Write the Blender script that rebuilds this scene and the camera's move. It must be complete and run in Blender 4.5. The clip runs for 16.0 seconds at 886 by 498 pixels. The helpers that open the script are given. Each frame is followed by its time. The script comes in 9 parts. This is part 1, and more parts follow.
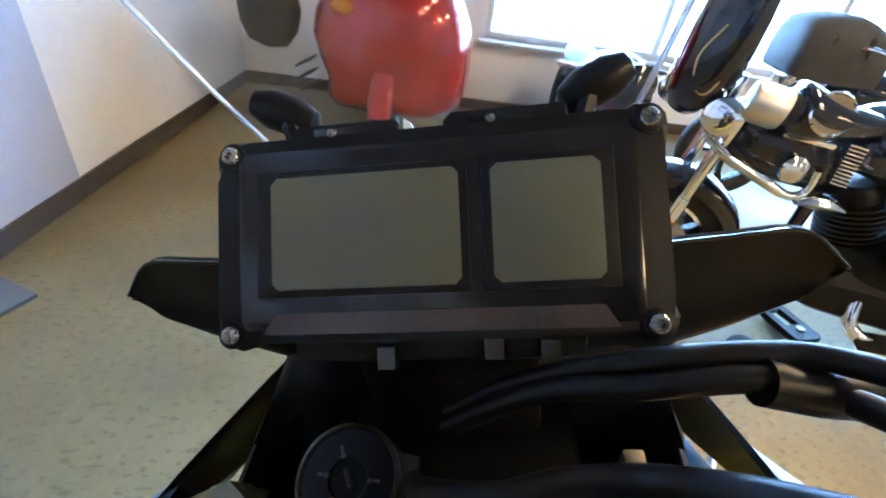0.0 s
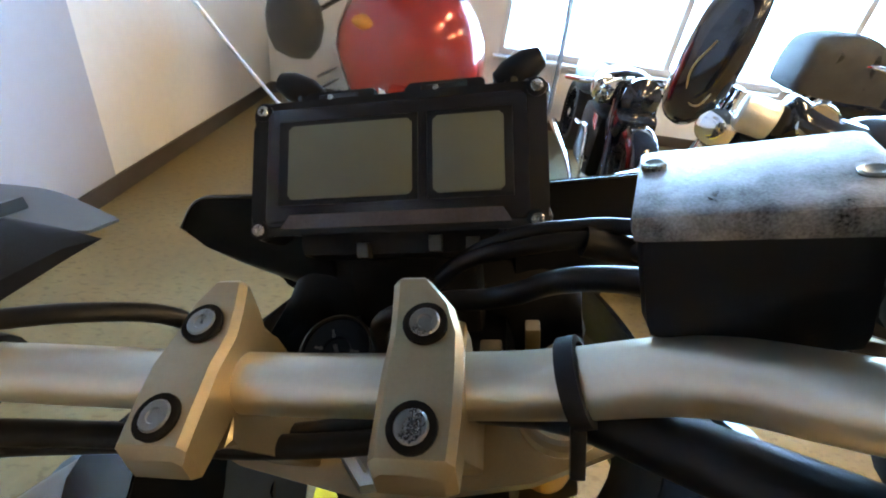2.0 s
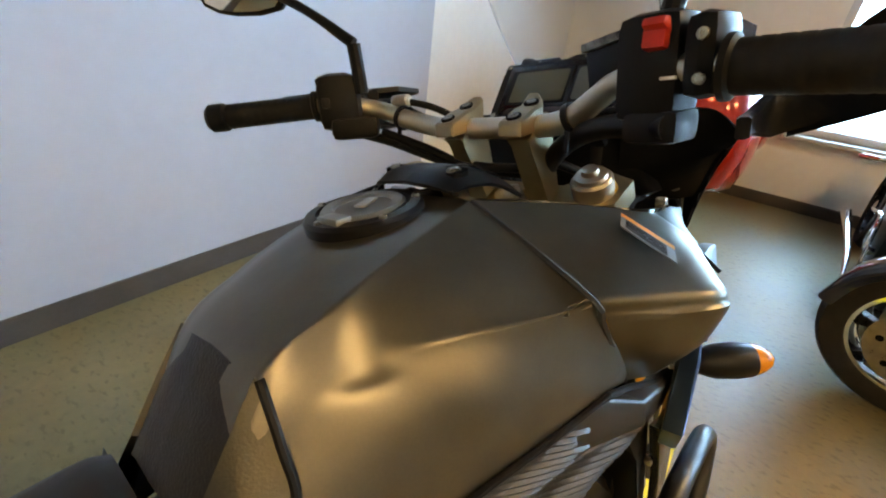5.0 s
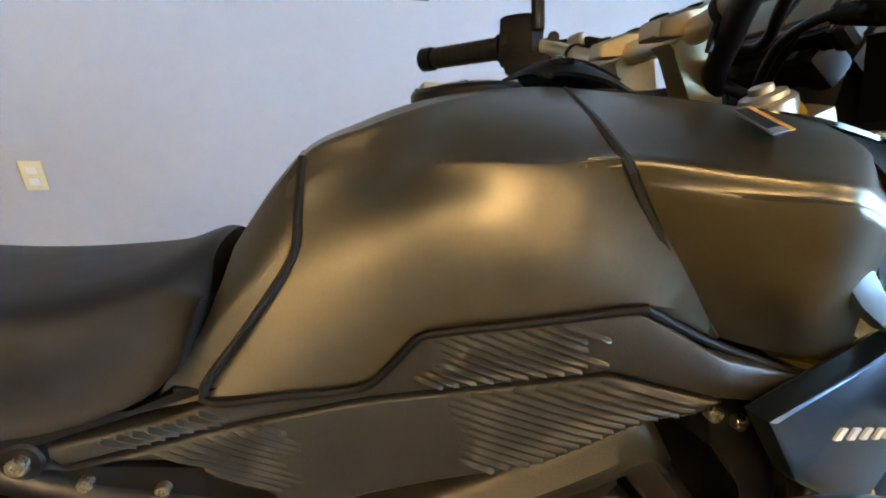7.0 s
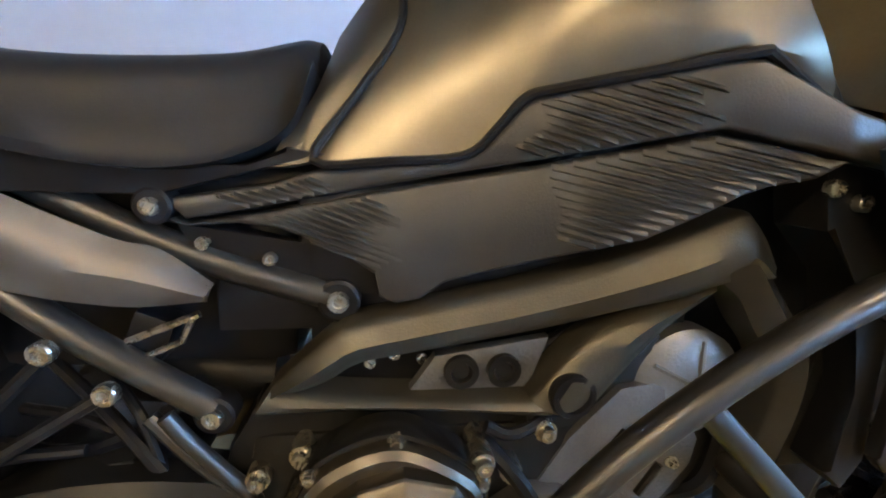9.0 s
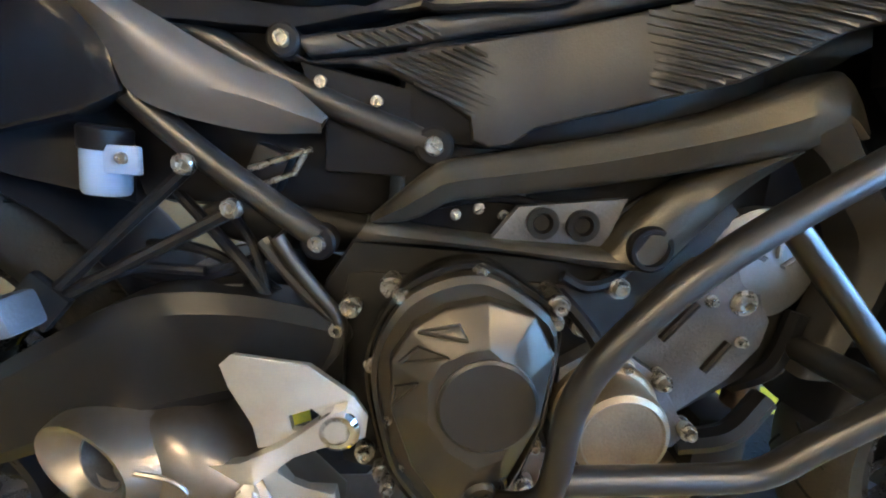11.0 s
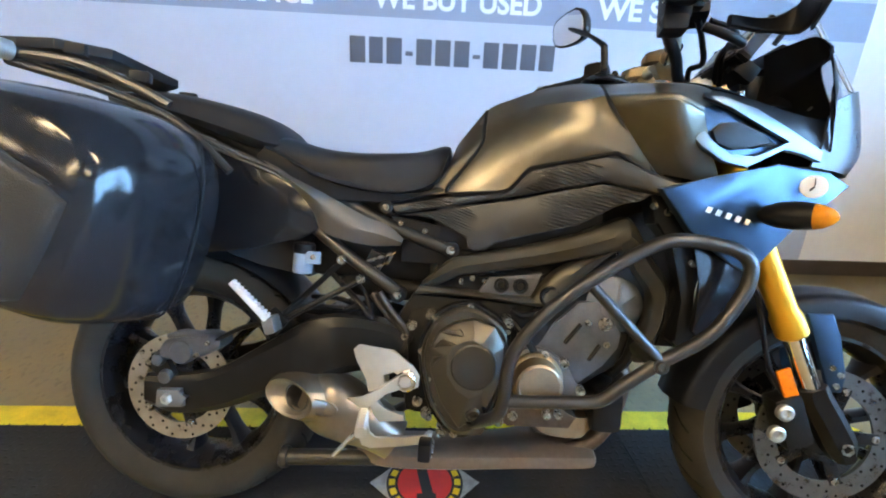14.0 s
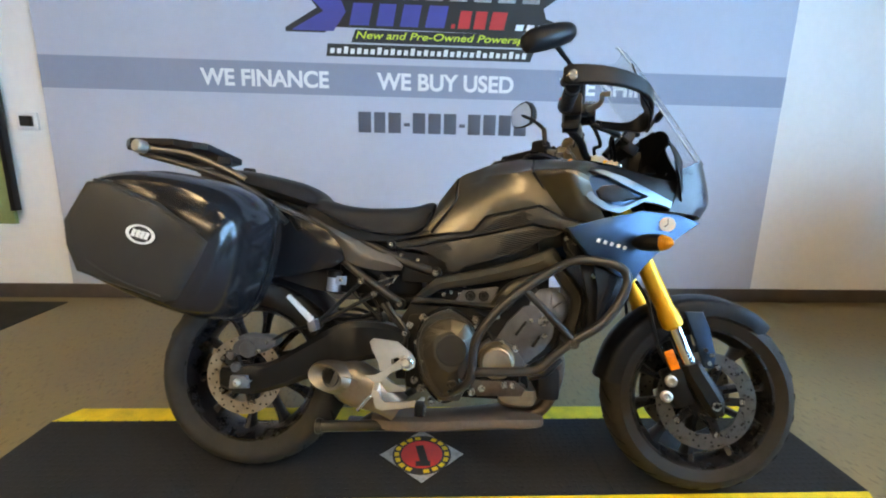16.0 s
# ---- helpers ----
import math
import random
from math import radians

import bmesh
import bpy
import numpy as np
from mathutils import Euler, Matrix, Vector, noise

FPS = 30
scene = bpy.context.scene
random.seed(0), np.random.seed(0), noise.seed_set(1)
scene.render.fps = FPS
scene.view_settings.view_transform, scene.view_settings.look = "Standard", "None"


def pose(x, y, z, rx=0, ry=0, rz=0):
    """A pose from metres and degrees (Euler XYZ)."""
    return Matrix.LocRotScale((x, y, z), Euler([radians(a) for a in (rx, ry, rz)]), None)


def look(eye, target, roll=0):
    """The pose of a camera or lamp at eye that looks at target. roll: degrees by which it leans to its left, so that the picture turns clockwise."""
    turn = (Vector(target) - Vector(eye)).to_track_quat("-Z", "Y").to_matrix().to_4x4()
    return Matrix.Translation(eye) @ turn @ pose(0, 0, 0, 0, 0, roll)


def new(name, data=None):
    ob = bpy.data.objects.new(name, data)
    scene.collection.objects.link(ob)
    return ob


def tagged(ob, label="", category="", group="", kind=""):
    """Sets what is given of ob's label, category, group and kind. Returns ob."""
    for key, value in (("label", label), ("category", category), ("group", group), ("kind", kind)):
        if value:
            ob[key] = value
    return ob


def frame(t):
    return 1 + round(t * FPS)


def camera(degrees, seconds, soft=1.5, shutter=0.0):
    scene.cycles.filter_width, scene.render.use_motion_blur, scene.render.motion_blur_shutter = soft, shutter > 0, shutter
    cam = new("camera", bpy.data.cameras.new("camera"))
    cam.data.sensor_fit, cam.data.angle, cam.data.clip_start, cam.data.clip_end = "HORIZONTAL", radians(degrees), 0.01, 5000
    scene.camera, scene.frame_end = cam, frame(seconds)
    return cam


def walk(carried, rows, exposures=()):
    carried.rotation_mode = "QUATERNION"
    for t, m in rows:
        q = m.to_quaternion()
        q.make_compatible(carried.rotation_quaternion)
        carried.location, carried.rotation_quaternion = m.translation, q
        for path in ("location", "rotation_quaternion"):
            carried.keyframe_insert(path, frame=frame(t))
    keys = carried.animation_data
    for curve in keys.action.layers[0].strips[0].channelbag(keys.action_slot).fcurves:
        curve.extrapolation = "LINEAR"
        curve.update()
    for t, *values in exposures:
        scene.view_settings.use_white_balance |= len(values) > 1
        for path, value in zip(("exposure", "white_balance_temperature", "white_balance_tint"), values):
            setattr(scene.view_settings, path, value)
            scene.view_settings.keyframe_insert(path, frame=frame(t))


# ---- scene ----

cam = camera(90.0, 16.0, 2.0)
PATH = [
    (0, pose(0.3235, 0.0899, 1.2120, 55.91, -7.27, -90.95)),
    (0.5, pose(0.3213, 0.0903, 1.2129, 56.08, -7.21, -90.94)),
    (1, pose(0.2999, 0.0863, 1.2166, 56.81, -7.45, -90.32)),
    (1.5, pose(0.2608, 0.0694, 1.2119, 56.32, -7.67, -89.38)),
    (2, pose(0.2093, 0.0527, 1.2217, 57.35, -7.49, -88.46)),
    (2.5, pose(0.1400, 0.0390, 1.2210, 58.44, -6.37, -87.12)),
    (3, pose(0.0642, 0.0074, 1.2229, 58.78, -6.69, -84.91)),
    (3.5, pose(-0.0369, -0.0333, 1.2179, 59.96, -6.55, -79.28)),
    (4, pose(-0.1013, -0.0832, 1.2102, 59.88, -6.18, -71.37)),
    (4.5, pose(-0.1415, -0.1353, 1.1925, 60.85, -5.74, -64.51)),
    (5, pose(-0.1643, -0.1768, 1.1854, 61.76, -6.31, -54.18)),
    (5.2, pose(-0.1593, -0.1960, 1.1698, 61.59, -6.48, -49.87)),
    (7.3, pose(-0.0481, -0.3702, 1.0447, 64.10, -3.64, -15.90)),
    (7.5, pose(-0.0616, -0.3750, 1.0312, 64.24, -3.31, -15.42)),
    (8, pose(-0.0827, -0.3933, 0.9870, 64.95, -3.55, -15.22)),
    (8.5, pose(-0.0974, -0.4154, 0.9355, 64.42, -3.03, -14.25)),
    (9, pose(-0.1145, -0.4278, 0.8930, 63.82, -3.48, -13.02)),
    (9.5, pose(-0.1160, -0.4429, 0.8347, 63.59, -3.92, -12.22)),
    (10, pose(-0.1206, -0.4601, 0.7868, 62.55, -5.22, -11.84)),
    (10.2, pose(-0.1279, -0.4668, 0.7745, 62.18, -5.11, -10.94)),
    (12.3, pose(-0.2057, -0.6461, 0.8262, 66.03, -4.25, -2.33)),
    (12.5, pose(-0.2025, -0.6746, 0.8434, 65.78, -3.96, -2.20)),
    (13, pose(-0.1934, -0.7639, 0.8850, 67.23, -3.24, -2.74)),
    (13.5, pose(-0.1765, -0.8705, 0.9129, 69.73, -3.07, -2.96)),
    (14, pose(-0.1816, -0.9788, 0.9676, 71.91, -2.44, -2.30)),
    (14.5, pose(-0.2069, -1.0957, 0.9845, 73.61, -2.05, -3.06)),
    (15, pose(-0.2216, -1.2096, 0.9989, 74.45, -2.36, -3.38)),
    (15.5, pose(-0.1995, -1.2992, 1.0158, 76.16, -1.91, -2.90)),
    (16, pose(-0.1588, -1.4145, 1.0326, 77.97, -1.24, -2.46)),
]
walk(cam, PATH, [(0, 0.72, 7100, 10), (0.9, 0.74, 7150, 10), (1.6, 0.65, 8700, 10), (3.0, 0.36, 8700, 10), (4.2, 0.02, 10000, 10), (5.2, 0.0, 10600, 10), (7.3, 0.16, 9500, 10), (8.5, 0.2, 7900, 10), (10.2, 0.44, 6650, 9), (12.3, 0.47, 6500, 7), (13.5, 0.46, 6850, 7), (14.6, 0.33, 7700, 7), (16, -0.03, 8200, 7)])

# ---- light ----
world = bpy.data.worlds.new("world")
scene.world = world
world.use_nodes = True
wn = world.node_tree
sky = wn.nodes.new("ShaderNodeTexSky")
sky.sky_type, sky.sun_disc = "NISHITA", False
sky.sun_elevation, sky.sun_rotation = radians(35), radians(120)
wn.links.new(sky.outputs[0], wn.nodes["Background"].inputs[0])
wn.nodes["Background"].inputs[1].default_value = 0.12


def area(name, m, sx, sy, watts, color):
    d = bpy.data.lights.new(name, "AREA")
    d.shape, d.size, d.size_y, d.energy, d.color = "RECTANGLE", sx, sy, watts, color
    ob = new(name, d)
    ob.matrix_world = m
    return ob


# daylight that comes in through the east windows
area("window_daylight", look((4.40, -3.3, 1.68), (0.0, -2.6, 0.8)), 5.6, 2.0, 45, (0.15, 0.42, 1.0))

# ---- materials ----
MATS = {}


def material(name, color, rough=0.5, metal=0.0, noise_scale=0.0, vary=0.0, bump=0.0, bump_scale=60.0, coat=0.0, rough_vary=0.0,
             trans=0.0, emit=None, dark=None, fleck=None, ior=1.45, spec=0.5):
    """A procedural surface: colour varied at two scales, with fine relief."""
    if name in MATS:
        return MATS[name]
    m = bpy.data.materials.new(name)
    m.use_nodes = True
    nt = m.node_tree
    b = nt.nodes["Principled BSDF"]
    b.inputs["Base Color"].default_value = (*color, 1)
    b.inputs["Roughness"].default_value = rough
    b.inputs["Metallic"].default_value = metal
    b.inputs["Coat Weight"].default_value = coat
    b.inputs["IOR"].default_value = ior
    b.inputs["Specular IOR Level"].default_value = spec
    b.inputs["Transmission Weight"].default_value = trans
    if emit:
        b.inputs["Emission Color"].default_value = (*emit[0], 1)
        b.inputs["Emission Strength"].default_value = emit[1]
    co = nt.nodes.new("ShaderNodeTexCoord")
    if vary or rough_vary:
        n1 = nt.nodes.new("ShaderNodeTexNoise")
        n1.inputs["Scale"].default_value, n1.inputs["Detail"].default_value = noise_scale or 9.0, 6.0
        nt.links.new(co.outputs["Object"], n1.inputs["Vector"])
        n2 = nt.nodes.new("ShaderNodeTexNoise")
        n2.inputs["Scale"].default_value, n2.inputs["Detail"].default_value = (noise_scale or 9.0) * 14, 3.0
        nt.links.new(co.outputs["Object"], n2.inputs["Vector"])
        mixf = nt.nodes.new("ShaderNodeMath")
        mixf.operation = "MULTIPLY_ADD"
        nt.links.new(n2.outputs["Fac"], mixf.inputs[0])
        mixf.inputs[1].default_value = 0.45
        nt.links.new(n1.outputs["Fac"], mixf.inputs[2])
        if vary:
            ramp = nt.nodes.new("ShaderNodeValToRGB")
            ramp.color_ramp.elements[0].position, ramp.color_ramp.elements[1].position = 0.5, 0.95
            lo = dark or tuple(c * (1 - vary) for c in color)
            hi = tuple(min(1, c * (1 + vary * 0.6)) for c in color) if not dark else color
            ramp.color_ramp.elements[0].color, ramp.color_ramp.elements[1].color = (*lo, 1), (*hi, 1)
            nt.links.new(mixf.outputs[0], ramp.inputs[0])
            last = ramp.outputs[0]
            if fleck:
                v = nt.nodes.new("ShaderNodeTexVoronoi")
                v.inputs["Scale"].default_value = fleck[1]
                mp = nt.nodes.new("ShaderNodeMapping")
                mp.inputs["Scale"].default_value = (1.0, 0.45, 1.0)
                mp.inputs["Rotation"].default_value = (0, 0, 0.6)
                nt.links.new(co.outputs["Object"], mp.inputs[0])
                n3 = nt.nodes.new("ShaderNodeTexNoise")
                n3.inputs["Scale"].default_value = fleck[1] * 0.8
                nt.links.new(mp.outputs[0], n3.inputs["Vector"])
                r3 = nt.nodes.new("ShaderNodeValToRGB")
                r3.color_ramp.elements[0].position, r3.color_ramp.elements[1].position = 0.33, 0.43
                nt.links.new(n3.outputs["Fac"], r3.inputs[0])
                mx = nt.nodes.new("ShaderNodeMix")
                mx.data_type = "RGBA"
                nt.links.new(r3.outputs[0], mx.inputs["Factor"])
                mx.inputs["A"].default_value = (*fleck[0], 1)
                nt.links.new(last, mx.inputs["B"])
                nt.nodes.remove(v)
                last = mx.outputs["Result"]
            nt.links.new(last, b.inputs["Base Color"])
        if rough_vary:
            mr = nt.nodes.new("ShaderNodeMapRange")
            mr.inputs["From Min"].default_value, mr.inputs["From Max"].default_value = 0.45, 1.0
            mr.inputs["To Min"].default_value, mr.inputs["To Max"].default_value = max(0.03, rough - rough_vary), min(1, rough + rough_vary)
            nt.links.new(mixf.outputs[0], mr.inputs[0])
            nt.links.new(mr.outputs[0], b.inputs["Roughness"])
    if bump:
        n4 = nt.nodes.new("ShaderNodeTexNoise")
        n4.inputs["Scale"].default_value, n4.inputs["Detail"].default_value = bump_scale, 4.0
        nt.links.new(co.outputs["Object"], n4.inputs["Vector"])
        bp = nt.nodes.new("ShaderNodeBump")
        bp.inputs["Strength"].default_value, bp.inputs["Distance"].default_value = bump, 0.002
        nt.links.new(n4.outputs["Fac"], bp.inputs["Height"])
        nt.links.new(bp.outputs[0], b.inputs["Normal"])
    MATS[name] = m
    return m


SILVER = material("satin_silver_paint", (0.150, 0.135, 0.108), 0.33, 0.85, 30, 0.1)
# grey fairing and silver trim; the blue window reflection is mixed into both colours
FAIRING = material("grey_fairing_blue_lit", (0.048, 0.079, 0.124), 0.31, 0.9, 30, 0.1)
TRIM = material("silver_trim_blue_lit", (0.17, 0.225, 0.27), 0.38, 0.8, 20, 0.06, rough_vary=0.05)
LIGHTSIL = material("light_silver_cover", (0.150, 0.140, 0.130), 0.46, 0.7, 20, 0.08, rough_vary=0.05)
PLASTIC = material("black_satin_plastic", (0.0065, 0.0067, 0.0080), 0.40, 0.0, 25, 0.3, 0.05, 900, rough_vary=0.08, spec=0.26)
DULLBLK = material("dull_black_plastic", (0.0075, 0.0075, 0.0085), 0.50, 0.0, 25, 0.3, 0.06, 700, rough_vary=0.06, spec=0.2)
RIBBED = material("dark_ribbed_plastic", (0.025, 0.0237, 0.0222), 0.36, 0.0, 25, 0.25, 0.15, 500, rough_vary=0.06)
SATBLK = material("satin_black_casting", (0.092, 0.083, 0.070), 0.37, 0.85, 30, 0.06)
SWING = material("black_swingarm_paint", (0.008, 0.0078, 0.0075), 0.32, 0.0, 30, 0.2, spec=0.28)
CASTBLK = material("smooth_dark_casting", (0.042, 0.040, 0.036), 0.34, 0.5, 30, 0.1, 0.05, 700, rough_vary=0.03)
GLOSSENG = material("black_gloss_flange", (0.010, 0.0098, 0.0095), 0.22, 0.1, 30, 0.2)
GLOSSBLK = material("black_gloss_shell", (0.010, 0.010, 0.011), 0.16, 0.0, 14, 0.2, rough_vary=0.05)
CASE = material("black_case_grain", (0.016, 0.0155, 0.015), 0.46, 0.0, 20, 0.2, 0.4, 420, rough_vary=0.06, spec=0.4)
SEAT = material("black_seat_vinyl", (0.012, 0.012, 0.0135), 0.50, 0.0, 15, 0.3, 0.12, 700, rough_vary=0.05, spec=0.3)
RUBBER = material("tyre_rubber", (0.026, 0.023, 0.019), 0.70, 0.0, 18, 0.35, 0.4, 240, rough_vary=0.1, spec=0.3)
GRIP = material("grip_rubber", (0.011, 0.011, 0.012), 0.5, 0.0, 30, 0.3, 0.12, 500, spec=0.3)
RIM = material("black_wheel_paint", (0.010, 0.010, 0.012), 0.28, 0.2, 20, 0.2, rough_vary=0.05)
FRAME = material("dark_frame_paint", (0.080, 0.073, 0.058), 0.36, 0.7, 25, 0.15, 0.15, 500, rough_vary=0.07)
TUBE = material("black_powder_coat", (0.014, 0.0135, 0.013), 0.34, 0.0, 9, 0.2, spec=0.85)
ENGBLK = material("black_engine_paint", (0.010, 0.0097, 0.0095), 0.38, 0.1, 30, 0.25, 0.2, 500, rough_vary=0.08, spec=0.22)
ENGGREY = material("grey_cast_aluminium", (0.115, 0.117, 0.125), 0.5, 0.6, 30, 0.3, 0.5, 300, rough_vary=0.1)
CASTALU = material("bare_cast_alloy", (0.215, 0.22, 0.235), 0.40, 0.75, 30, 0.2, 0.3, 300, rough_vary=0.08)
CAPMET = material("brushed_cap_metal", (0.33, 0.325, 0.30), 0.34, 0.85, 30, 0.1, 0.05, 900, rough_vary=0.06)
BRONZE = material("bronze_cover", (0.33, 0.26, 0.18), 0.38, 0.8, 30, 0.2, 0.3, 400, rough_vary=0.08)
COLLECT = material("heat_stained_collector", (0.27, 0.21, 0.165), 0.46, 0.8, 7, 0.5, 0.15, 200, dark=(0.18, 0.14, 0.11), rough_vary=0.12)
STEEL = material("stainless_exhaust", (0.31, 0.285, 0.255), 0.34, 0.9, 4, 0.3, 0.05, 300, dark=(0.23, 0.19, 0.155), rough_vary=0.08)
ALU = material("cast_aluminium", (0.62, 0.60, 0.56), 0.38, 0.9, 30, 0.12, 0.08, 900, rough_vary=0.1)
BAR = material("brushed_bar", (0.64, 0.56, 0.44), 0.36, 0.9, 30, 0.08, 0.03, 1200, rough_vary=0.06)
CLAMP = material("clamp_bronze", (0.36, 0.285, 0.182), 0.42, 0.85, 40, 0.12, 0.05, 1200, rough_vary=0.08)
CHROME = material("chrome", (0.85, 0.85, 0.86), 0.09, 1.0, 20, 0.05, rough_vary=0.05)
BOLT = material("zinc_bolt", (0.40, 0.38, 0.34), 0.28, 0.95, 90, 0.2, rough_vary=0.1)
DARKBOLT = material("dark_zinc_bolt", (0.22, 0.21, 0.20), 0.32, 0.9, 90, 0.2, rough_vary=0.1)
GOLD = material("gold_fork_tube", (0.80, 0.40, 0.035), 0.36, 0.7, 20, 0.04)
PEG = material("bare_peg_alloy", (0.80, 0.80, 0.80), 0.5, 0.3, 60, 0.1, 0.3, 500)
DISC = material("brake_disc_steel", (0.40, 0.36, 0.30), 0.34, 0.9, 40, 0.2, 0.2, 900, rough_vary=0.1)
# disc steel again, darkened: the front discs' dark reflections are in the colour
FDISC = material("front_disc_steel_shaded", (0.17, 0.165, 0.16), 0.32, 0.9, 40, 0.2, 0.2, 900, rough_vary=0.1)
HEADER = material("heat_stained_header", (0.16, 0.125, 0.10), 0.42, 0.9, 6, 0.4, 0.1, 300, rough_vary=0.1)
# black for the shade inside holes, grooves and bolt recesses
HOLE = material("hole_shade_black", (0.008, 0.0075, 0.007), 0.8, spec=0.1)
ORANGE = material("orange_reflector", (0.85, 0.20, 0.01), 0.22, 0.0, 120, 0.2)
AMBER = material("amber_lens", (0.95, 0.30, 0.02), 0.12, 0.0, 100, 0.15, trans=0.35)
RED = material("red_switch", (0.62, 0.035, 0.015), 0.4, 0.0, 60, 0.15)
LCD = material("dead_lcd", (0.098, 0.102, 0.070), 0.3, 0.0, 6, 0.06)
INK = material("black_print", (0.02, 0.02, 0.02), 0.6)
LABELORG = material("orange_label", (0.85, 0.28, 0.03), 0.5, 0.0, 40, 0.1)
LABELGRY = material("grey_label", (0.15, 0.148, 0.14), 0.5, 0.0, 60, 0.2)
WHITEPL = material("white_print", (0.78, 0.78, 0.76), 0.5, 0.0, 30, 0.05)
# milky plastic; the blue light falling on it is tinted into the colour
RESV = material("milky_reservoir_blue_lit", (0.40, 0.50, 0.64), 0.25, 0.0, 30, 0.05, trans=0.4)
MIRROR = material("mirror_glass", (0.85, 0.86, 0.87), 0.02, 1.0)
GLASS = material("clear_screen_acrylic", (0.86, 0.89, 0.92), 0.05, 0.0, 30, 0.05, trans=0.975, ior=1.15)
PANE = material("window_pane", (0.95, 0.97, 1.0), 0.02, 0.0, trans=1.0, ior=1.1)
YELLOW = material("yellow_safety_edge", (0.80, 0.58, 0.02), 0.6, 0.0, 12, 0.25, 0.4, 200)
MAT = material("black_rubber_mat", (0.019, 0.0185, 0.018), 0.66, 0.0, 6, 0.5, 0.5, 160, rough_vary=0.12, spec=0.25)
FLOOR = material("speckled_vinyl_floor", (0.222, 0.166, 0.076), 0.47, 0.0, 2.2, 0.22, 0.12, 30, rough_vary=0.1, fleck=((0.160, 0.116, 0.052), 75.0))
MURAL = material("grey_wall_print", (0.452, 0.472, 0.538), 0.55, 0.0, 1.2, 0.05, 0.15, 120)
# for the unseen walls, set dark so that the motorcycle reflects less
DIM = material("unseen_wall_darkened", (0.30, 0.275, 0.24), 0.7, 0.0, 1.5, 0.08, 0.3, 90)
WALL = material("white_wall_paint", (0.84, 0.82, 0.78), 0.6, 0.0, 1.5, 0.05, 0.3, 90)
BAND = material("slate_band_print", (0.24, 0.27, 0.34), 0.55, 0.0, 2, 0.05, 0.1, 120)
DIGIT = material("charcoal_print", (0.075, 0.08, 0.10), 0.55, 0.0, 4, 0.1)
BASE = material("brown_vinyl_base", (0.075, 0.06, 0.05), 0.45, 0.0, 8, 0.2, 0.1, 60)
# the ceiling is out of view; its dark tone keeps upward surfaces from brightening
CEIL = material("unseen_ceiling_darkened", (0.13, 0.127, 0.125), 0.8, 0.0, 3, 0.06, 0.5, 150)
WINFR = material("window_frame_paint", (0.60, 0.60, 0.60), 0.4, 0.1, 8, 0.06)
REDP = material("red_motorcycle_paint", (0.42, 0.022, 0.012), 0.14, 0.25, 8, 0.1, coat=0.8)
BLUEBLK = material("dark_blue_black_paint", (0.010, 0.013, 0.024), 0.14, 0.1, 8, 0.1, coat=0.8)
WINGBLK = material("black_wing_plastic", (0.005, 0.0054, 0.007), 0.42, 0.0, 20, 0.2, spec=0.12)
SMOKE = material("smoked_cowl_plastic", (0.040, 0.048, 0.062), 0.30, 0.0, 12, 0.2, rough_vary=0.05, spec=0.35)
LENS = material("clear_lens", (0.85, 0.85, 0.83), 0.08, 0.3, 60, 0.15)
BAGM = material("black_nylon", (0.025, 0.025, 0.027), 0.75, 0.0, 12, 0.25, 0.6, 300)
GREEN = material("green_print", (0.16, 0.55, 0.05), 0.6, 0.0, 6, 0.1)
OLIVE = material("olive_poster", (0.22, 0.26, 0.10), 0.5, 0.0, 3, 0.2)
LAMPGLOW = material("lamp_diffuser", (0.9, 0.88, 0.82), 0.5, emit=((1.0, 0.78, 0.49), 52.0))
STRED = material("sticker_red", (0.62, 0.03, 0.02), 0.45, 0.0, 20, 0.15)
STGREY = material("sticker_plate", (0.36, 0.36, 0.36), 0.45, 0.2, 60, 0.35, 0.4, 120)
BLUELOGO = material("blue_print", (0.05, 0.06, 0.28), 0.5, 0.0, 6, 0.08)
REDLOGO = material("red_print", (0.55, 0.03, 0.03), 0.5, 0.0, 6, 0.08)
LIME = material("lime_print", (0.62, 0.72, 0.06), 0.5, 0.0, 6, 0.08)
OUTSIDE = material("bright_outdoors", (0.8, 0.85, 0.9), 0.9, emit=((0.24, 0.53, 1.0), 30.0))


# ---- mesh helpers ----
def V(*a):
    return Vector(a)


def finish(name, bm, mat, sharp=32.0):
    bmesh.ops.recalc_face_normals(bm, faces=bm.faces[:])
    lim = radians(sharp)
    for f in bm.faces:
        f.smooth = True
    for e in bm.edges:
        if len(e.link_faces) == 2:
            try:
                e.smooth = e.calc_face_angle() < lim
            except ValueError:
                e.smooth = True
        else:
            e.smooth = False
    me = bpy.data.meshes.new(name)
    bm.to_mesh(me)
    bm.free()
    me.materials.append(mat)
    return me


def part(name, bm, mat, parent, label="", sharp=32.0):
    ob = new(name, finish(name, bm, mat, sharp))
    ob.parent = parent
    if label:
        ob["label"] = label
    return ob


def thing(name, label, category, m=None, group="", kind=""):
    ob = new(name)
    ob.empty_display_size = 0.1
    if m is not None:
        ob.matrix_world = m
    return tagged(ob, label, category, group, kind)


def solid(name, bm, mat, label, category="", kind="", group="", sharp=32.0):
    return tagged(new(name, finish(name, bm, mat, sharp)), label, category, group, kind)


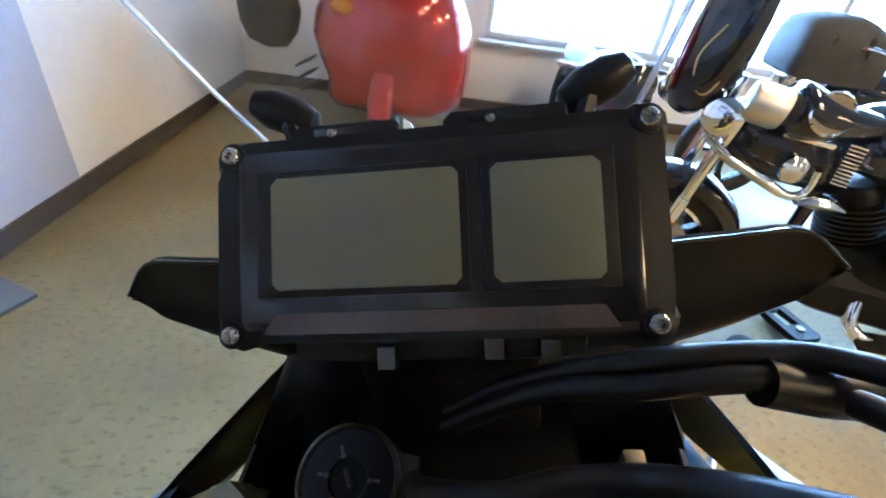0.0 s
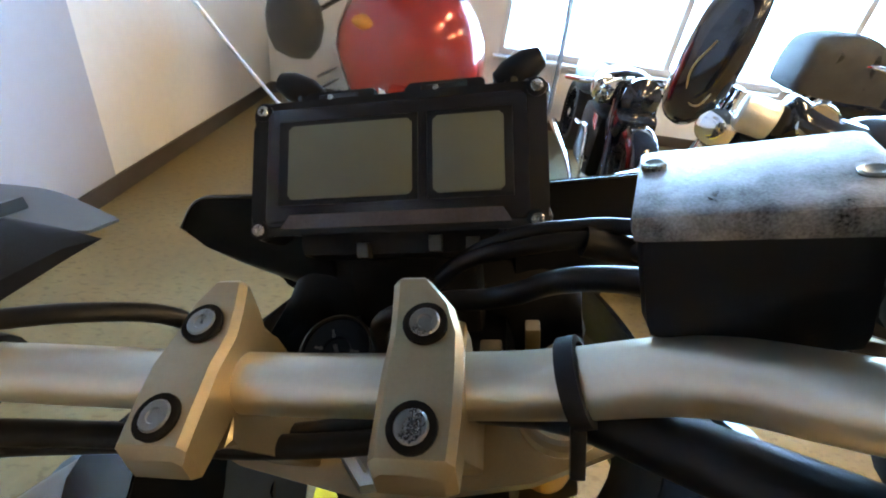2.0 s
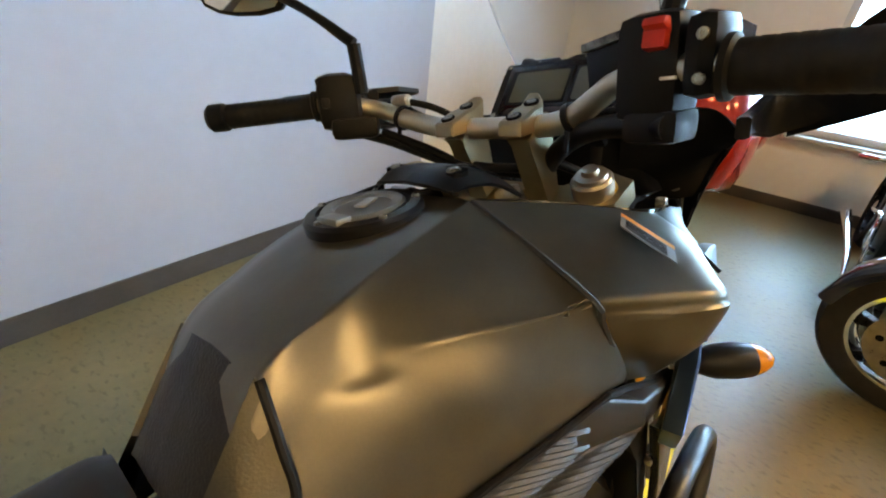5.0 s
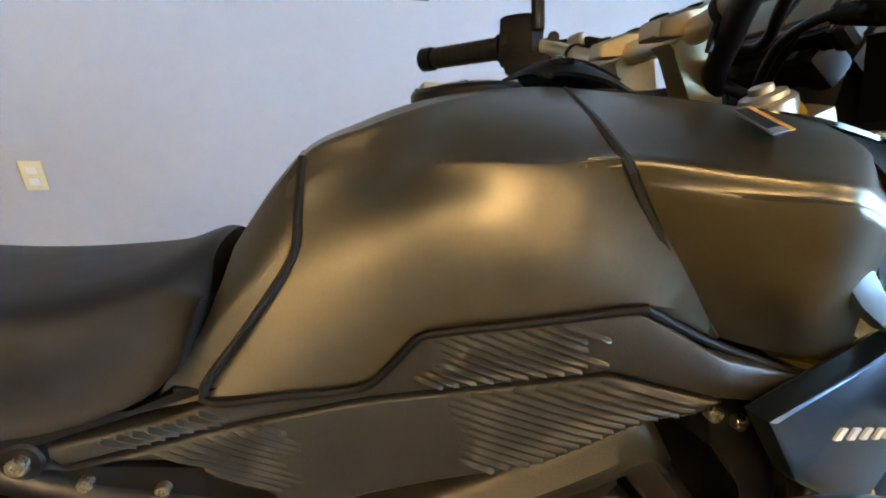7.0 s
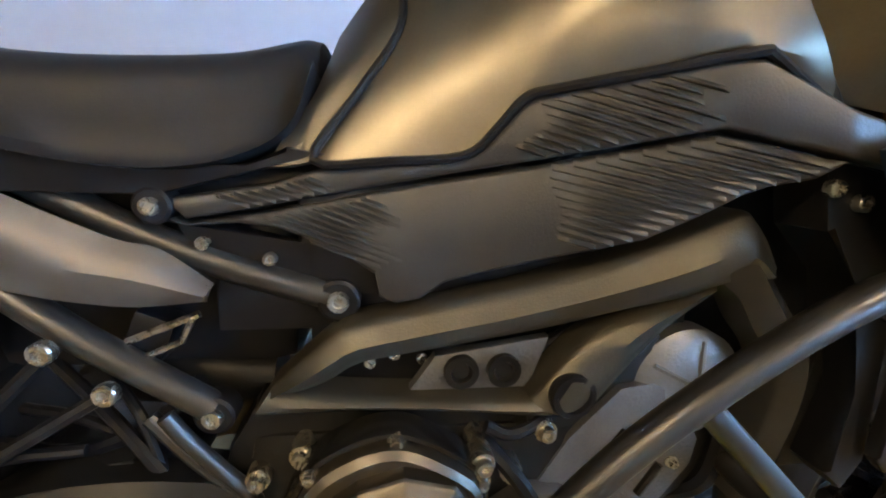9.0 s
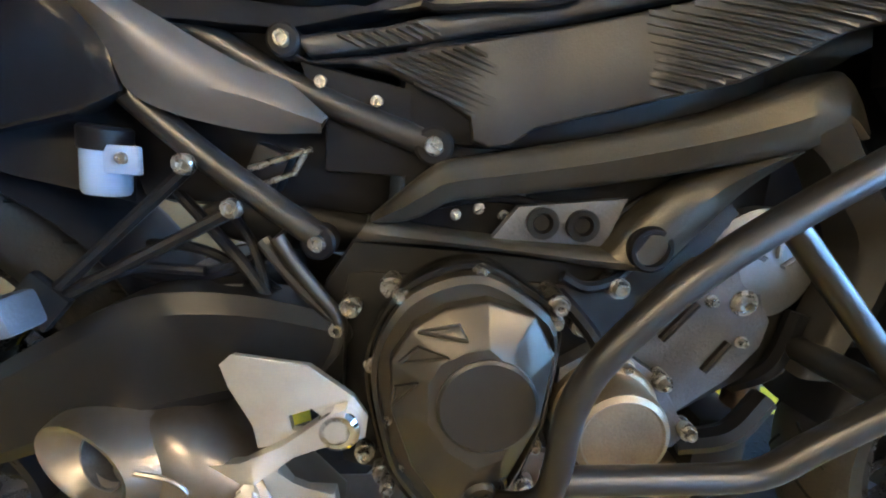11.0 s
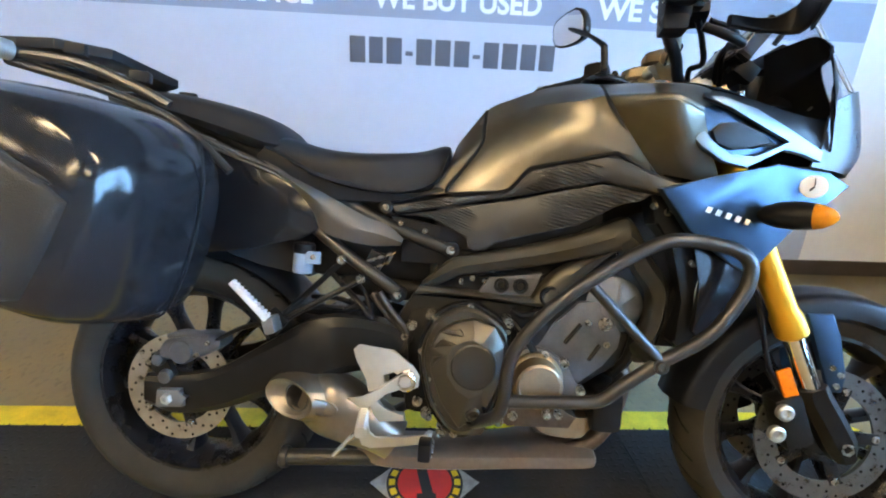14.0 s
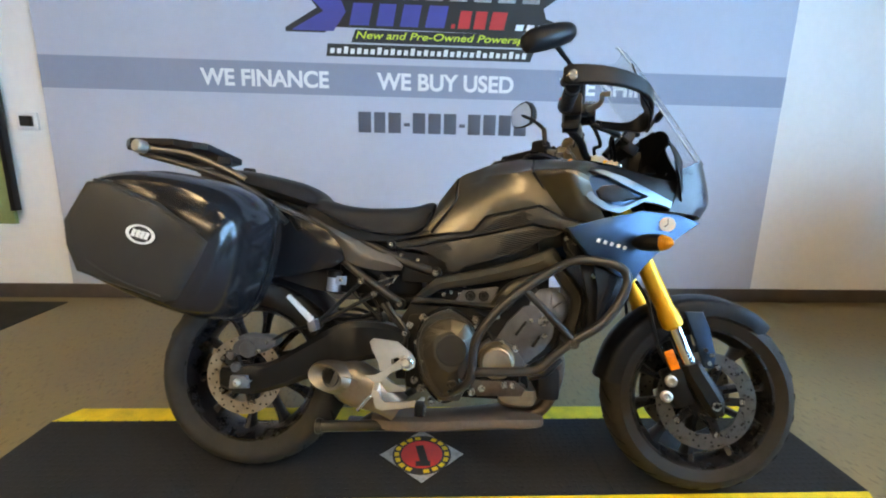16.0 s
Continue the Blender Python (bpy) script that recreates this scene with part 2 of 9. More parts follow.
def box(bm, c, s, rot=None, bev=0.0):
    r = bmesh.ops.create_cube(bm, size=1.0)
    vs = r["verts"]
    bmesh.ops.scale(bm, vec=s, verts=vs)
    if bev:
        es = list({e for v in vs for e in v.link_edges})
        out = bmesh.ops.bevel(bm, geom=es, offset=bev, segments=2, affect="EDGES", profile=0.6)
        vs = list({v for v in vs if v.is_valid} | set(out["verts"]))
    mm = Matrix.Translation(c) @ (rot if rot is not None else Matrix())
    bmesh.ops.transform(bm, matrix=mm, verts=vs)
    return bm


def spline(pts, n=6, closed=False):
    """Catmull-Rom through the points."""
    P = [Vector(p) for p in pts]
    k = len(P)
    out = []
    rng = range(k if closed else k - 1)
    for i in rng:
        if closed:
            a, b, c, d = P[(i - 1) % k], P[i], P[(i + 1) % k], P[(i + 2) % k]
        else:
            b, c = P[i], P[i + 1]
            a = P[i - 1] if i > 0 else b * 2 - c
            d = P[i + 2] if i + 2 < k else c * 2 - b
        for j in range(n):
            t = j / n
            out.append(0.5 * ((2 * b) + (c - a) * t + (2 * a - 5 * b + 4 * c - d) * t * t + (3 * b - a - 3 * c + d) * t ** 3))
    if not closed:
        out.append(P[-1])
    return out


def bridge(bm, rings, cap=True, closed=True):
    """Faces between rings of points; each ring is closed round."""
    vr = [[bm.verts.new(p) for p in r] for r in rings]
    n = len(vr[0])
    for a, b in zip(vr, vr[1:]):
        for i in range(n if closed else n - 1):
            j = (i + 1) % n
            bm.faces.new((a[i], a[j], b[j], b[i]))
    if cap and closed:
        bm.faces.new(vr[0][::-1])
        bm.faces.new(vr[-1])
    return vr


def tube(bm, pts, r, n=10, smooth=5, cap=True):
    """A round bar along the points; r may be a list, one radius a point."""
    k = len(pts)
    if smooth and k > 2:
        q = spline(pts, smooth)
        rr = [r] * len(q) if not isinstance(r, (list, tuple)) else [np.interp(i / smooth, range(k), r) for i in range(len(q))]
    else:
        q = [Vector(p) for p in pts]
        rr = [r] * k if not isinstance(r, (list, tuple)) else list(r)
    up = None
    rings = []
    for i, p in enumerate(q):
        d = (q[min(i + 1, len(q) - 1)] - q[max(i - 1, 0)]).normalized()
        if up is None:
            up = d.orthogonal().normalized()
        up = (up - d * up.dot(d)).normalized()
        s = d.cross(up)
        rings.append([p + (up * math.cos(a) + s * math.sin(a)) * rr[i] for a in (2 * math.pi * j / n for j in range(n))])
    bridge(bm, rings, cap)
    return bm


def lathe(bm, prof, c=(0, 0, 0), axis=(0, 1, 0), n=32, cap=True, closed=False):
    """Revolve (radius, height) pairs round the axis through c."""
    ax = Vector(axis).normalized()
    u = ax.orthogonal().normalized()
    w = ax.cross(u)
    c = Vector(c)
    rings = []
    pr = list(prof) + ([prof[0]] if closed else [])
    for r, h in pr:
        r = max(r, 0.0002)
        rings.append([c + ax * h + (u * math.cos(a) + w * math.sin(a)) * r for a in (2 * math.pi * j / n for j in range(n))])
    bridge(bm, rings, cap and not closed)
    return bm


def plate(bm, pts, y, th, bev=0.003, seg=2):
    """A thick plate with an outline in x, z; y is a number or a function of x and z for its outer face."""
    f = y if callable(y) else (lambda x, z: y)
    a = [bm.verts.new((x, f(x, z), z)) for x, z in pts]
    s = 1 if th > 0 else -1
    b = [bm.verts.new((x, f(x, z) + th, z)) for x, z in pts]
    n = len(pts)
    fa = bm.faces.new(a)
    fb = bm.faces.new(b[::-1])
    for i in range(n):
        j = (i + 1) % n
        bm.faces.new((a[j], a[i], b[i], b[j]))
    if bev:
        es = list(fa.edges)
        bmesh.ops.bevel(bm, geom=es, offset=bev, segments=seg, affect="EDGES", profile=0.6)
    return bm


def skin(bm, rows, th=0.003, nu=5, nv=5, inward=(0, 0, 0), mirror=False):
    """A smooth shell through rows of points, with thickness towards the point inward."""
    rows = [spline(r, nv) for r in rows]
    m = len(rows[0])
    cols = [spline([r[j] for r in rows], nu) for j in range(m)]
    grid = [[cols[j][i] for j in range(m)] for i in range(len(cols[0]))]
    R, C = len(grid), m
    c = Vector(inward)

    def nrm(i, j):
        du = grid[min(i + 1, R - 1)][j] - grid[max(i - 1, 0)][j]
        dv = grid[i][min(j + 1, C - 1)] - grid[i][max(j - 1, 0)]
        q = du.cross(dv)
        if q.length < 1e-9:
            return (c - grid[i][j]).normalized()
        q.normalize()
        return q if q.dot(c - grid[i][j]) > 0 else -q
    inner = [[grid[i][j] + nrm(i, j) * th for j in range(C)] for i in range(R)]
    for sgn in ((1, -1) if mirror else (1,)):
        o = [[bm.verts.new((p.x, p.y * sgn, p.z)) for p in r] for r in grid]
        q = [[bm.verts.new((p.x, p.y * sgn, p.z)) for p in r] for r in inner]
        for i in range(R - 1):
            for j in range(C - 1):
                bm.faces.new((o[i][j], o[i + 1][j], o[i + 1][j + 1], o[i][j + 1]))
                bm.faces.new((q[i][j], q[i][j + 1], q[i + 1][j + 1], q[i + 1][j]))
        for i in range(R - 1):
            bm.faces.new((o[i][0], q[i][0], q[i + 1][0], o[i + 1][0]))
            bm.faces.new((o[i][-1], o[i + 1][-1], q[i + 1][-1], q[i][-1]))
        for j in range(C - 1):
            bm.faces.new((o[0][j], o[0][j + 1], q[0][j + 1], q[0][j]))
            bm.faces.new((o[-1][j], q[-1][j], q[-1][j + 1], o[-1][j + 1]))
    return bm


def loft(bm, rings, n=5, round_=3):
    """A closed body through rings of points, smoothed along and round."""
    rr = [spline(r, round_, True) for r in rings] if round_ > 1 else [[Vector(p) for p in r] for r in rings]
    m = len(rr[0])
    cols = [spline([r[j] for r in rr], n) for j in range(m)]
    bridge(bm, [[cols[j][i] for j in range(m)] for i in range(len(cols[0]))])
    return bm


def bolt(bm, p, d, r=0.006, h=0.005, n=12):
    """A socket-head bolt that points along d."""
    lathe(bm, [(r, -0.004), (r, h * 0.7), (r * 0.86, h), (r * 0.5, h), (r * 0.45, h * 0.45), (0, h * 0.4)], p, d, n)
    return bm


def B():
    return bmesh.new()


# ---- the room ----
NW, EX, WX, SY, CH = 1.664, 4.55, -6.5, -7.5, 3.1
WY0, WY1, WZ0, WZ1 = -6.6, -0.42, 0.62, 2.98

bm = B()
box(bm, ((EX + WX) / 2, (NW + SY) / 2, -0.05), (EX - WX + 0.4, NW - SY + 0.4, 0.1))
solid("floor", bm, FLOOR, "tan speckled vinyl showroom floor", "floor", "structure")
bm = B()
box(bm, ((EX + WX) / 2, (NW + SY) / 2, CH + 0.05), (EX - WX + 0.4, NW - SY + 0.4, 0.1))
solid("ceiling", bm, CEIL, "unseen ceiling, darkened to dim reflections", "ceiling", "structure")
bm = B()
box(bm, ((EX + WX) / 2, NW + 0.11, CH / 2), (EX - WX + 0.4, 0.2, CH))
solid("wall_north", bm, WALL, "white painted showroom wall", "wall", "structure")
# west and south walls close the room out of view; darkened to dim reflections
bm = B()
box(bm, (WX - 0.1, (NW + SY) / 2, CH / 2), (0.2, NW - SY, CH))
solid("wall_west", bm, DIM, "unseen showroom wall, darkened to dim reflections", "wall", "structure")
bm = B()
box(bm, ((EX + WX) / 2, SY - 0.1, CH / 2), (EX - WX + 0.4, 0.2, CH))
solid("wall_south", bm, DIM, "unseen showroom wall, darkened to dim reflections", "wall", "structure")
bm = B()
for y0, y1, z0, z1 in ((SY, NW, 0, WZ0), (SY, NW, WZ1, CH), (WY1, NW, WZ0, WZ1), (SY, WY0, WZ0, WZ1)):
    box(bm, (EX + 0.1, (y0 + y1) / 2, (z0 + z1) / 2), (0.2, y1 - y0, z1 - z0))
solid("wall_east", bm, WALL, "white painted wall with a long window", "wall", "structure")
win = thing("window_1", "long shop window, bright daylight outside", "window", pose(EX + 0.1, 0, 0), kind="structure")
bm = B()
for z in (WZ0 + 0.03, WZ1 - 0.03):
    box(bm, (0, (WY0 + WY1) / 2, z), (0.12, WY1 - WY0, 0.06), bev=0.006)
for i in range(5):
    y = WY0 + 0.03 + (WY1 - WY0 - 0.06) * i / 4
    box(bm, (0, y, (WZ0 + WZ1) / 2), (0.10, 0.06, WZ1 - WZ0 - 0.12), bev=0.006)
part("window_frame", bm, WINFR, win, "pale painted metal frame")
bm = B()
box(bm, (-0.13, (WY0 + WY1) / 2, WZ0 - 0.015), (0.16, WY1 - WY0 + 0.1, 0.03), bev=0.005)
part("window_sill", bm, WINFR, win)
for i in range(4):
    a = WY0 + 0.06 + (WY1 - WY0 - 0.06) * i / 4
    bm = B()
    box(bm, (0.02, a + (WY1 - WY0 - 0.06) / 8 - 0.03, (WZ0 + WZ1) / 2), (0.006, (WY1 - WY0 - 0.06) / 4 - 0.06, WZ1 - WZ0 - 0.12))
    part("pane", bm, PANE, win, "clear glass pane").visible_shadow = False
bm = B()
box(bm, (EX + 5, -3.4, 2.0), (0.1, 26, 9))
solid("backdrop", bm, OUTSIDE, "overexposed bright daylight outdoors", "backdrop", "structure")
bm = B()
for a, b in (((WX, NW - 0.008), (EX, NW - 0.008)), ):
    box(bm, ((WX + EX) / 2, NW - 0.008, 0.05), (EX - WX, 0.016, 0.10), bev=0.003)
solid("baseboard", bm, BASE, "dark brown vinyl baseboard along the wall", "baseboard", "structure")
bm = B()
box(bm, (EX - 0.008, (SY + NW) / 2, 0.05), (0.016, NW - SY - 0.03, 0.10), bev=0.003)
solid("baseboard_east", bm, BASE, "dark brown vinyl baseboard along the wall", "baseboard", "structure")

# unseen ceiling fixtures, added as the overhead lamps that warm tank highlights imply
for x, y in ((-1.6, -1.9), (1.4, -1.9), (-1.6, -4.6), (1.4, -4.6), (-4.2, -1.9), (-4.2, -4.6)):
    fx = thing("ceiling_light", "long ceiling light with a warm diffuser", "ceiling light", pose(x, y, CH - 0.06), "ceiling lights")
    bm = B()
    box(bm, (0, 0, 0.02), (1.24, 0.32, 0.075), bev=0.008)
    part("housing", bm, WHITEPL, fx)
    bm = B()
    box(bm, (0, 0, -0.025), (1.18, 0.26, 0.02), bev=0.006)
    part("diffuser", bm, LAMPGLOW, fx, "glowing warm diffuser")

# printed wall
pr = thing("wall_print", "grey printed wall sheet with a slate band and lettering", "wall print", pose(0, NW, 0), kind="structure")
bm = B()
box(bm, (-0.147, -0.0055, 1.6), (4.87, 0.003, 2.998))
part("sheet", bm, MURAL, pr, "pale lavender-grey printed sheet")
bm = B()
box(bm, (-0.147, -0.0085, 1.494), (4.868, 0.002, 0.197))
part("band", bm, BAND, pr, "slate grey horizontal band")


def lettering(name, text, x0, x1, z0, z1, y, mat, parent, slant=0.0, bold=0.02):
    """Flat letters in the built-in font, fitted between x0..x1 and z0..z1."""
    c = bpy.data.curves.new(name, "FONT")
    c.body, c.extrude, c.offset, c.shear = text, 0.006, bold, slant
    tmp = bpy.data.objects.new(name, c)
    scene.collection.objects.link(tmp)
    bpy.context.view_layer.update()
    me = bpy.data.meshes.new_from_object(tmp.evaluated_get(bpy.context.evaluated_depsgraph_get()))
    bpy.data.objects.remove(tmp)
    xs, ys = [v.co.x for v in me.vertices], [v.co.y for v in me.vertices]
    ax, bx, ay, by = min(xs), max(xs), min(ys), max(ys)
    for v in me.vertices:
        px, py, pz = v.co
        v.co = (x0 + (px - ax) / (bx - ax) * (x1 - x0), y - pz * 0.15, z0 + (py - ay) / (by - ay) * (z1 - z0))
    me.materials.clear()
    me.materials.append(mat)
    ob = new(name, me)
    ob.parent = parent
    return ob


lettering("lettering", "WE FINANCE", -1.592, -0.778, 1.437, 1.543, -0.0105, WHITEPL, pr, 0.0, 0.03)
lettering("lettering", "WE BUY USED", -0.468, 0.430, 1.437, 1.545, -0.0105, WHITEPL, pr, 0.0, 0.03)
lettering("lettering", "WE SHIP", 0.735, 1.33, 1.437, 1.545, -0.0105, WHITEPL, pr, 0.0, 0.03)
# a number, as plain bars
x = -0.598
for k, w in enumerate((0.095, 0.085, 0.095, 0.05, 0.095, 0.095, 0.095, 0.05, 0.095, 0.095, 0.095, 0.095)):
    bm = B()
    if w < 0.06:
        box(bm, (x + w / 2, -0.008, 1.222), (w * 0.8, 0.002, 0.022))
    else:
        box(bm, (x + w / 2, -0.008, 1.232), (w * 0.88, 0.002, 0.132), bev=0.0008)
    part("bar", bm, DIGIT, pr)
    x += w + 0.0085
# the dealer's emblem as plain shapes
bm = B()
plate(bm, [(-1.04, 1.775), (-0.80, 1.775), (-0.72, 1.81), (0.72, 1.795), (0.745, 1.86), (0.62, 1.90), (0.60, 1.96), (0.70, 2.03), (0.70, 2.32), (-0.85, 2.32), (-0.95, 2.05), (-0.84, 1.92), (-1.04, 1.80)], -0.0085, 0.002, 0)
part("emblem_backing", bm, INK, pr, "black outline of an emblem")
bm = B()
plate(bm, [(-1.0, 1.785), (-0.74, 1.785), (-0.66, 1.90), (-0.70, 2.0), (-0.60, 2.1), (-0.86, 2.1), (-0.90, 2.0), (-0.80, 1.90), (-0.98, 1.80)], -0.0105, 0.0015, 0)
for x0, w in ((-0.64, 0.15), (-0.47, 0.13), (-0.32, 0.14), (-0.16, 0.15)):
    plate(bm, [(x0, 1.825), (x0 + w * 0.82, 1.825), (x0 + w, 1.955), (x0 + w * 0.2, 1.955)], -0.0105, 0.0015, 0)
part("emblem_letters", bm, BLUELOGO, pr, "blue slanted letter shapes")
bm = B()
for x0, w in ((0.005, 0.03), (0.05, 0.09), (0.15, 0.09), (0.25, 0.12)):
    plate(bm, [(x0, 1.825), (x0 + w * 0.82, 1.825), (x0 + w, 1.93 if w > 0.05 else 1.85), (x0 + w * 0.2, 1.93 if w > 0.05 else 1.85)], -0.0105, 0.0015, 0)
part("emblem_letters", bm, REDLOGO, pr, "red slanted letter shapes")
bm = B()
for i in range(9):
    x0 = -0.78 + i * 0.155
    plate(bm, [(x0, 1.985), (x0 + 0.11, 1.985), (x0 + 0.135, 2.25), (x0 + 0.025, 2.25)], -0.0105, 0.0015, 0)
part("emblem_letters", bm, STGREY, pr, "grey slanted letter shapes")
bm = B()
for i in range(4):
    plate(bm, [(0.42 + i * 0.07, 1.825), (0.47 + i * 0.07, 1.825), (0.48 + i * 0.07, 1.86), (0.43 + i * 0.07, 1.86)], -0.0105, 0.0015, 0)
part("small_bars", bm, WHITEPL, pr)
bm = B()
plate(bm, [(-0.63, 1.722), (0.66, 1.722), (0.69, 1.80), (-0.60, 1.80)], -0.0085, 0.0021, 0)
part("slogan_backing", bm, INK, pr)
lettering("slogan", "New and Pre-Owned Powersports", -0.60, 0.63, 1.732, 1.79, -0.0115, LIME, pr, 0.25, 0.01)
bm = B()
plate(bm, [(-0.79, 1.636), (0.53, 1.636), (0.56, 1.712), (-0.78, 1.712)], -0.0085, 0.0021, 0)
part("address_backing", bm, INK, pr)
for i in range(30):
    bm = B()
    x0 = -0.765 + i * 0.0427
    h = (0.030, 0.030, 0.042, 0.030, 0.036)[i % 5]
    plate(bm, [(x0, 1.654), (x0 + 0.026, 1.654), (x0 + 0.026 + h * 0.15, 1.654 + h), (x0 + h * 0.15, 1.654 + h)], -0.0105, 0.0015, 0)
    part("bar", bm, WHITEPL, pr)

# things on the wall beside the print
th = thing("thermostat", "small black thermostat on a white plate, on the wall", "thermostat", pose(-2.70, NW - 0.012, 1.185))
bm = B()
box(bm, (0, 0.002, 0), (0.13, 0.016, 0.11), bev=0.004)
part("wall_plate", bm, WHITEPL, th)
bm = B()
box(bm, (0, -0.012, 0), (0.075, 0.02, 0.066), bev=0.005)
part("display", bm, GLOSSBLK, th)
pn = thing("poster_board", "olive poster board with a black edge, on the wall", "poster board", pose(-3.26, NW - 0.03, 0))
bm = B()
box(bm, (0, 0.0, 1.25), (0.80, 0.03, 1.46), bev=0.004)
part("panel", bm, OLIVE, pn)
bm = B()
box(bm, (0.415, -0.01, 1.28), (0.03, 0.05, 1.34), bev=0.004)
part("edge", bm, PLASTIC, pn)
ol = thing("wall_outlet", "cream wall outlet plate low on the wall", "wall outlet", pose(-0.985, NW - 0.011, 0.455))
bm = B()
box(bm, (0, 0, 0), (0.072, 0.008, 0.115), bev=0.003)
part("cover", bm, material("cream_plate", (0.72, 0.64, 0.42), 0.45, 0, 20, 0.05), ol)
bm = B()
for z in (-0.022, 0.022):
    box(bm, (0, -0.0055, z), (0.034, 0.004, 0.028), bev=0.002)
part("socket", bm, WHITEPL, ol)

# a second mat by the wall
m2 = thing("display_mat", "black display mat with a green stripe on the floor", "mat", pose(-3.35, 1.0, 0.0))
bm = B()
plate(bm, [(-0.8, 0.0), (0.80, 0.0), (0.80, 0.004), (-0.8, 0.004)], 0.55, -1.0, 0)
part("sheet", bm, MAT, m2)
bm = B()
box(bm, (0.3, -0.36, 0.0055), (1.0, 0.05, 0.002))
part("stripe", bm, GREEN, m2, "bright green stripe")
for i in range(3):
    bm = B()
    box(bm, (0.66 - i * 0.10, -0.12, 0.0055), (0.05 if i else 0.03, 0.16, 0.002))
    part("bar", bm, WHITEPL, m2)

# rubber mat under the motorcycle
fm = thing("floor_mat", "black ribbed rubber mat with yellow safety edges", "mat", pose(0, 0, 0))
X0, X1, Y0, Y1, CUT = -1.565, 1.285, -0.335, 0.255, 0.06
for x in (-0.741, 0.450):
    bm = B()
    box(bm, (x, (Y0 + Y1) / 2, 0.0011), (0.03, Y1 - Y0 - 0.18, 0.0014))
    part("seam", bm, DULLBLK, fm, "dark joint between the mat tiles")
for a, b in ((X0, -0.746), (-0.736, 0.444), (0.456, X1)):
    bm = B()
    o = [(a, Y0 + 0.09), (b, Y0 + 0.09), (b, Y1 - 0.09), (a, Y1 - 0.09)]
    lo, hi = [bm.verts.new((x, y, 0.001)) for x, y in o], [bm.verts.new((x, y, 0.0034)) for x, y in o]
    bm.faces.new(hi)
    bm.faces.new(lo[::-1])
    for i in range(4):
        bm.faces.new((lo[i], lo[(i + 1) % 4], hi[(i + 1) % 4], hi[i]))
    part("mat_tile", bm, MAT, fm)
for s, y0, y1 in ((1, Y1 - 0.09, Y1), (-1, Y0 + 0.09, Y0)):
    bm = B()
    o = [(X0 + 0.05, y1), (X1 - 0.05, y1), (X1, y0), (X0, y0)]
    hi = [bm.verts.new((x, y, z)) for (x, y), z in zip(o, (0.0018, 0.0018, 0.0036, 0.0036))]
    lo = [bm.verts.new((x, y, 0.0008)) for x, y in o]
    bm.faces.new(hi)
    bm.faces.new(lo[::-1])
    for i in range(4):
        bm.faces.new((lo[i], lo[(i + 1) % 4], hi[(i + 1) % 4], hi[i]))
    part("safety_edge", bm, YELLOW, fm, "sloping yellow edge strip")
vs, fs = [], []
for i in range(112):
    for j in range(17):
        cx, cy = X0 + 0.02 + i * 0.0252, Y0 + 0.105 + j * 0.0245
        a = 0.009 if (i + j) % 2 else 0.003
        c = 0.012 - a
        n = len(vs)
        vs += [(cx - a, cy - c, 0.0034), (cx + a, cy - c, 0.0034), (cx + a, cy + c, 0.0034), (cx - a, cy + c, 0.0034), (cx, cy, 0.0048)]
        fs += [(n, n + 1, n + 4), (n + 1, n + 2, n + 4), (n + 2, n + 3, n + 4), (n + 3, n, n + 4)]
me = bpy.data.meshes.new("raised_tread")
me.from_pydata(vs, [], fs)
me.materials.append(MAT)
pip = new("raised_tread", me)
pip.parent = fm
pip["kind"] = "stuff"

st = thing("floor_sticker", "diamond sticker with a red disc and yellow rim on the mat", "sticker", pose(-0.152, -0.048, -0.005))
bm = B()
o = [(-0.146, 0), (0, -0.137), (0.146, 0), (0, 0.137)]
hi, lo = [bm.verts.new((x, y, 0.0112)) for x, y in o], [bm.verts.new((x, y, 0.0098)) for x, y in o]
bm.faces.new(hi)
bm.faces.new(lo[::-1])
for i in range(4):
    bm.faces.new((lo[i], lo[(i + 1) % 4], hi[(i + 1) % 4], hi[i]))
part("plate", bm, STGREY, st, "grey speckled diamond plate")
bm = B()
lathe(bm, [(0.102, 0.0112), (0.102, 0.0122), (0.0, 0.0122)], (0, 0, 0), (0, 0, 1), 40)
part("rim", bm, INK, st)
bm = B()
lathe(bm, [(0.072, 0.0122), (0.072, 0.013), (0.0, 0.013)], (0, 0, 0), (0, 0, 1), 40)
part("disc", bm, STRED, st, "red disc")
for i in range(18):
    if i in (4, 13):
        continue
    a = 2 * math.pi * i / 18
    bm = B()
    box(bm, (0.087 * math.cos(a), 0.087 * math.sin(a), 0.0127), (0.016, 0.02, 0.001), Matrix.Rotation(a, 4, "Z"))
    part("rim_bar", bm, YELLOW, st)
bm = B()
box(bm, (0, 0.0, 0.0134), (0.028, 0.09, 0.0008), Matrix.Rotation(0.2, 4, "Z"))
box(bm, (0.004, -0.05, 0.0134), (0.05, 0.025, 0.0008))
part("emblem", bm, INK, st)


# ---- the motorcycle: built upright, x ahead, then leaned on its side stand ----
LEANED = Matrix.Translation((0, -0.142, 0.001)) @ Matrix.Rotation(radians(-6), 4, "Z") @ Matrix.Rotation(radians(-14), 4, "X")
bike = thing("motorcycle", "dark silver-grey sport touring motorcycle with one pannier, leaned on its stand", "motorcycle", LEANED)


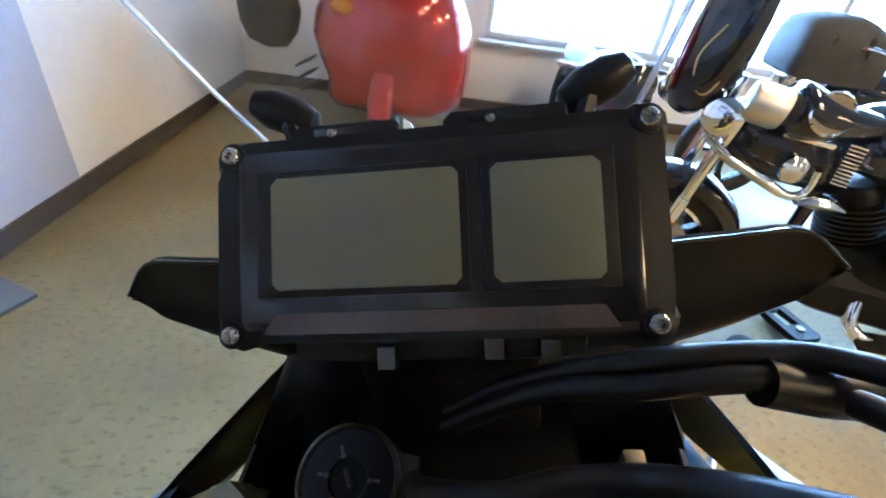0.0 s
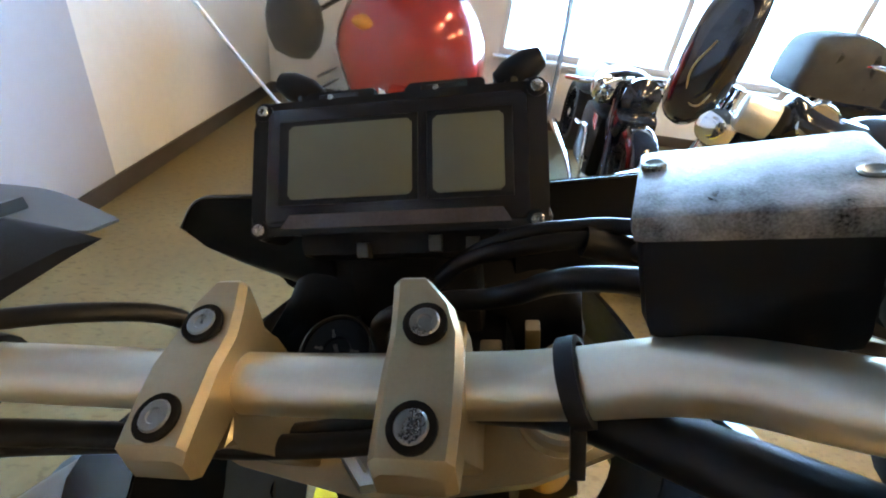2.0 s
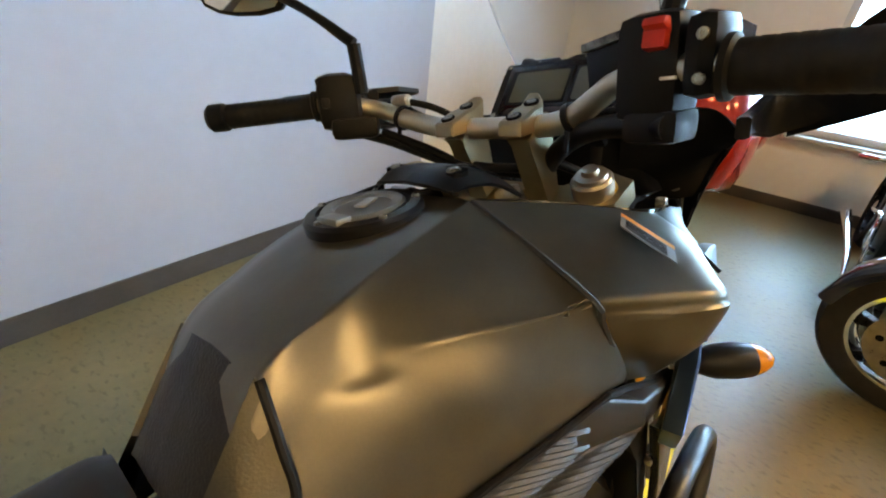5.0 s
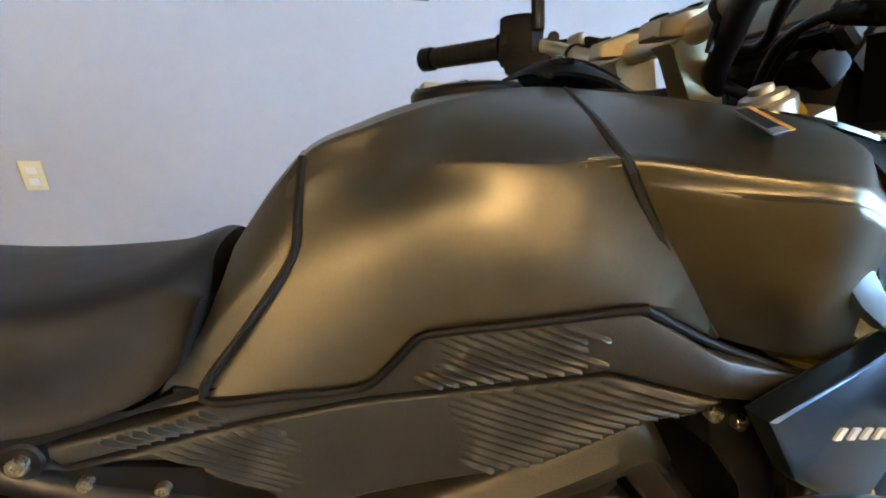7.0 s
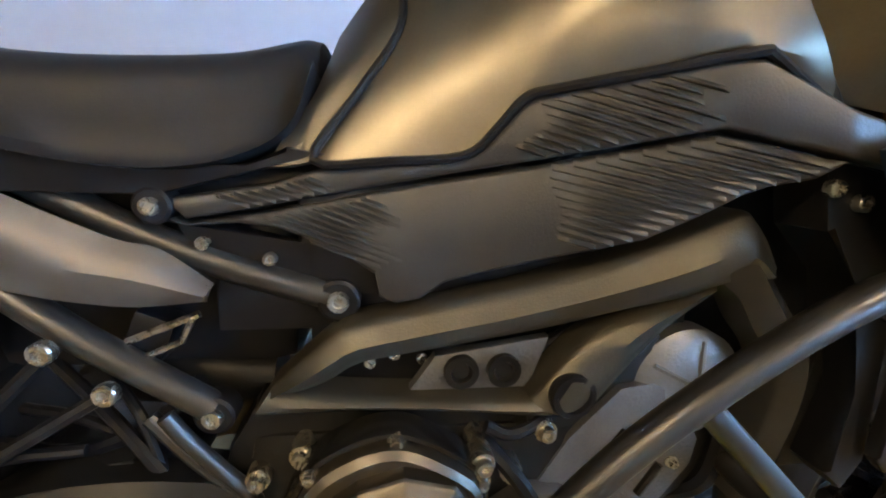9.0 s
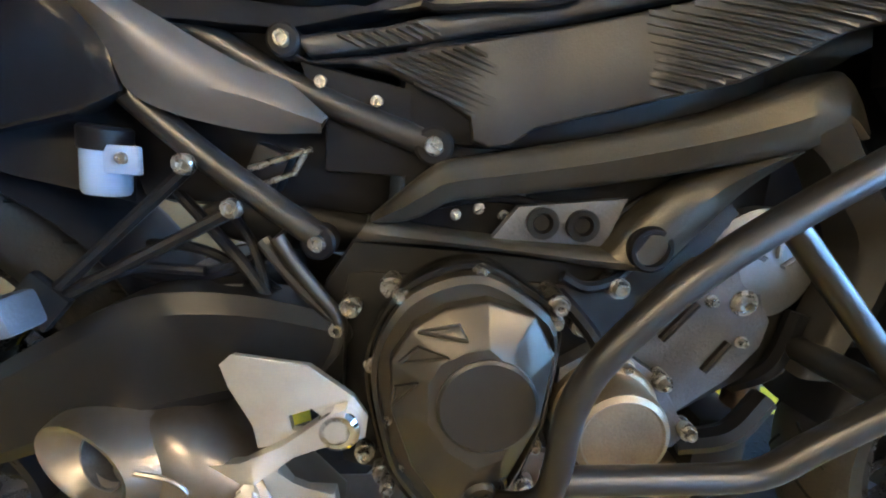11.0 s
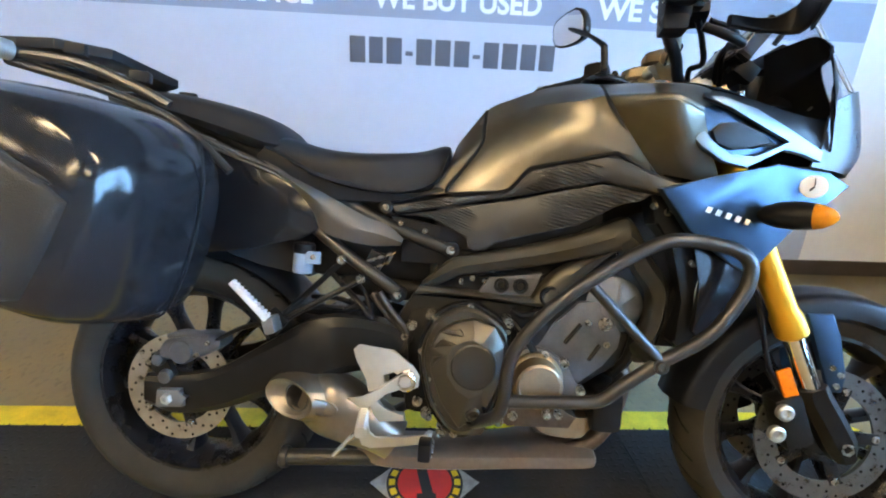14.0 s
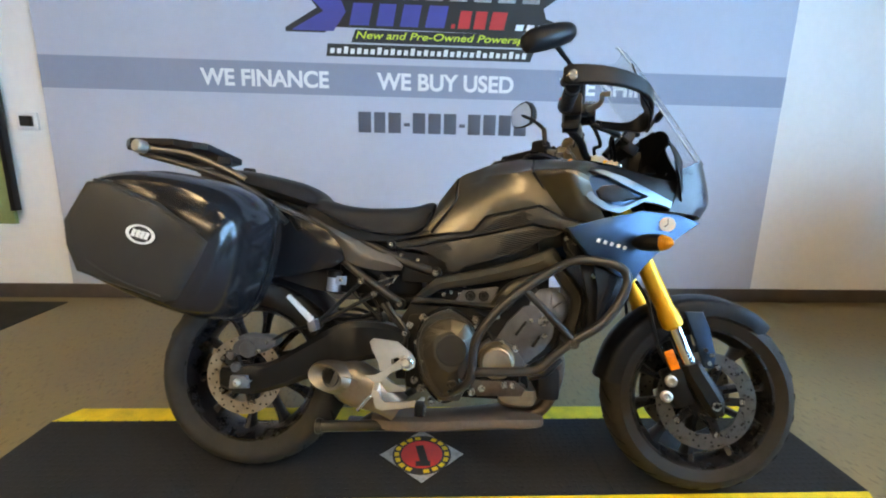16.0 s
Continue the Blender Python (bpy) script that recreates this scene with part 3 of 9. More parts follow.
def wheel(cx, cz, R, w, rim, spokes, parent, disc_sides, disc_y, disc_r, disc_mat):
    wh = new("wheel")
    wh.parent = parent
    wh["label"] = "black cast wheel with a road tyre"
    hw = w / 2
    half = [(rim, -hw * 0.72), (rim + 0.010, -hw * 0.88), (rim + 0.035, -hw * 0.99), (R - 0.045, -hw), (R - 0.024, -hw * 0.86), (R - 0.009, -hw * 0.55), (R - 0.002, -hw * 0.25)]
    prof = half + [(R, 0)] + [(r, -h) for r, h in half[::-1]] + [(rim - 0.004, hw * 0.6), (rim - 0.004, -hw * 0.6)]
    bm = B()
    lathe(bm, prof, (cx, 0, cz), (0, 1, 0), 72, closed=True)
    part("tyre", bm, RUBBER, wh, "black road tyre with worn tread", 50)
    # raised black strips; the shade of the tread grooves is in their colour
    bm = B()
    g = 0
    for k in range(26):
        a0 = 2 * math.pi * k / 26
        for s in (1, -1):
            pts = []
            for q in range(4):
                ang = a0 + s * 0.06 + q * 0.055
                yy = s * hw * (0.18 + 0.2 * q)
                rr = float(np.interp(abs(yy), [0, hw * 0.25, hw * 0.55, hw * 0.86], [R, R - 0.002, R - 0.009, R - 0.024])) + 0.0004
                pts.append((cx + rr * math.cos(ang), yy, cz + rr * math.sin(ang)))
            tube(bm, pts, 0.0022, 4, 0)
    part("dark_groove_strips", bm, HOLE, wh)["kind"] = "stuff"
    bm = B()
    rp = [(rim + 0.008, -hw * 0.78), (rim - 0.004, -hw * 0.80), (rim - 0.010, -hw * 0.66), (rim - 0.022, -hw * 0.4), (rim - 0.026, 0)]
    rp = rp + [(r, -h) for r, h in rp[-2::-1]] + [(rim + 0.002, hw * 0.7), (rim - 0.012, 0), (rim + 0.002, -hw * 0.7)]
    lathe(bm, rp, (cx, 0, cz), (0, 1, 0), 64, closed=True)
    part("rim", bm, RIM, wh, "gloss black rim")
    bm = B()
    lathe(bm, [(0.02, -0.075), (0.05, -0.07), (0.052, -0.045), (0.036, -0.03), (0.036, 0.03), (0.052, 0.045), (0.05, 0.07), (0.02, 0.075)], (cx, 0, cz), (0, 1, 0), 28)
    part("hub", bm, RIM, wh)
    for k in range(spokes):
        a = 2 * math.pi * k / spokes + 0.2
        bm = B()
        rings = []
        for r, wd, th in ((0.036, 0.020, 0.030), (0.09, 0.013, 0.024), (0.16, 0.012, 0.022), (rim - 0.018, 0.020, 0.034)):
            d, t = Vector((math.cos(a), 0, math.sin(a))), Vector((-math.sin(a), 0, math.cos(a)))
            c = Vector((cx, 0, cz)) + d * r
            rings.append([c + t * u * wd + Vector((0, v * th, 0)) for u, v in ((1, .4), (.5, 1), (-.5, 1), (-1, .4), (-1, -.4), (-.5, -1), (.5, -1), (1, -.4))])
        loft(bm, rings, 3, 1)
        part("spoke", bm, RIM, wh)
    for s in disc_sides:
        bm = B()
        y = s * disc_y
        lathe(bm, [(disc_r, -0.0025), (disc_r, 0.0025), (disc_r * 0.69, 0.0025), (disc_r * 0.69, -0.0025)], (cx, y, cz), (0, 1, 0), 56, closed=True)
        d = part("brake_disc", bm, disc_mat, wh, "drilled steel brake disc")
        # no real openings: proud black plugs stand for the shade in them
        bm = B()
        for k in range(44):
            a = 2 * math.pi * k / 44
            r = disc_r * (0.76, 0.85, 0.94)[k % 3]
            lathe(bm, [(0.0034, -0.0028), (0.0034, 0.0028)], (cx + r * math.cos(a), y, cz + r * math.sin(a)), (0, 1, 0), 8)
        h = part("dark_hole_plugs", bm, HOLE, d)
        h["kind"] = "stuff"
        bm = B()
        lathe(bm, [(disc_r * 0.38, -0.006), (disc_r * 0.38, 0.004), (disc_r * 0.30, 0.004), (disc_r * 0.30, -0.006)], (cx, y, cz), (0, 1, 0), 32, closed=True)
        for k in range(5):
            a = 2 * math.pi * k / 5
            box(bm, (cx + disc_r * 0.56 * math.cos(a), y, cz + disc_r * 0.56 * math.sin(a)), (disc_r * 0.42, 0.006, 0.026), Matrix.Rotation(-a, 4, "Y"), 0.002)
        part("disc_carrier", bm, RIM, d)
        for k in range(5):
            a = 2 * math.pi * k / 5
            bm = B()
            bolt(bm, (cx + disc_r * 0.72 * math.cos(a), y + s * 0.002, cz + disc_r * 0.72 * math.sin(a)), (0, s, 0), 0.008, 0.004)
            part("disc_bolt", bm, BOLT, d)
    return wh


rear = wheel(-0.72, 0.315, 0.312, 0.180, 0.218, 10, bike, (-1,), 0.105, 0.1225, DISC)
front = wheel(0.722, 0.300, 0.2985, 0.122, 0.218, 10, bike, (-1, 1), 0.070, 0.149, FDISC)

# swingarm, axle, chain side
for s in (-1, 1):
    bm = B()
    rings = []
    for x, z, h, y, w in ((-0.785, 0.312, 0.030, 0.118, 0.016), (-0.72, 0.305, 0.042, 0.118, 0.019), (-0.62, 0.325, 0.046, 0.122, 0.022), (-0.50, 0.385, 0.060, 0.126, 0.026),
                          (-0.40, 0.432, 0.068, 0.126, 0.03), (-0.30, 0.450, 0.056, 0.120, 0.03), (-0.20, 0.440, 0.045, 0.11, 0.03)):
        rings.append([(x, s * (y + w * u), z + h * v) for u, v in ((1, .7), (1, -.7), (.6, -1), (-1, -1), (-1, 1), (.6, 1))])
    loft(bm, rings, 4, 1)
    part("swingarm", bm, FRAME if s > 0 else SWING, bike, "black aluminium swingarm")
bm = B()
box(bm, (-0.36, 0, 0.46), (0.13, 0.24, 0.09), Matrix.Rotation(radians(-12), 4, "Y"), 0.02)
part("swingarm_bridge", bm, ENGBLK, bike)
bm = B()
plate(bm, [(-0.744, 0.322), (-0.692, 0.326), (-0.690, 0.312), (-0.676, 0.309), (-0.686, 0.302), (-0.686, 0.287), (-0.747, 0.283)], -0.152, 0.014, 0.004)
ax = part("axle_block", bm, CASTALU, bike, "bare aluminium axle block")
bm = B()
lathe(bm, [(0.013, -0.012), (0.013, 0.003), (0.010, 0.007), (0.005, 0.007), (0.005, 0.0)], (-0.720, -0.153, 0.304), (0, -1, 0), 6)
part("axle_nut", bm, ALU, ax)
bm = B()
tube(bm, [(-0.72, -0.15, 0.303), (-0.72, 0.15, 0.303)], 0.011, 12, 0)
part("axle", bm, BOLT, bike)
# rear caliper
bm = B()
loft(bm, [[(x, -0.110 + 0.026 * u, z + h * v) for u, v in ((-1, .5), (-.6, 1), (.6, 1), (1, .5), (1, -.5), (.6, -1), (-.6, -1), (-1, -.5))] for x, z, h in ((-0.748, 0.402, 0.012), (-0.738, 0.406, 0.022), (-0.70, 0.412, 0.029), (-0.66, 0.421, 0.027), (-0.632, 0.428, 0.020), (-0.612, 0.430, 0.010))], 3, 2)
cal = part("brake_caliper", bm, ENGGREY, bike, "weathered grey rear brake caliper", 50)
bm = B()
lathe(bm, [(0.027, -0.02), (0.027, 0.006), (0.024, 0.010), (0.0, 0.011)], (-0.700, -0.130, 0.404), (0, -1, 0), 28)
part("piston_housing", bm, ENGGREY, cal)
bm = B()
loft(bm, [[(x, -0.118 + 0.008 * u, z + h * v) for u, v in ((-1, 1), (1, 1), (1, -1), (-1, -1))] for x, z, h in ((-0.775, 0.375, 0.018), (-0.752, 0.365, 0.028), (-0.735, 0.345, 0.026), (-0.715, 0.325, 0.014))], 3, 1)
part("caliper_bracket", bm, SWING, cal, "dark caliper bracket")
for x, z, r in ((-0.755, 0.382, 0.015), (-0.738, 0.344, 0.017)):
    bm = B()
    lathe(bm, [(r, -0.02), (r, 0.003), (r * 0.8, 0.009), (0.0, 0.011)], (x, -0.128, z), (0, -1, 0), 20)
    part("slide_pin", bm, ENGGREY, cal)
bm = B()
tube(bm, [(-0.735, -0.125, 0.435), (-0.69, -0.128, 0.446), (-0.64, -0.128, 0.442)], [0.006, 0.010, 0.008], 10)
part("banjo_fitting", bm, ENGGREY, cal)
for x, z in ((-0.640, 0.428), (-0.665, 0.400)):
    bm = B()
    bolt(bm, (x, -0.136, z), (0, -1, 0), 0.0055, 0.005)
    part("caliper_bolt", bm, BOLT, cal)
bm = B()
tube(bm, [(-0.64, -0.13, 0.425), (-0.56, -0.135, 0.47), (-0.48, -0.135, 0.49), (-0.42, -0.12, 0.52), (-0.35, -0.11, 0.52)], 0.0055, 8)
part("brake_hose", bm, PLASTIC, bike)
# rear mudguard
bm = B()
rows = []
for a in (20, 45, 70, 95, 120, 140):
    r = 0.332
    c, s_ = math.cos(radians(a)), math.sin(radians(a))
    rows.append([(-0.72 + r * c, -0.085, 0.315 + (r - 0.03) * s_), (-0.72 + r * c, -0.05, 0.315 + r * s_), (-0.72 + r * c, 0.05, 0.315 + r * s_), (-0.72 + r * c, 0.085, 0.315 + (r - 0.03) * s_)])
skin(bm, rows, 0.003, 4, 3, (-0.72, 0, 0.315))
part("rear_hugger", bm, PLASTIC, bike, "black rear wheel hugger")

# frame
def framed(bm, outer, inner, y, th, bev):
    """A plate with a hole: outer and inner outlines joined."""
    f = y if callable(y) else (lambda x, z: y)
    def near(p):
        return min(range(len(outer)), key=lambda i: (outer[i][0] - p[0]) ** 2 + (outer[i][1] - p[1]) ** 2)
    loops = []
    for d in (0, th):
        o = [bm.verts.new((x, f(x, z) + d, z)) for x, z in outer]
        i_ = [bm.verts.new((x, f(x, z) + d, z)) for x, z in inner]
        loops.append((o, i_))
        eo = [bm.edges.new((o[k], o[(k + 1) % len(o)])) for k in range(len(o))]
        ei = [bm.edges.new((i_[k], i_[(k + 1) % len(i_)])) for k in range(len(i_))]
        bmesh.ops.triangle_fill(bm, use_beauty=True, use_dissolve=False, edges=eo + ei)
    for q in (0, 1):
        a, b = loops[0][q], loops[1][q]
        n = len(a)
        for k in range(n):
            bm.faces.new((a[k], a[(k + 1) % n], b[(k + 1) % n], b[k]))
    if bev:
        es = [bm.edges.get((lp[k], lp[(k + 1) % len(lp)])) for lp in loops[0] for k in range(len(lp))]
        bmesh.ops.bevel(bm, geom=[e for e in es if e], offset=bev, segments=2, affect="EDGES", profile=0.6)
    return bm


yfr = lambda x: -0.150 - 0.07 * max(0, x + 0.05)


def beam(upper, lower, bulge=0.006, proud=0.0):
    """A cast spar between two edge lines, with rounded edges and a slightly full face."""
    up_, lo_ = spline([V(x, 0, z) for x, z in upper], 5), spline([V(x, 0, z) for x, z in lower], 5)
    bm = B()
    rings = []
    for a, b_ in zip(up_, lo_):
        row = []
        for k, d in ((0.0, 0.040), (0.0, 0.010), (0.07, 0.003), (0.22, 0.0), (0.5, -bulge), (0.78, 0.0), (0.93, 0.003), (1.0, 0.010), (1.0, 0.040)):
            p = a + (b_ - a) * k
            row.append(V(p.x, yfr(p.x) + d - proud, p.z))
        rings.append(row)
    bridge(bm, rings)
    return bm


mf = part("main_frame", beam([(-0.178, 0.594), (-0.150, 0.620), (-0.124, 0.643), (-0.106, 0.652), (-0.038, 0.667), (0.034, 0.684), (0.092, 0.701), (0.140, 0.717), (0.186, 0.738), (0.224, 0.753), (0.244, 0.736), (0.262, 0.704)],
                               [(-0.172, 0.588), (-0.150, 0.590), (-0.128, 0.598), (-0.102, 0.613), (-0.050, 0.622), (0.008, 0.633), (0.078, 0.648), (0.142, 0.664), (0.180, 0.672), (0.208, 0.682), (0.226, 0.688), (0.240, 0.690)], 0.008), FRAME, bike, "dark bronze-black twin spar frame", 50)
part("lower_spar", beam([(-0.178, 0.592), (-0.123, 0.584), (-0.038, 0.578), (0.049, 0.577), (0.086, 0.580)], [(-0.194, 0.568), (-0.123, 0.570), (-0.038, 0.567), (0.051, 0.560), (0.100, 0.560)], 0.003), FRAME, mf, "", 50)
part("diagonal_spar", beam([(0.046, 0.572), (0.075, 0.611), (0.104, 0.641), (0.150, 0.664)], [(0.104, 0.562), (0.136, 0.606), (0.170, 0.648), (0.212, 0.684)], 0.006, 0.002), FRAME, mf, "", 50)
bm = B()
lathe(bm, [(0.022, -0.03), (0.022, 0.003), (0.020, 0.006), (0.016, 0.006), (0.014, 0.002), (0.0, 0.002)], (0.086, -0.161, 0.584), (0, -1, 0), 28)
part("frame_boss", bm, PLASTIC, mf, "round black boss")
# inside of the frame opening, kept dark by added filler plates
bm = B()
box(bm, (-0.08, -0.10, 0.668), (0.30, 0.012, 0.075), None, 0.004)
part("frame_gap_filler", bm, DULLBLK, mf)
bm = B()
box(bm, (0.04, -0.095, 0.625), (0.38, 0.02, 0.13), None, 0.004)
part("inner_wall", bm, DULLBLK, mf)
for k, (x, z) in enumerate(((-0.095, 0.596), (-0.072, 0.604), (-0.045, 0.598), (-0.03, 0.624), (0.085, 0.615))):
    bm = B()
    bolt(bm, (x, -0.106, z), (0, -1, 0.2), 0.006, 0.006)
    part("bolt", bm, BOLT, mf)
for pts in ([(-0.12, -0.112, 0.605), (-0.06, -0.118, 0.618), (0.0, -0.115, 0.612)], [(0.06, -0.112, 0.60), (0.09, -0.116, 0.625), (0.12, -0.112, 0.640)]):
    bm = B()
    tube(bm, pts, 0.005, 8)
    part("wire", bm, PLASTIC, mf)
bm = B()
plate(bm, [(-0.06, 0.578), (-0.036, 0.612), (0.072, 0.628), (0.055, 0.577)], -0.132, 0.012, 0.003)
g = part("engine_mount_plate", bm, ENGGREY, bike, "grey engine mount plate")
for x in (-0.012, 0.028):
    bm = B()
    lathe(bm, [(0.016, -0.002), (0.016, 0.004), (0.010, 0.004), (0.008, -0.001), (0.0, -0.001)], (x, -0.136, 0.598), (0, -1, 0), 20)
    part("mount_bolt", bm, ENGBLK, g)
# frame down to the swingarm pivot, head tube, subframe
bm = B()
plate(bm, [(-0.198, 0.565), (0.10, 0.557), (0.02, 0.50), (-0.10, 0.44), (-0.17, 0.33), (-0.235, 0.33), (-0.25, 0.42), (-0.225, 0.52)], -0.120, 0.05, 0.01)
part("pivot_plate", bm, ENGBLK, bike)
bm = B()
loft(bm, [[(x, y * 1.0, z + 0.03) for y in (-0.03, 0.03)] + [(x, y, z - 0.03) for y in (0.03, -0.03)] for x, z in ((0.18, 0.76), (0.30, 0.80), (0.40, 0.86))], 3, 1)
part("head_tube_gusset", bm, FRAME, bike)
# front downtube arch beside the radiator
bm = B()
out_, in_ = spline([V(x, 0, z) for x, z in ((0.236, 0.742), (0.262, 0.698), (0.286, 0.668), (0.319, 0.622), (0.320, 0.570), (0.306, 0.520), (0.290, 0.470))], 4), spline([V(x, 0, z) for x, z in ((0.212, 0.690), (0.236, 0.672), (0.256, 0.642), (0.286, 0.602), (0.284, 0.551), (0.274, 0.508), (0.262, 0.462))], 4)
rings = []
for a, b_ in zip(out_, in_):
    rings.append([V((a + (b_ - a) * k).x, -0.172 + d, (a + (b_ - a) * k).z) for k, d in ((0, 0.05), (0, 0.014), (0.12, 0.006), (0.42, -0.004), (0.86, 0.004), (1, 0.010), (1, 0.05))])
bridge(bm, rings)
part("front_arch", bm, CASTBLK, bike, "dark front downtube arch", 40)
for s in (-1, 1):
    bm = B()
    tube(bm, [(-0.119, s * 0.112, 0.662), (-0.266, s * 0.108, 0.712), (-0.45, s * 0.092, 0.80), (-0.70, s * 0.075, 0.905), (-0.92, s * 0.06, 0.965)], 0.0135, 18)
    part("subframe_tube", bm, TUBE, bike)
    bm = B()
    tube(bm, [(-0.229, s * 0.128, 0.567), (-0.36, s * 0.116, 0.650), (-0.50, s * 0.092, 0.755), (-0.66, s * 0.07, 0.875)], 0.0135, 18)
    part("subframe_tube", bm, TUBE, bike)
for x, y, z, r in ((-0.122, -0.124, 0.663, 0.012), (-0.229, -0.136, 0.563, 0.011), (-0.264, -0.130, 0.746, 0.0095)):
    bm = B()
    lathe(bm, [(r * 1.6, -0.02), (r * 1.6, 0.002), (r * 1.35, 0.004)], (x, y + 0.004, z), (0, -1, 0), 18)
    b_ = part("bolt_boss", bm, PLASTIC, bike)
    bm = B()
    bolt(bm, (x, y, z), (0, -1, 0), r * 0.8, 0.006)
    part("bolt", bm, BOLT, b_)
bm = B()
tube(bm, [(-0.285, -0.125, 0.56), (-0.245, -0.13, 0.515), (-0.205, -0.13, 0.478), (-0.203, -0.128, 0.462), (-0.215, -0.125, 0.447)], 0.008, 10)
part("brake_line_guard", bm, TUBE, bike)
for pts, r in (([(-0.40, -0.07, 0.60), (-0.35, -0.09, 0.56), (-0.30, -0.115, 0.52), (-0.262, -0.125, 0.47), (-0.25, -0.125, 0.452)], 0.0065),
               ([(-0.46, -0.06, 0.50), (-0.38, -0.09, 0.505), (-0.30, -0.10, 0.535), (-0.25, -0.10, 0.58)], 0.008),
               ([(-0.44, -0.05, 0.53), (-0.36, -0.085, 0.535), (-0.28, -0.10, 0.50), (-0.22, -0.10, 0.44)], 0.006),
               ([(-0.33, -0.09, 0.58), (-0.30, -0.11, 0.55), (-0.285, -0.115, 0.50), (-0.29, -0.10, 0.45)], 0.005)):
    bm = B()
    tube(bm, pts, r, 8)
    part("hose", bm, PLASTIC, bike)
bm = B()
tube(bm, [(-0.268, -0.135, 0.566), (-0.250, -0.135, 0.539), (-0.227, -0.135, 0.511), (-0.206, -0.135, 0.484), (-0.208, -0.135, 0.456), (-0.224, -0.135, 0.425)], 0.0075, 12, 5)
part("pipe_guard", bm, TUBE, bike, "bent black pipe guard")
# linkage pieces and switch below the seat
bm = B()
box(bm, (-0.285, -0.10, 0.63), (0.035, 0.03, 0.04), Matrix.Rotation(0.4, 4, "Y"), 0.005)
k = part("brake_switch", bm, PLASTIC, bike)
bm = B()
tube(bm, [(-0.30, -0.118, 0.628), (-0.27, -0.118, 0.640), (-0.24, -0.118, 0.652)], 0.0035, 6, 0)
tube(bm, [(-0.285, -0.12, 0.615), (-0.255, -0.12, 0.628), (-0.245, -0.12, 0.648)], 0.003, 6, 0)
part("spring_clip", bm, BOLT, k)

# dark body added to block the bright wall seen through the gap
bm = B()
loft(bm, [[(x, -0.045 + 0.035 * u, z + h * v) for u, v in ((1, .5), (.5, 1), (-.5, 1), (-1, .5), (-1, -.5), (-.5, -1), (.5, -1), (1, -.5))] for x, z, h in ((-0.37, 0.572, 0.010), (-0.34, 0.570, 0.026), (-0.26, 0.566, 0.030), (-0.19, 0.562, 0.022))], 3, 2)
part("linkage_filler", bm, ENGBLK, bike, "black filler body in place of the rear shock linkage")
# brake fluid reservoir
bm = B()
lathe(bm, [(0.0, -0.03), (0.020, -0.03), (0.022, -0.026), (0.022, 0.014), (0.019, 0.017)], (-0.447, -0.10, 0.622), (0.06, 0, 1), 24)
rv = part("fluid_reservoir", bm, RESV, bike, "cloudy plastic brake fluid reservoir")
bm = B()
lathe(bm, [(0.023, 0.014), (0.024, 0.018), (0.024, 0.034), (0.021, 0.037), (0, 0.037)], (-0.447, -0.10, 0.622), (0.06, 0, 1), 24)
part("cap", bm, PLASTIC, rv)
bm = B()
box(bm, (-0.420, -0.116, 0.628), (0.035, 0.008, 0.028), None, 0.003)
part("bracket", bm, RESV, rv)
bm = B()
bolt(bm, (-0.418, -0.120, 0.630), (0, -1, 0), 0.006, 0.004)
part("screw", bm, BOLT, rv)

# passenger footrest
bm = B()
tube(bm, [(-0.487, -0.150, 0.487), (-0.350, -0.128, 0.628)], 0.0065, 8, 0)
tube(bm, [(-0.490, -0.150, 0.483), (-0.308, -0.128, 0.590)], 0.0065, 8, 0)
box(bm, (-0.485, -0.150, 0.492), (0.045, 0.012, 0.045), Matrix.Rotation(0.7, 4, "Y"), 0.005)
pg = part("footrest_bracket", bm, ENGBLK, bike, "black tubular footrest bracket")
for x, z in ((-0.350, 0.630), (-0.308, 0.592)):
    bm = B()
    bolt(bm, (x, -0.140, z), (0, -1, 0), 0.010, 0.006)
    part("bolt", bm, BOLT, pg)
bm = B()
c, d = Vector((-0.474, -0.204, 0.512)), Vector((-0.069, -0.006, 0.068)).normalized()
e_ = Vector((0.7, 0, 0.72))
rings = []
for q in range(11):
    p = c + d * (q * 0.0092)
    for e, w in ((0.0, 0.0052), (0.0032, 0.0052), (0.0044, 0.0086), (0.0080, 0.0086)):
        k = 1.0 - 0.03 * q
        rings.append([p + d * e + e_ * (w * k), p + d * e + e_ * (w * k) + V(0, -0.014, 0), p + d * e - e_ * 0.0075 * k + V(0, -0.014, 0), p + d * e - e_ * 0.0075 * k])
bridge(bm, rings)
part("passenger_peg", bm, PEG, pg, "folded aluminium passenger peg with teeth")
bm = B()
box(bm, (-0.474, -0.192, 0.496), (0.024, 0.040, 0.034), Matrix.Rotation(-0.3, 4, "Y"), 0.006)
part("peg_joint", bm, CASTALU, pg)

# engine
eng = new("engine")
eng.parent = bike
eng["label"] = "black three-cylinder engine with many bright bolts"
bm = B()
box(bm, (-0.03, 0, 0.42), (0.36, 0.26, 0.24), None, 0.03)
part("crankcase", bm, ENGBLK, eng)
bm = B()
box(bm, (0.16, 0, 0.50), (0.20, 0.25, 0.20), Matrix.Rotation(radians(-35), 4, "Y"), 0.02)
part("cylinder_block", bm, ENGBLK, eng)
bm = B()
box(bm, (0.05, 0, 0.31), (0.26, 0.17, 0.08), None, 0.02)
part("lower_case", bm, ENGBLK, eng)
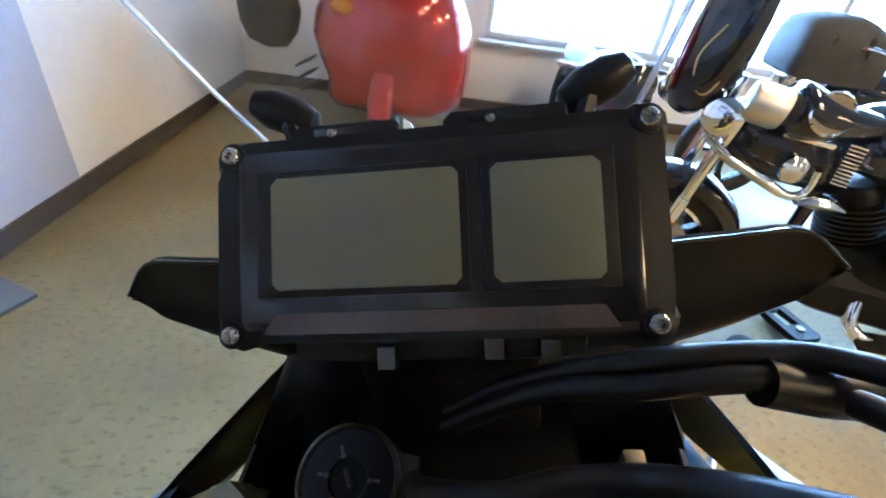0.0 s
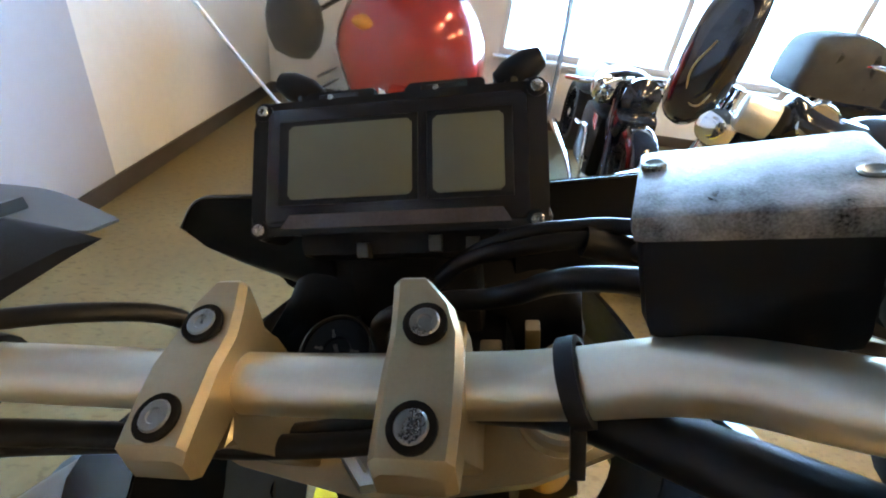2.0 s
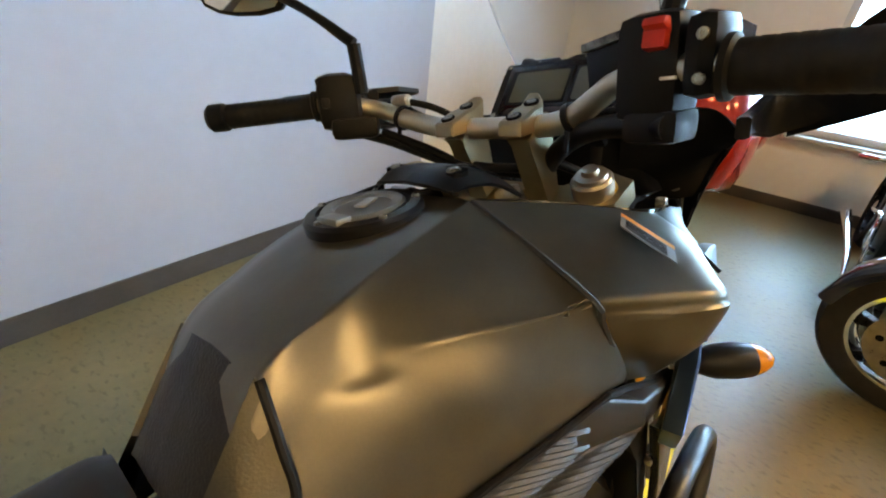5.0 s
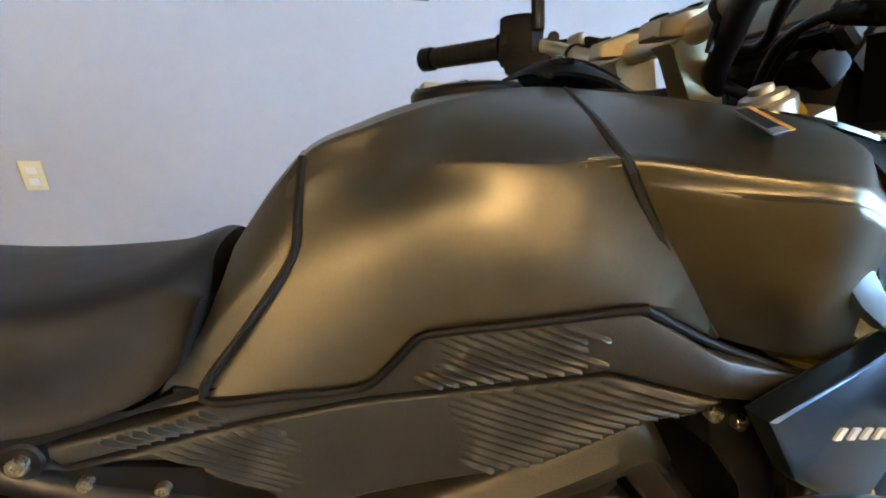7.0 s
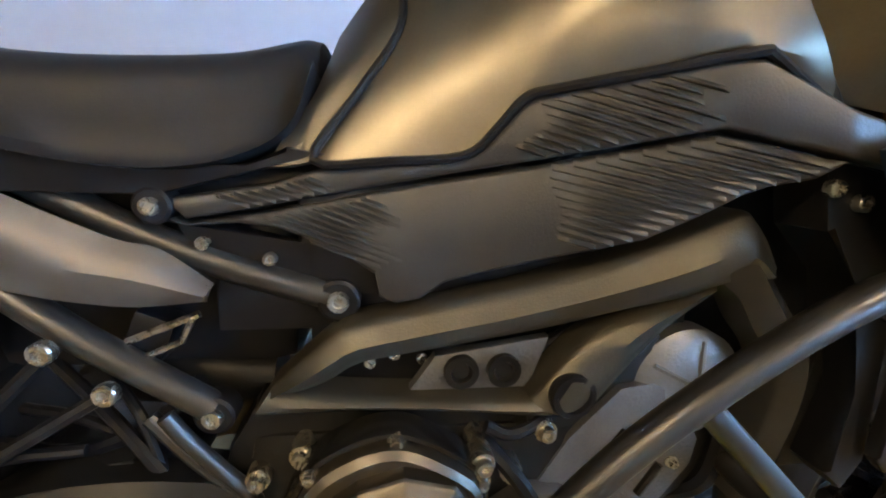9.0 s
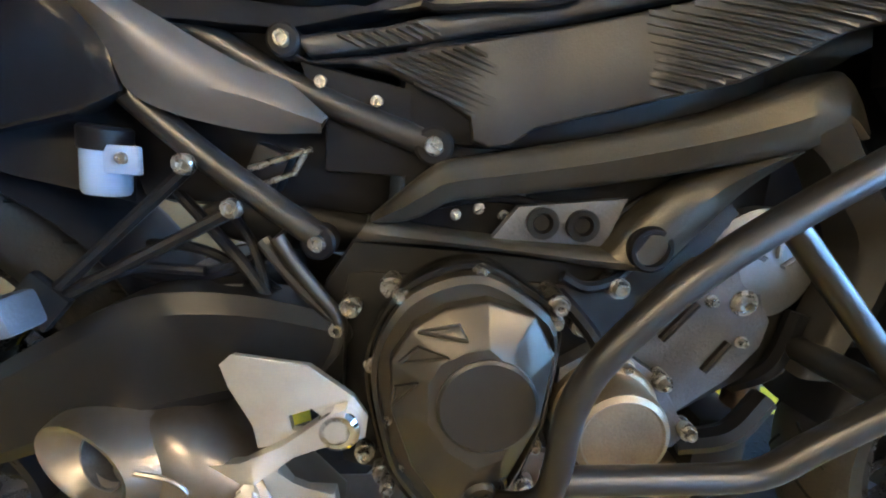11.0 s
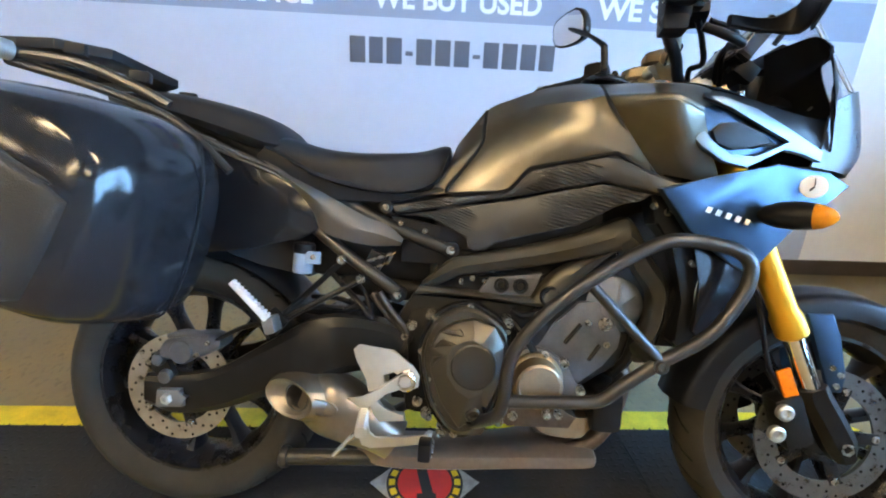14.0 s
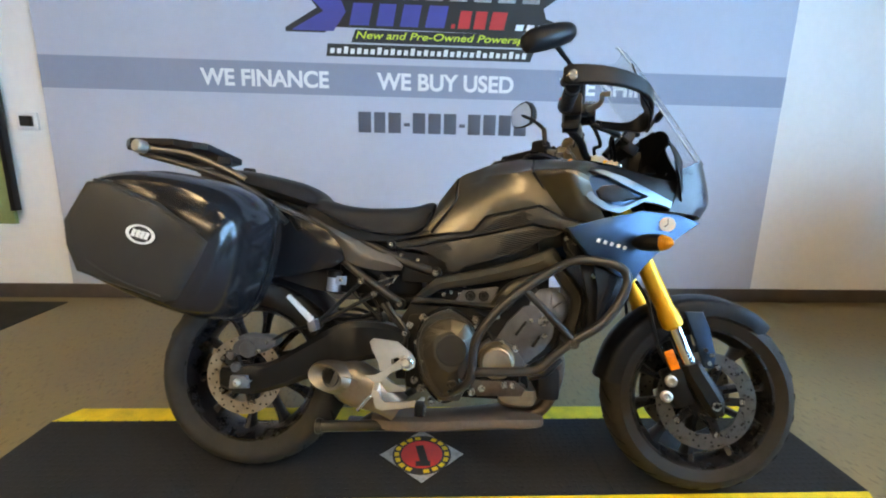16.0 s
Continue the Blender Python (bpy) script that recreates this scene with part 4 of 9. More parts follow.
CO = [(-0.074, 0.564), (-0.120, 0.552), (-0.154, 0.523), (-0.176, 0.462), (-0.163, 0.382), (-0.140, 0.325), (-0.088, 0.278), (-0.030, 0.308), (0.002, 0.387), (0.010, 0.449), (0.008, 0.512), (-0.030, 0.546)]
def round_off(poly, n=4):
    """A closed outline drawn smooth through its corners."""
    res, m = [], len(poly)
    for i in range(m):
        p0, p1, p2, p3 = (Vector(poly[(i + k) % m]) for k in (-1, 0, 1, 2))
        for q in range(n):
            t = q / n
            res.append(tuple(0.5 * (2 * p1 + (p2 - p0) * t + (2 * p0 - 5 * p1 + 4 * p2 - p3) * t * t + (3 * p1 - p0 - 3 * p2 + p3) * t ** 3)))
    return res


CO = round_off(CO)


def cover_rings(steps):
    return [[(-0.068 + (x + 0.068) * sc_, yy, 0.440 + (z - 0.440) * sc_) for x, z in CO] for sc_, yy in steps]


bm = B()
bridge(bm, cover_rings(((1.0, -0.140), (1.0, -0.167), (0.985, -0.172), (0.955, -0.172), (0.945, -0.168), (0.80, -0.168))))
cl = part("clutch_cover", bm, GLOSSENG, eng, "black clutch cover flange with a bronze dome")
bm = B()
bridge(bm, cover_rings(((0.925, -0.160), (0.925, -0.176), (0.915, -0.181), (0.885, -0.184), (0.865, -0.186), (0.860, -0.176))))
part("cover_ring", bm, SATBLK, cl, "dark bronze satin ring", 30)
FACE = [(-0.104, 0.524), (-0.066, 0.534), (-0.022, 0.522), (0.000, 0.486), (-0.006, 0.414), (-0.036, 0.342), (-0.084, 0.308), (-0.124, 0.362), (-0.146, 0.420), (-0.150, 0.472), (-0.132, 0.504)]
INNER = [(-0.082, 0.494), (-0.064, 0.498), (-0.048, 0.486), (-0.032, 0.466), (-0.033, 0.422), (-0.042, 0.392), (-0.066, 0.380), (-0.092, 0.396), (-0.112, 0.425), (-0.114, 0.462), (-0.104, 0.482)]
bm = B()
rings = [[(x, -0.170, z) for x, z in FACE], [(x, -0.190, z) for x, z in FACE]]
for k, y in ((0.04, -0.1925), (0.10, -0.1945), (0.90, -0.2120), (1.0, -0.2135)):
    rings.append([(a[0] + (b_[0] - a[0]) * k, y, a[1] + (b_[1] - a[1]) * k) for a, b_ in zip(FACE, INNER)])
bridge(bm, rings)
bmesh.ops.bevel(bm, geom=[e for e in bm.edges if abs(e.verts[0].co.y - e.verts[1].co.y) > 0.012 and max(e.verts[0].co.y, e.verts[1].co.y) < -0.19], offset=0.0018, segments=2, affect="EDGES", profile=0.5)
part("cover_dome", bm, SATBLK, cl, "faceted dark bronze satin dome", 12)
bm = B()
lathe(bm, [(0.045, -0.012), (0.045, 0.0010), (0.042, 0.003), (0.0, 0.0035)], (-0.061, -0.2145, 0.444), (0, -1, 0), 44)
part("cover_disc", bm, CASTBLK, cl, "smooth dark centre disc")
bm = B()
plate(bm, [(-0.035, 0.29), (-0.015, 0.33), (-0.05, 0.37), (-0.12, 0.36), (-0.13, 0.33), (-0.085, 0.285)], -0.178, 0.03, 0.008)
part("lower_cover", bm, SATBLK, cl)
for x, z in ((-0.072, 0.555), (-0.144, 0.526), (-0.168, 0.456), (-0.151, 0.400), (-0.136, 0.346), (-0.147, 0.318), (0.004, 0.509), (-0.002, 0.376), (-0.093, 0.286)):
    bm = B()
    lathe(bm, [(0.0078, -0.03), (0.0078, 0.0)], (x, -0.172, z), (0, -1, 0), 14)
    bolt(bm, (x, -0.173, z), (0, -1, 0), 0.0055, 0.006)
    part("cover_bolt", bm, BOLT, cl)
for tri_ in (((-0.126, 0.509), (-0.091, 0.517), (-0.083, 0.504)), ((-0.140, 0.478), (-0.125, 0.496), (-0.099, 0.489)), ((-0.145, 0.437), (-0.143, 0.455), (-0.124, 0.462))):
    bm = B()
    pts = []
    for x, z in tri_:
        d = max((abs(x + 0.068) / 0.107), (abs(z - 0.44) / 0.124))
        pts.append((x, -0.2135 + 0.028 * max(0, d - 0.38) - 0.002, z))
    tube(bm, pts + pts[:1], 0.0018, 6, 0)
    part("cover_rib", bm, SATBLK, cl)
bm = B()
lathe(bm, [(0.029, -0.02), (0.028, 0.004), (0.025, 0.007), (0.021, 0.006), (0.020, -0.002), (0.0, -0.002)], (-0.058, -0.192, 0.346), (0.1, -1, -0.25), 30)
oc = part("filler_socket", bm, GLOSSENG, cl, "black oil filler socket")
bm = B()
lathe(bm, [(0.016, -0.002), (0.016, 0.010), (0.013, 0.014), (0.009, 0.014), (0.008, 0.008), (0, 0.008)], (-0.058, -0.192, 0.346), (0.1, -1, -0.25), 10)
part("oil_filler_cap", bm, CASTBLK, oc)
# generator cover
bm = B()
plate(bm, [(0.020, 0.452), (0.052, 0.474), (0.092, 0.470), (0.130, 0.446), (0.150, 0.412), (0.170, 0.385), (0.155, 0.365), (0.020, 0.362)], -0.150, 0.03, 0.005)
part("generator_flange", bm, ENGGREY, eng, "grey cast generator flange")
bm = B()
lathe(bm, [(0.055, -0.02), (0.055, 0.004), (0.052, 0.008), (0.049, 0.010), (0.0475, 0.040), (0.0455, 0.046), (0.040, 0.049), (0.038, 0.047), (0.0, 0.048)], (0.070, -0.156, 0.410), (0, -1, 0), 44)
gc = part("generator_cover", bm, BRONZE, eng, "bronze-toned round generator cover")
for x, z, r in ((0.085, 0.462, 0.0055), (0.126, 0.446, 0.0062), (0.163, 0.391, 0.0062), (0.098, 0.335, 0.006), (0.122, 0.336, 0.005)):
    bm = B()
    lathe(bm, [(r * 1.5, -0.02), (r * 1.5, 0.0)], (x, -0.160, z), (0, -1, 0), 12)
    bolt(bm, (x, -0.161, z), (0, -1, 0), r, 0.006)
    part("cover_bolt", bm, BOLT, gc)
# cylinder side plate and head cover
bm = B()
plate(bm, [(0.060, 0.455), (0.100, 0.52), (0.150, 0.572), (0.196, 0.578), (0.222, 0.545), (0.244, 0.510), (0.240, 0.480), (0.212, 0.440), (0.160, 0.395), (0.125, 0.41)], -0.134, 0.03, 0.007)
cy = part("cylinder_cover", bm, ENGGREY, eng, "grey cast cylinder side cover")
bm = B()
lathe(bm, [(0.060, -0.02), (0.060, 0.006), (0.048, 0.014), (0.02, 0.017), (0, 0.017)], (0.226, -0.118, 0.568), (0, -1, 0), 36)
part("cam_cover", bm, CASTALU, eng, "silver round cam cover")
bm = B()
for a in (0.2, 1.1, 2.3):
    tube(bm, [(0.226 + 0.012 * math.cos(a), -0.138, 0.568 + 0.012 * math.sin(a)), (0.226 + 0.05 * math.cos(a + 0.3), -0.131, 0.568 + 0.05 * math.sin(a + 0.3))], 0.003, 6, 0)
part("cam_rib", bm, CASTALU, eng)
for x, z, r in ((0.174, 0.529, 0.005), (0.215, 0.486, 0.005), (0.209, 0.529, 0.0105)):
    bm = B()
    lathe(bm, [(r * 1.35, -0.01), (r * 1.35, 0.002)], (x, -0.134, z), (0, -1, 0), 14)
    bolt(bm, (x, -0.136, z), (0, -1, 0), r, 0.006)
    part("cylinder_bolt", bm, BOLT, cy)
for x, z, a, b_ in ((0.128, 0.484, 0.031, 0.042), (0.180, 0.451, 0.021, 0.034)):
    bm = B()
    tube(bm, [(x, -0.136, z), (x + a, -0.136, z + b_)], 0.0045, 8, 0)
    part("cover_rib", bm, ENGBLK, cy)
# hoses, sensors and bolts between the covers
for pts, r in (([(0.01, -0.14, 0.53), (0.04, -0.16, 0.50), (0.06, -0.165, 0.47)], 0.008), ([(0.10, -0.12, 0.58), (0.07, -0.14, 0.55), (0.035, -0.15, 0.54), (0.01, -0.15, 0.55)], 0.006),
               ([(0.24, -0.10, 0.42), (0.26, -0.13, 0.46), (0.275, -0.13, 0.52)], 0.012), ([(0.17, -0.13, 0.36), (0.22, -0.14, 0.38), (0.26, -0.13, 0.42)], 0.014)):
    bm = B()
    tube(bm, pts, r, 8)
    part("coolant_hose", bm, PLASTIC, eng)
for x, y, z in ((0.069, -0.150, 0.540), (0.038, -0.150, 0.498), (0.005, -0.17, 0.525), (-0.155, -0.145, 0.525), (-0.195, -0.14, 0.50), (-0.208, -0.135, 0.475), (-0.155, -0.14, 0.31), (-0.175, -0.14, 0.335), (-0.12, -0.15, 0.275),
                (0.03, -0.14, 0.32), (0.0, -0.15, 0.31)):
    bm = B()
    lathe(bm, [(0.011, -0.05), (0.011, 0.0)], (x, y, z), (0, -1, 0), 12)
    bolt(bm, (x, y - 0.001, z), (0, -1, 0), 0.008, 0.007)
    part("case_bolt", bm, BOLT, eng)
bm = B()
plate(bm, [(0.0, 0.345), (0.13, 0.345), (0.165, 0.325), (0.15, 0.30), (0.02, 0.295), (-0.01, 0.315)], -0.138, 0.05, 0.008)
part("sump_flange", bm, HEADER, eng, "stained bronze sump flange")
bm = B()
loft(bm, [[(x, -0.10 * w, 0.31), (x, -0.10 * w, z + 0.02), (x, -0.06 * w, z), (x, 0.06 * w, z), (x, 0.10 * w, z + 0.02), (x, 0.10 * w, 0.31)] for x, z, w in ((0.075, 0.285, 0.8), (0.098, 0.250, 0.95), (0.165, 0.243, 1), (0.195, 0.252, 1), (0.215, 0.29, 0.85))], 3, 1)
part("oil_sump", bm, BRONZE, eng, "dull bronze oil sump")
bm = B()
box(bm, (0.235, -0.02, 0.335), (0.07, 0.20, 0.10), None, 0.02)
part("oil_cooler", bm, ENGBLK, eng)

# radiator
bm = B()
plate(bm, [(0.300, 0.50), (0.345, 0.50), (0.395, 0.78), (0.350, 0.80)], -0.17, 0.34, 0.005)
rd = part("radiator", bm, ENGBLK, bike, "black radiator")
bm = B()
for i in range(14):
    z = 0.515 + i * 0.019
    tube(bm, [(0.338 + (z - 0.5) * 0.178, -0.165, z), (0.338 + (z - 0.5) * 0.178, 0.165, z)], 0.004, 4, 0)
part("cooling_fins", bm, ENGBLK, rd)
bm = B()
plate(bm, [(0.248, 0.800), (0.300, 0.790), (0.340, 0.745), (0.352, 0.53), (0.335, 0.50), (0.312, 0.52), (0.330, 0.60), (0.305, 0.70), (0.262, 0.742)], -0.205, 0.05, 0.006)
rs = part("radiator_side", bm, PLASTIC, bike, "black radiator side panel")
for x, y, z in ((0.256, -0.208, 0.776), (0.336, -0.208, 0.672), (0.283, -0.208, 0.765)):
    bm = B()
    bolt(bm, (x, y, z), (0, -1, 0), 0.007, 0.005)
    part("screw", bm, BOLT, rs)

# exhaust
for s in (-0.085, 0.0, 0.085):
    bm = B()
    tube(bm, [(0.235, s, 0.47), (0.268, s, 0.41), (0.262, s * 0.9, 0.33), (0.225, s * 0.8, 0.25), (0.15, s * 0.6 - 0.02, 0.215), (0.02, s * 0.4 - 0.04, 0.205)], 0.019, 14)
    part("header_pipe", bm, HEADER, bike, "heat-stained steel header pipe")
bm = B()
loft(bm, [[(x, y0 - w, z), (x, y0 - w * 0.75, z + h), (x, y0 + w * 0.75, z + h), (x, y0 + w, z), (x, y0 + w * 0.75, z - h), (x, y0 - w * 0.75, z - h)] for x, y0, z, h, w in
          ((0.225, -0.03, 0.216, 0.010, 0.070), (0.205, -0.03, 0.216, 0.020, 0.085), (0.10, -0.04, 0.210, 0.022, 0.080), (0.0, -0.06, 0.204, 0.022, 0.065), (-0.12, -0.07, 0.196, 0.022, 0.060), (-0.24, -0.07, 0.190, 0.023, 0.055), (-0.31, -0.05, 0.186, 0.020, 0.045))], 4, 2)
part("collector_box", bm, COLLECT, bike, "stained steel exhaust collector")
bm = B()
loft(bm, [[(cx + nx * u + 0, -0.145 + w * v, cz + nz * u) for u, v in ((1, -.6), (1, .6), (.5, 1), (-.5, 1), (-1, .6), (-1, -.6), (-.5, -1), (.5, -1))] for cx, cz, nx, nz, w in
          ((-0.420, 0.338, 0.012, 0.034, 0.014), (-0.395, 0.332, 0.015, 0.050, 0.034), (-0.365, 0.324, 0.015, 0.058, 0.050), (-0.330, 0.312, 0.012, 0.056, 0.056), (-0.265, 0.285, 0.012, 0.044, 0.05), (-0.215, 0.25, 0.02, 0.03, 0.04))], 4, 3)
sil = part("silencer", bm, STEEL, bike, "short stained steel silencer")
U_, V_, C_ = Vector((0.93, -0.35, -0.10)), Vector((0.10, 0.0, 1.0)), Vector((-0.437, -0.188, 0.342))
bm = B()
rings = []
for c, ra, rb in ((V(-0.400, -0.135, 0.334), 0.090, 0.053), (V(-0.425, -0.172, 0.340), 0.078, 0.047), (C_, 0.062, 0.038), (C_ + V(0, 0.001, 0), 0.056, 0.033), (V(-0.430, -0.177, 0.342), 0.044, 0.028), (V(-0.424, -0.172, 0.342), 0.032, 0.024)):
    rings.append([c + U_ * ra * math.cos(2 * math.pi * k / 28) + V_ * rb * math.sin(2 * math.pi * k / 28) for k in range(28)])
bridge(bm, rings, cap=False)
part("end_cap", bm, STEEL, sil, "flared steel silencer end", 50)
bm = B()
lathe(bm, [(0.0275, -0.05), (0.0275, 0.004), (0.0300, 0.004), (0.0305, -0.004), (0.031, -0.06)], (-0.421, -0.176, 0.342), (-0.35, -0.93, 0.08), 28)
ou = part("outlet", bm, ENGGREY, sil, "round exhaust outlet pipe")
bm = B()
lathe(bm, [(0.0, -0.046), (0.0272, -0.046), (0.0272, -0.044), (0.0, -0.044)], (-0.421, -0.176, 0.342), (-0.35, -0.93, 0.08), 20)
part("baffle", bm, HOLE, ou)
bm = B()
tube(bm, [(-0.375, -0.203, 0.352), (-0.345, -0.203, 0.346), (-0.330, -0.202, 0.332), (-0.345, -0.202, 0.318), (-0.378, -0.203, 0.322), (-0.384, -0.204, 0.338), (-0.375, -0.203, 0.352)], 0.0022, 6, 3)
part("weld_bead", bm, STEEL, sil)

bm = B()
tube(bm, [(-0.250, -0.095, 0.180), (-0.470, -0.100, 0.166)], 0.0175, 18, 0)
st = part("stand_tube", bm, CASTBLK, bike, "grey metal stand tube")
bm = B()
lathe(bm, [(0.022, -0.010), (0.0235, -0.006), (0.0235, 0.006), (0.020, 0.010), (0.0, 0.010)], (-0.474, -0.100, 0.166), (-1, 0, -0.06), 22)
part("end_flange", bm, CASTBLK, st)
# rider's footrest and brake pedal
bm = B()
framed(bm, [(-0.305, 0.452), (-0.295, 0.462), (-0.225, 0.455), (-0.183, 0.425), (-0.170, 0.405), (-0.172, 0.383), (-0.190, 0.374), (-0.215, 0.382), (-0.235, 0.372), (-0.272, 0.368), (-0.278, 0.390), (-0.300, 0.43)],
       [(-0.243, 0.402), (-0.222, 0.410), (-0.210, 0.400), (-0.222, 0.388), (-0.240, 0.387)], lambda x, z: -0.178 + 0.02 * (x + 0.2), 0.007, 0.0015)
fr = part("heel_guard", bm, ALU, bike, "silver alloy heel guard and footrest bracket")
bm = B()
lathe(bm, [(0.021, -0.006), (0.021, 0.006), (0.017, 0.009), (0.012, 0.009), (0.010, 0.004), (0.0, 0.004)], (-0.195, -0.184, 0.396), (0, -1, 0), 24)
part("pivot_bolt", bm, CHROME, fr)
bm = B()
plate(bm, [(-0.188, 0.421), (-0.201, 0.416), (-0.226, 0.395), (-0.247, 0.378), (-0.284, 0.356), (-0.322, 0.351), (-0.341, 0.36), (-0.344, 0.336), (-0.333, 0.321), (-0.309, 0.311), (-0.294, 0.308), (-0.286, 0.32), (-0.265, 0.342), (-0.236, 0.371), (-0.203, 0.385), (-0.186, 0.387)], -0.193, 0.014, 0.003)
part("bracket_arm", bm, ALU, fr)
bm = B()
plate(bm, [(-0.268, 0.345), (-0.25, 0.352), (-0.238, 0.335), (-0.223, 0.329), (-0.196, 0.329), (-0.193, 0.314), (-0.248, 0.308), (-0.259, 0.323)], -0.190, 0.012, 0.003)
part("bracket_branch", bm, ALU, fr)
bm = B()
plate(bm, [(-0.281, 0.308), (-0.266, 0.315), (-0.262, 0.292), (-0.250, 0.282), (-0.200, 0.287), (-0.153, 0.293), (-0.143, 0.304), (-0.134, 0.302), (-0.138, 0.284), (-0.152, 0.278), (-0.200, 0.270), (-0.257, 0.261), (-0.276, 0.266), (-0.283, 0.282)], -0.208, 0.010, 0.003)
bp = part("brake_pedal", bm, ALU, bike, "polished alloy brake pedal")
bm = B()
box(bm, (-0.147, -0.225, 0.278), (0.026, 0.04, 0.036), None, 0.006)
part("pedal_pad", bm, PLASTIC, bp)
bm = B()
lathe(bm, [(0.012, -0.05), (0.012, 0.0), (0.010, 0.003), (0, 0.003)], (-0.143, -0.215, 0.262), (0, -1, 0), 16)
part("pedal_bolt", bm, BOLT, bp)
bm = B()
rings = []
for q in range(10):
    for e, w in ((0.0, 0.0085), (0.004, 0.0085), (0.005, 0.0105), (0.0085, 0.0105)):
        k = (q * 0.0095 + e) / 0.095
        rings.append([(-0.276 + 0.012 * k + u * w, -0.195 - 0.085 * k, 0.328 + v * 0.010) for u, v in ((1, .6), (.6, 1), (-.6, 1), (-1, .6), (-1, -.6), (-.6, -1), (.6, -1), (1, -.6))])
bridge(bm, rings)
fp = part("rider_peg", bm, ALU, bike, "toothed aluminium rider footrest")
bm = B()
tube(bm, [(-0.270, -0.272, 0.326), (-0.286, -0.278, 0.312), (-0.312, -0.280, 0.282)], [0.006, 0.005, 0.0045], 8, 0)
part("feeler_bolt", bm, CHROME, fp)
bm = B()
tube(bm, [(-0.20, 0.09, 0.24), (-0.30, 0.15, 0.16), (-0.42, 0.235, 0.062)], 0.013, 10, 0)
box(bm, (-0.435, 0.245, 0.066), (0.075, 0.05, 0.010), Matrix.Rotation(radians(14), 4, "X"), 0.003)
part("side_stand", bm, TUBE, bike, "black side stand folded out to the floor")

# crash bars
for s in (-1, 1):
    bm = B()
    a = [(-0.086, 0.115, 0.285), (-0.045, 0.19, 0.325), (-0.006, 0.235, 0.372), (0.002, 0.242, 0.46), (0.024, 0.246, 0.515), (0.079, 0.25, 0.583), (0.159, 0.252, 0.648), (0.245, 0.256, 0.704), (0.300, 0.258, 0.716), (0.375, 0.258, 0.706),
         (0.408, 0.258, 0.685), (0.411, 0.258, 0.65), (0.392, 0.258, 0.605), (0.350, 0.256, 0.545), (0.273, 0.25, 0.490), (0.215, 0.242, 0.440), (0.175, 0.236, 0.405), (0.10, 0.236, 0.397), (0.005, 0.238, 0.392)]
    tube(bm, [(x, s * y, z) for x, y, z in a], 0.0125, 18, 4)
    cb = part("crash_bar", bm, TUBE, bike, "black tubular engine crash bar")
    bm = B()
    tube(bm, [(0.138, s * 0.25, 0.628), (0.276, s * 0.25, 0.492)], 0.010, 18, 0)
    part("strut", bm, TUBE, cb)
    bm = B()
    tube(bm, [(0.273, s * 0.262, 0.486), (0.273, s * 0.14, 0.486)], 0.014, 12, 0)
    part("spacer", bm, TUBE, cb)
    bm = B()
    bolt(bm, (0.273, s * 0.262, 0.486), (0, s, 0), 0.011, 0.006)
    part("bolt", bm, SATBLK, cb)

def creased(row, cols, d=0.02):
    """Doubles the points beside a crease, so that the surface folds there."""
    out_ = []
    for i, p in enumerate(row):
        p = Vector(p)
        if i in cols:
            a, b_ = Vector(row[i - 1]), Vector(row[i + 1])
            out_ += [p + (a - p).normalized() * min(d, (a - p).length * 0.5), p, p + (b_ - p).normalized() * min(d, (b_ - p).length * 0.5)]
        else:
            out_.append(p)
    return [tuple(q) for q in out_]


# tank
tank = new("fuel_tank")
tank.parent = bike
tank["label"] = "satin dark silver fuel tank"
bm = B()
R = [
    [(-0.122, 0.0, 0.890), (-0.121, -0.035, 0.888), (-0.119, -0.058, 0.878), (-0.122, -0.080, 0.860), (-0.126, -0.092, 0.842), (-0.134, -0.106, 0.815), (-0.150, -0.112, 0.786)],
    [(-0.068, 0.0, 0.970), (-0.067, -0.035, 0.970), (-0.064, -0.066, 0.967), (-0.065, -0.074, 0.957), (-0.066, -0.081, 0.944), (-0.070, -0.097, 0.900), (-0.140, -0.125, 0.784)],
    [(-0.010, 0.0, 1.002), (-0.010, -0.040, 1.001), (-0.006, -0.0755, 0.995), (-0.003, -0.085, 0.979), (-0.002, -0.099, 0.958), (-0.008, -0.120, 0.925), (-0.080, -0.134, 0.787)],
    [(0.040, 0.0, 1.021), (0.040, -0.044, 1.020), (0.044, -0.078, 1.014), (0.040, -0.104, 0.994), (0.034, -0.130, 0.967), (0.034, -0.152, 0.922), (-0.017, -0.143, 0.793)],
    [(0.085, 0.0, 1.031), (0.085, -0.045, 1.030), (0.086, -0.078, 1.025), (0.078, -0.122, 1.000), (0.070, -0.155, 0.969), (0.074, -0.178, 0.910), (0.025, -0.156, 0.837)],
    [(0.130, 0.0, 1.036), (0.130, -0.044, 1.036), (0.128, -0.074, 1.033), (0.118, -0.134, 1.003), (0.112, -0.181, 0.969), (0.128, -0.199, 0.893), (0.098, -0.181, 0.853)],
    [(0.160, 0.0, 1.038), (0.160, -0.042, 1.038), (0.156, -0.068, 1.036), (0.146, -0.136, 1.005), (0.134, -0.194, 0.971), (0.182, -0.208, 0.880), (0.176, -0.204, 0.868)],
    [(0.178, 0.0, 1.038), (0.178, -0.040, 1.038), (0.176, -0.063, 1.037), (0.166, -0.136, 1.006), (0.154, -0.205, 0.973), (0.220, -0.210, 0.880), (0.252, -0.200, 0.838)],
]
R = [creased(row, (2, 4), 0.009) for row in R]
skin(bm, R, 0.004, 6, 3, (0.05, 0, 0.8), True)
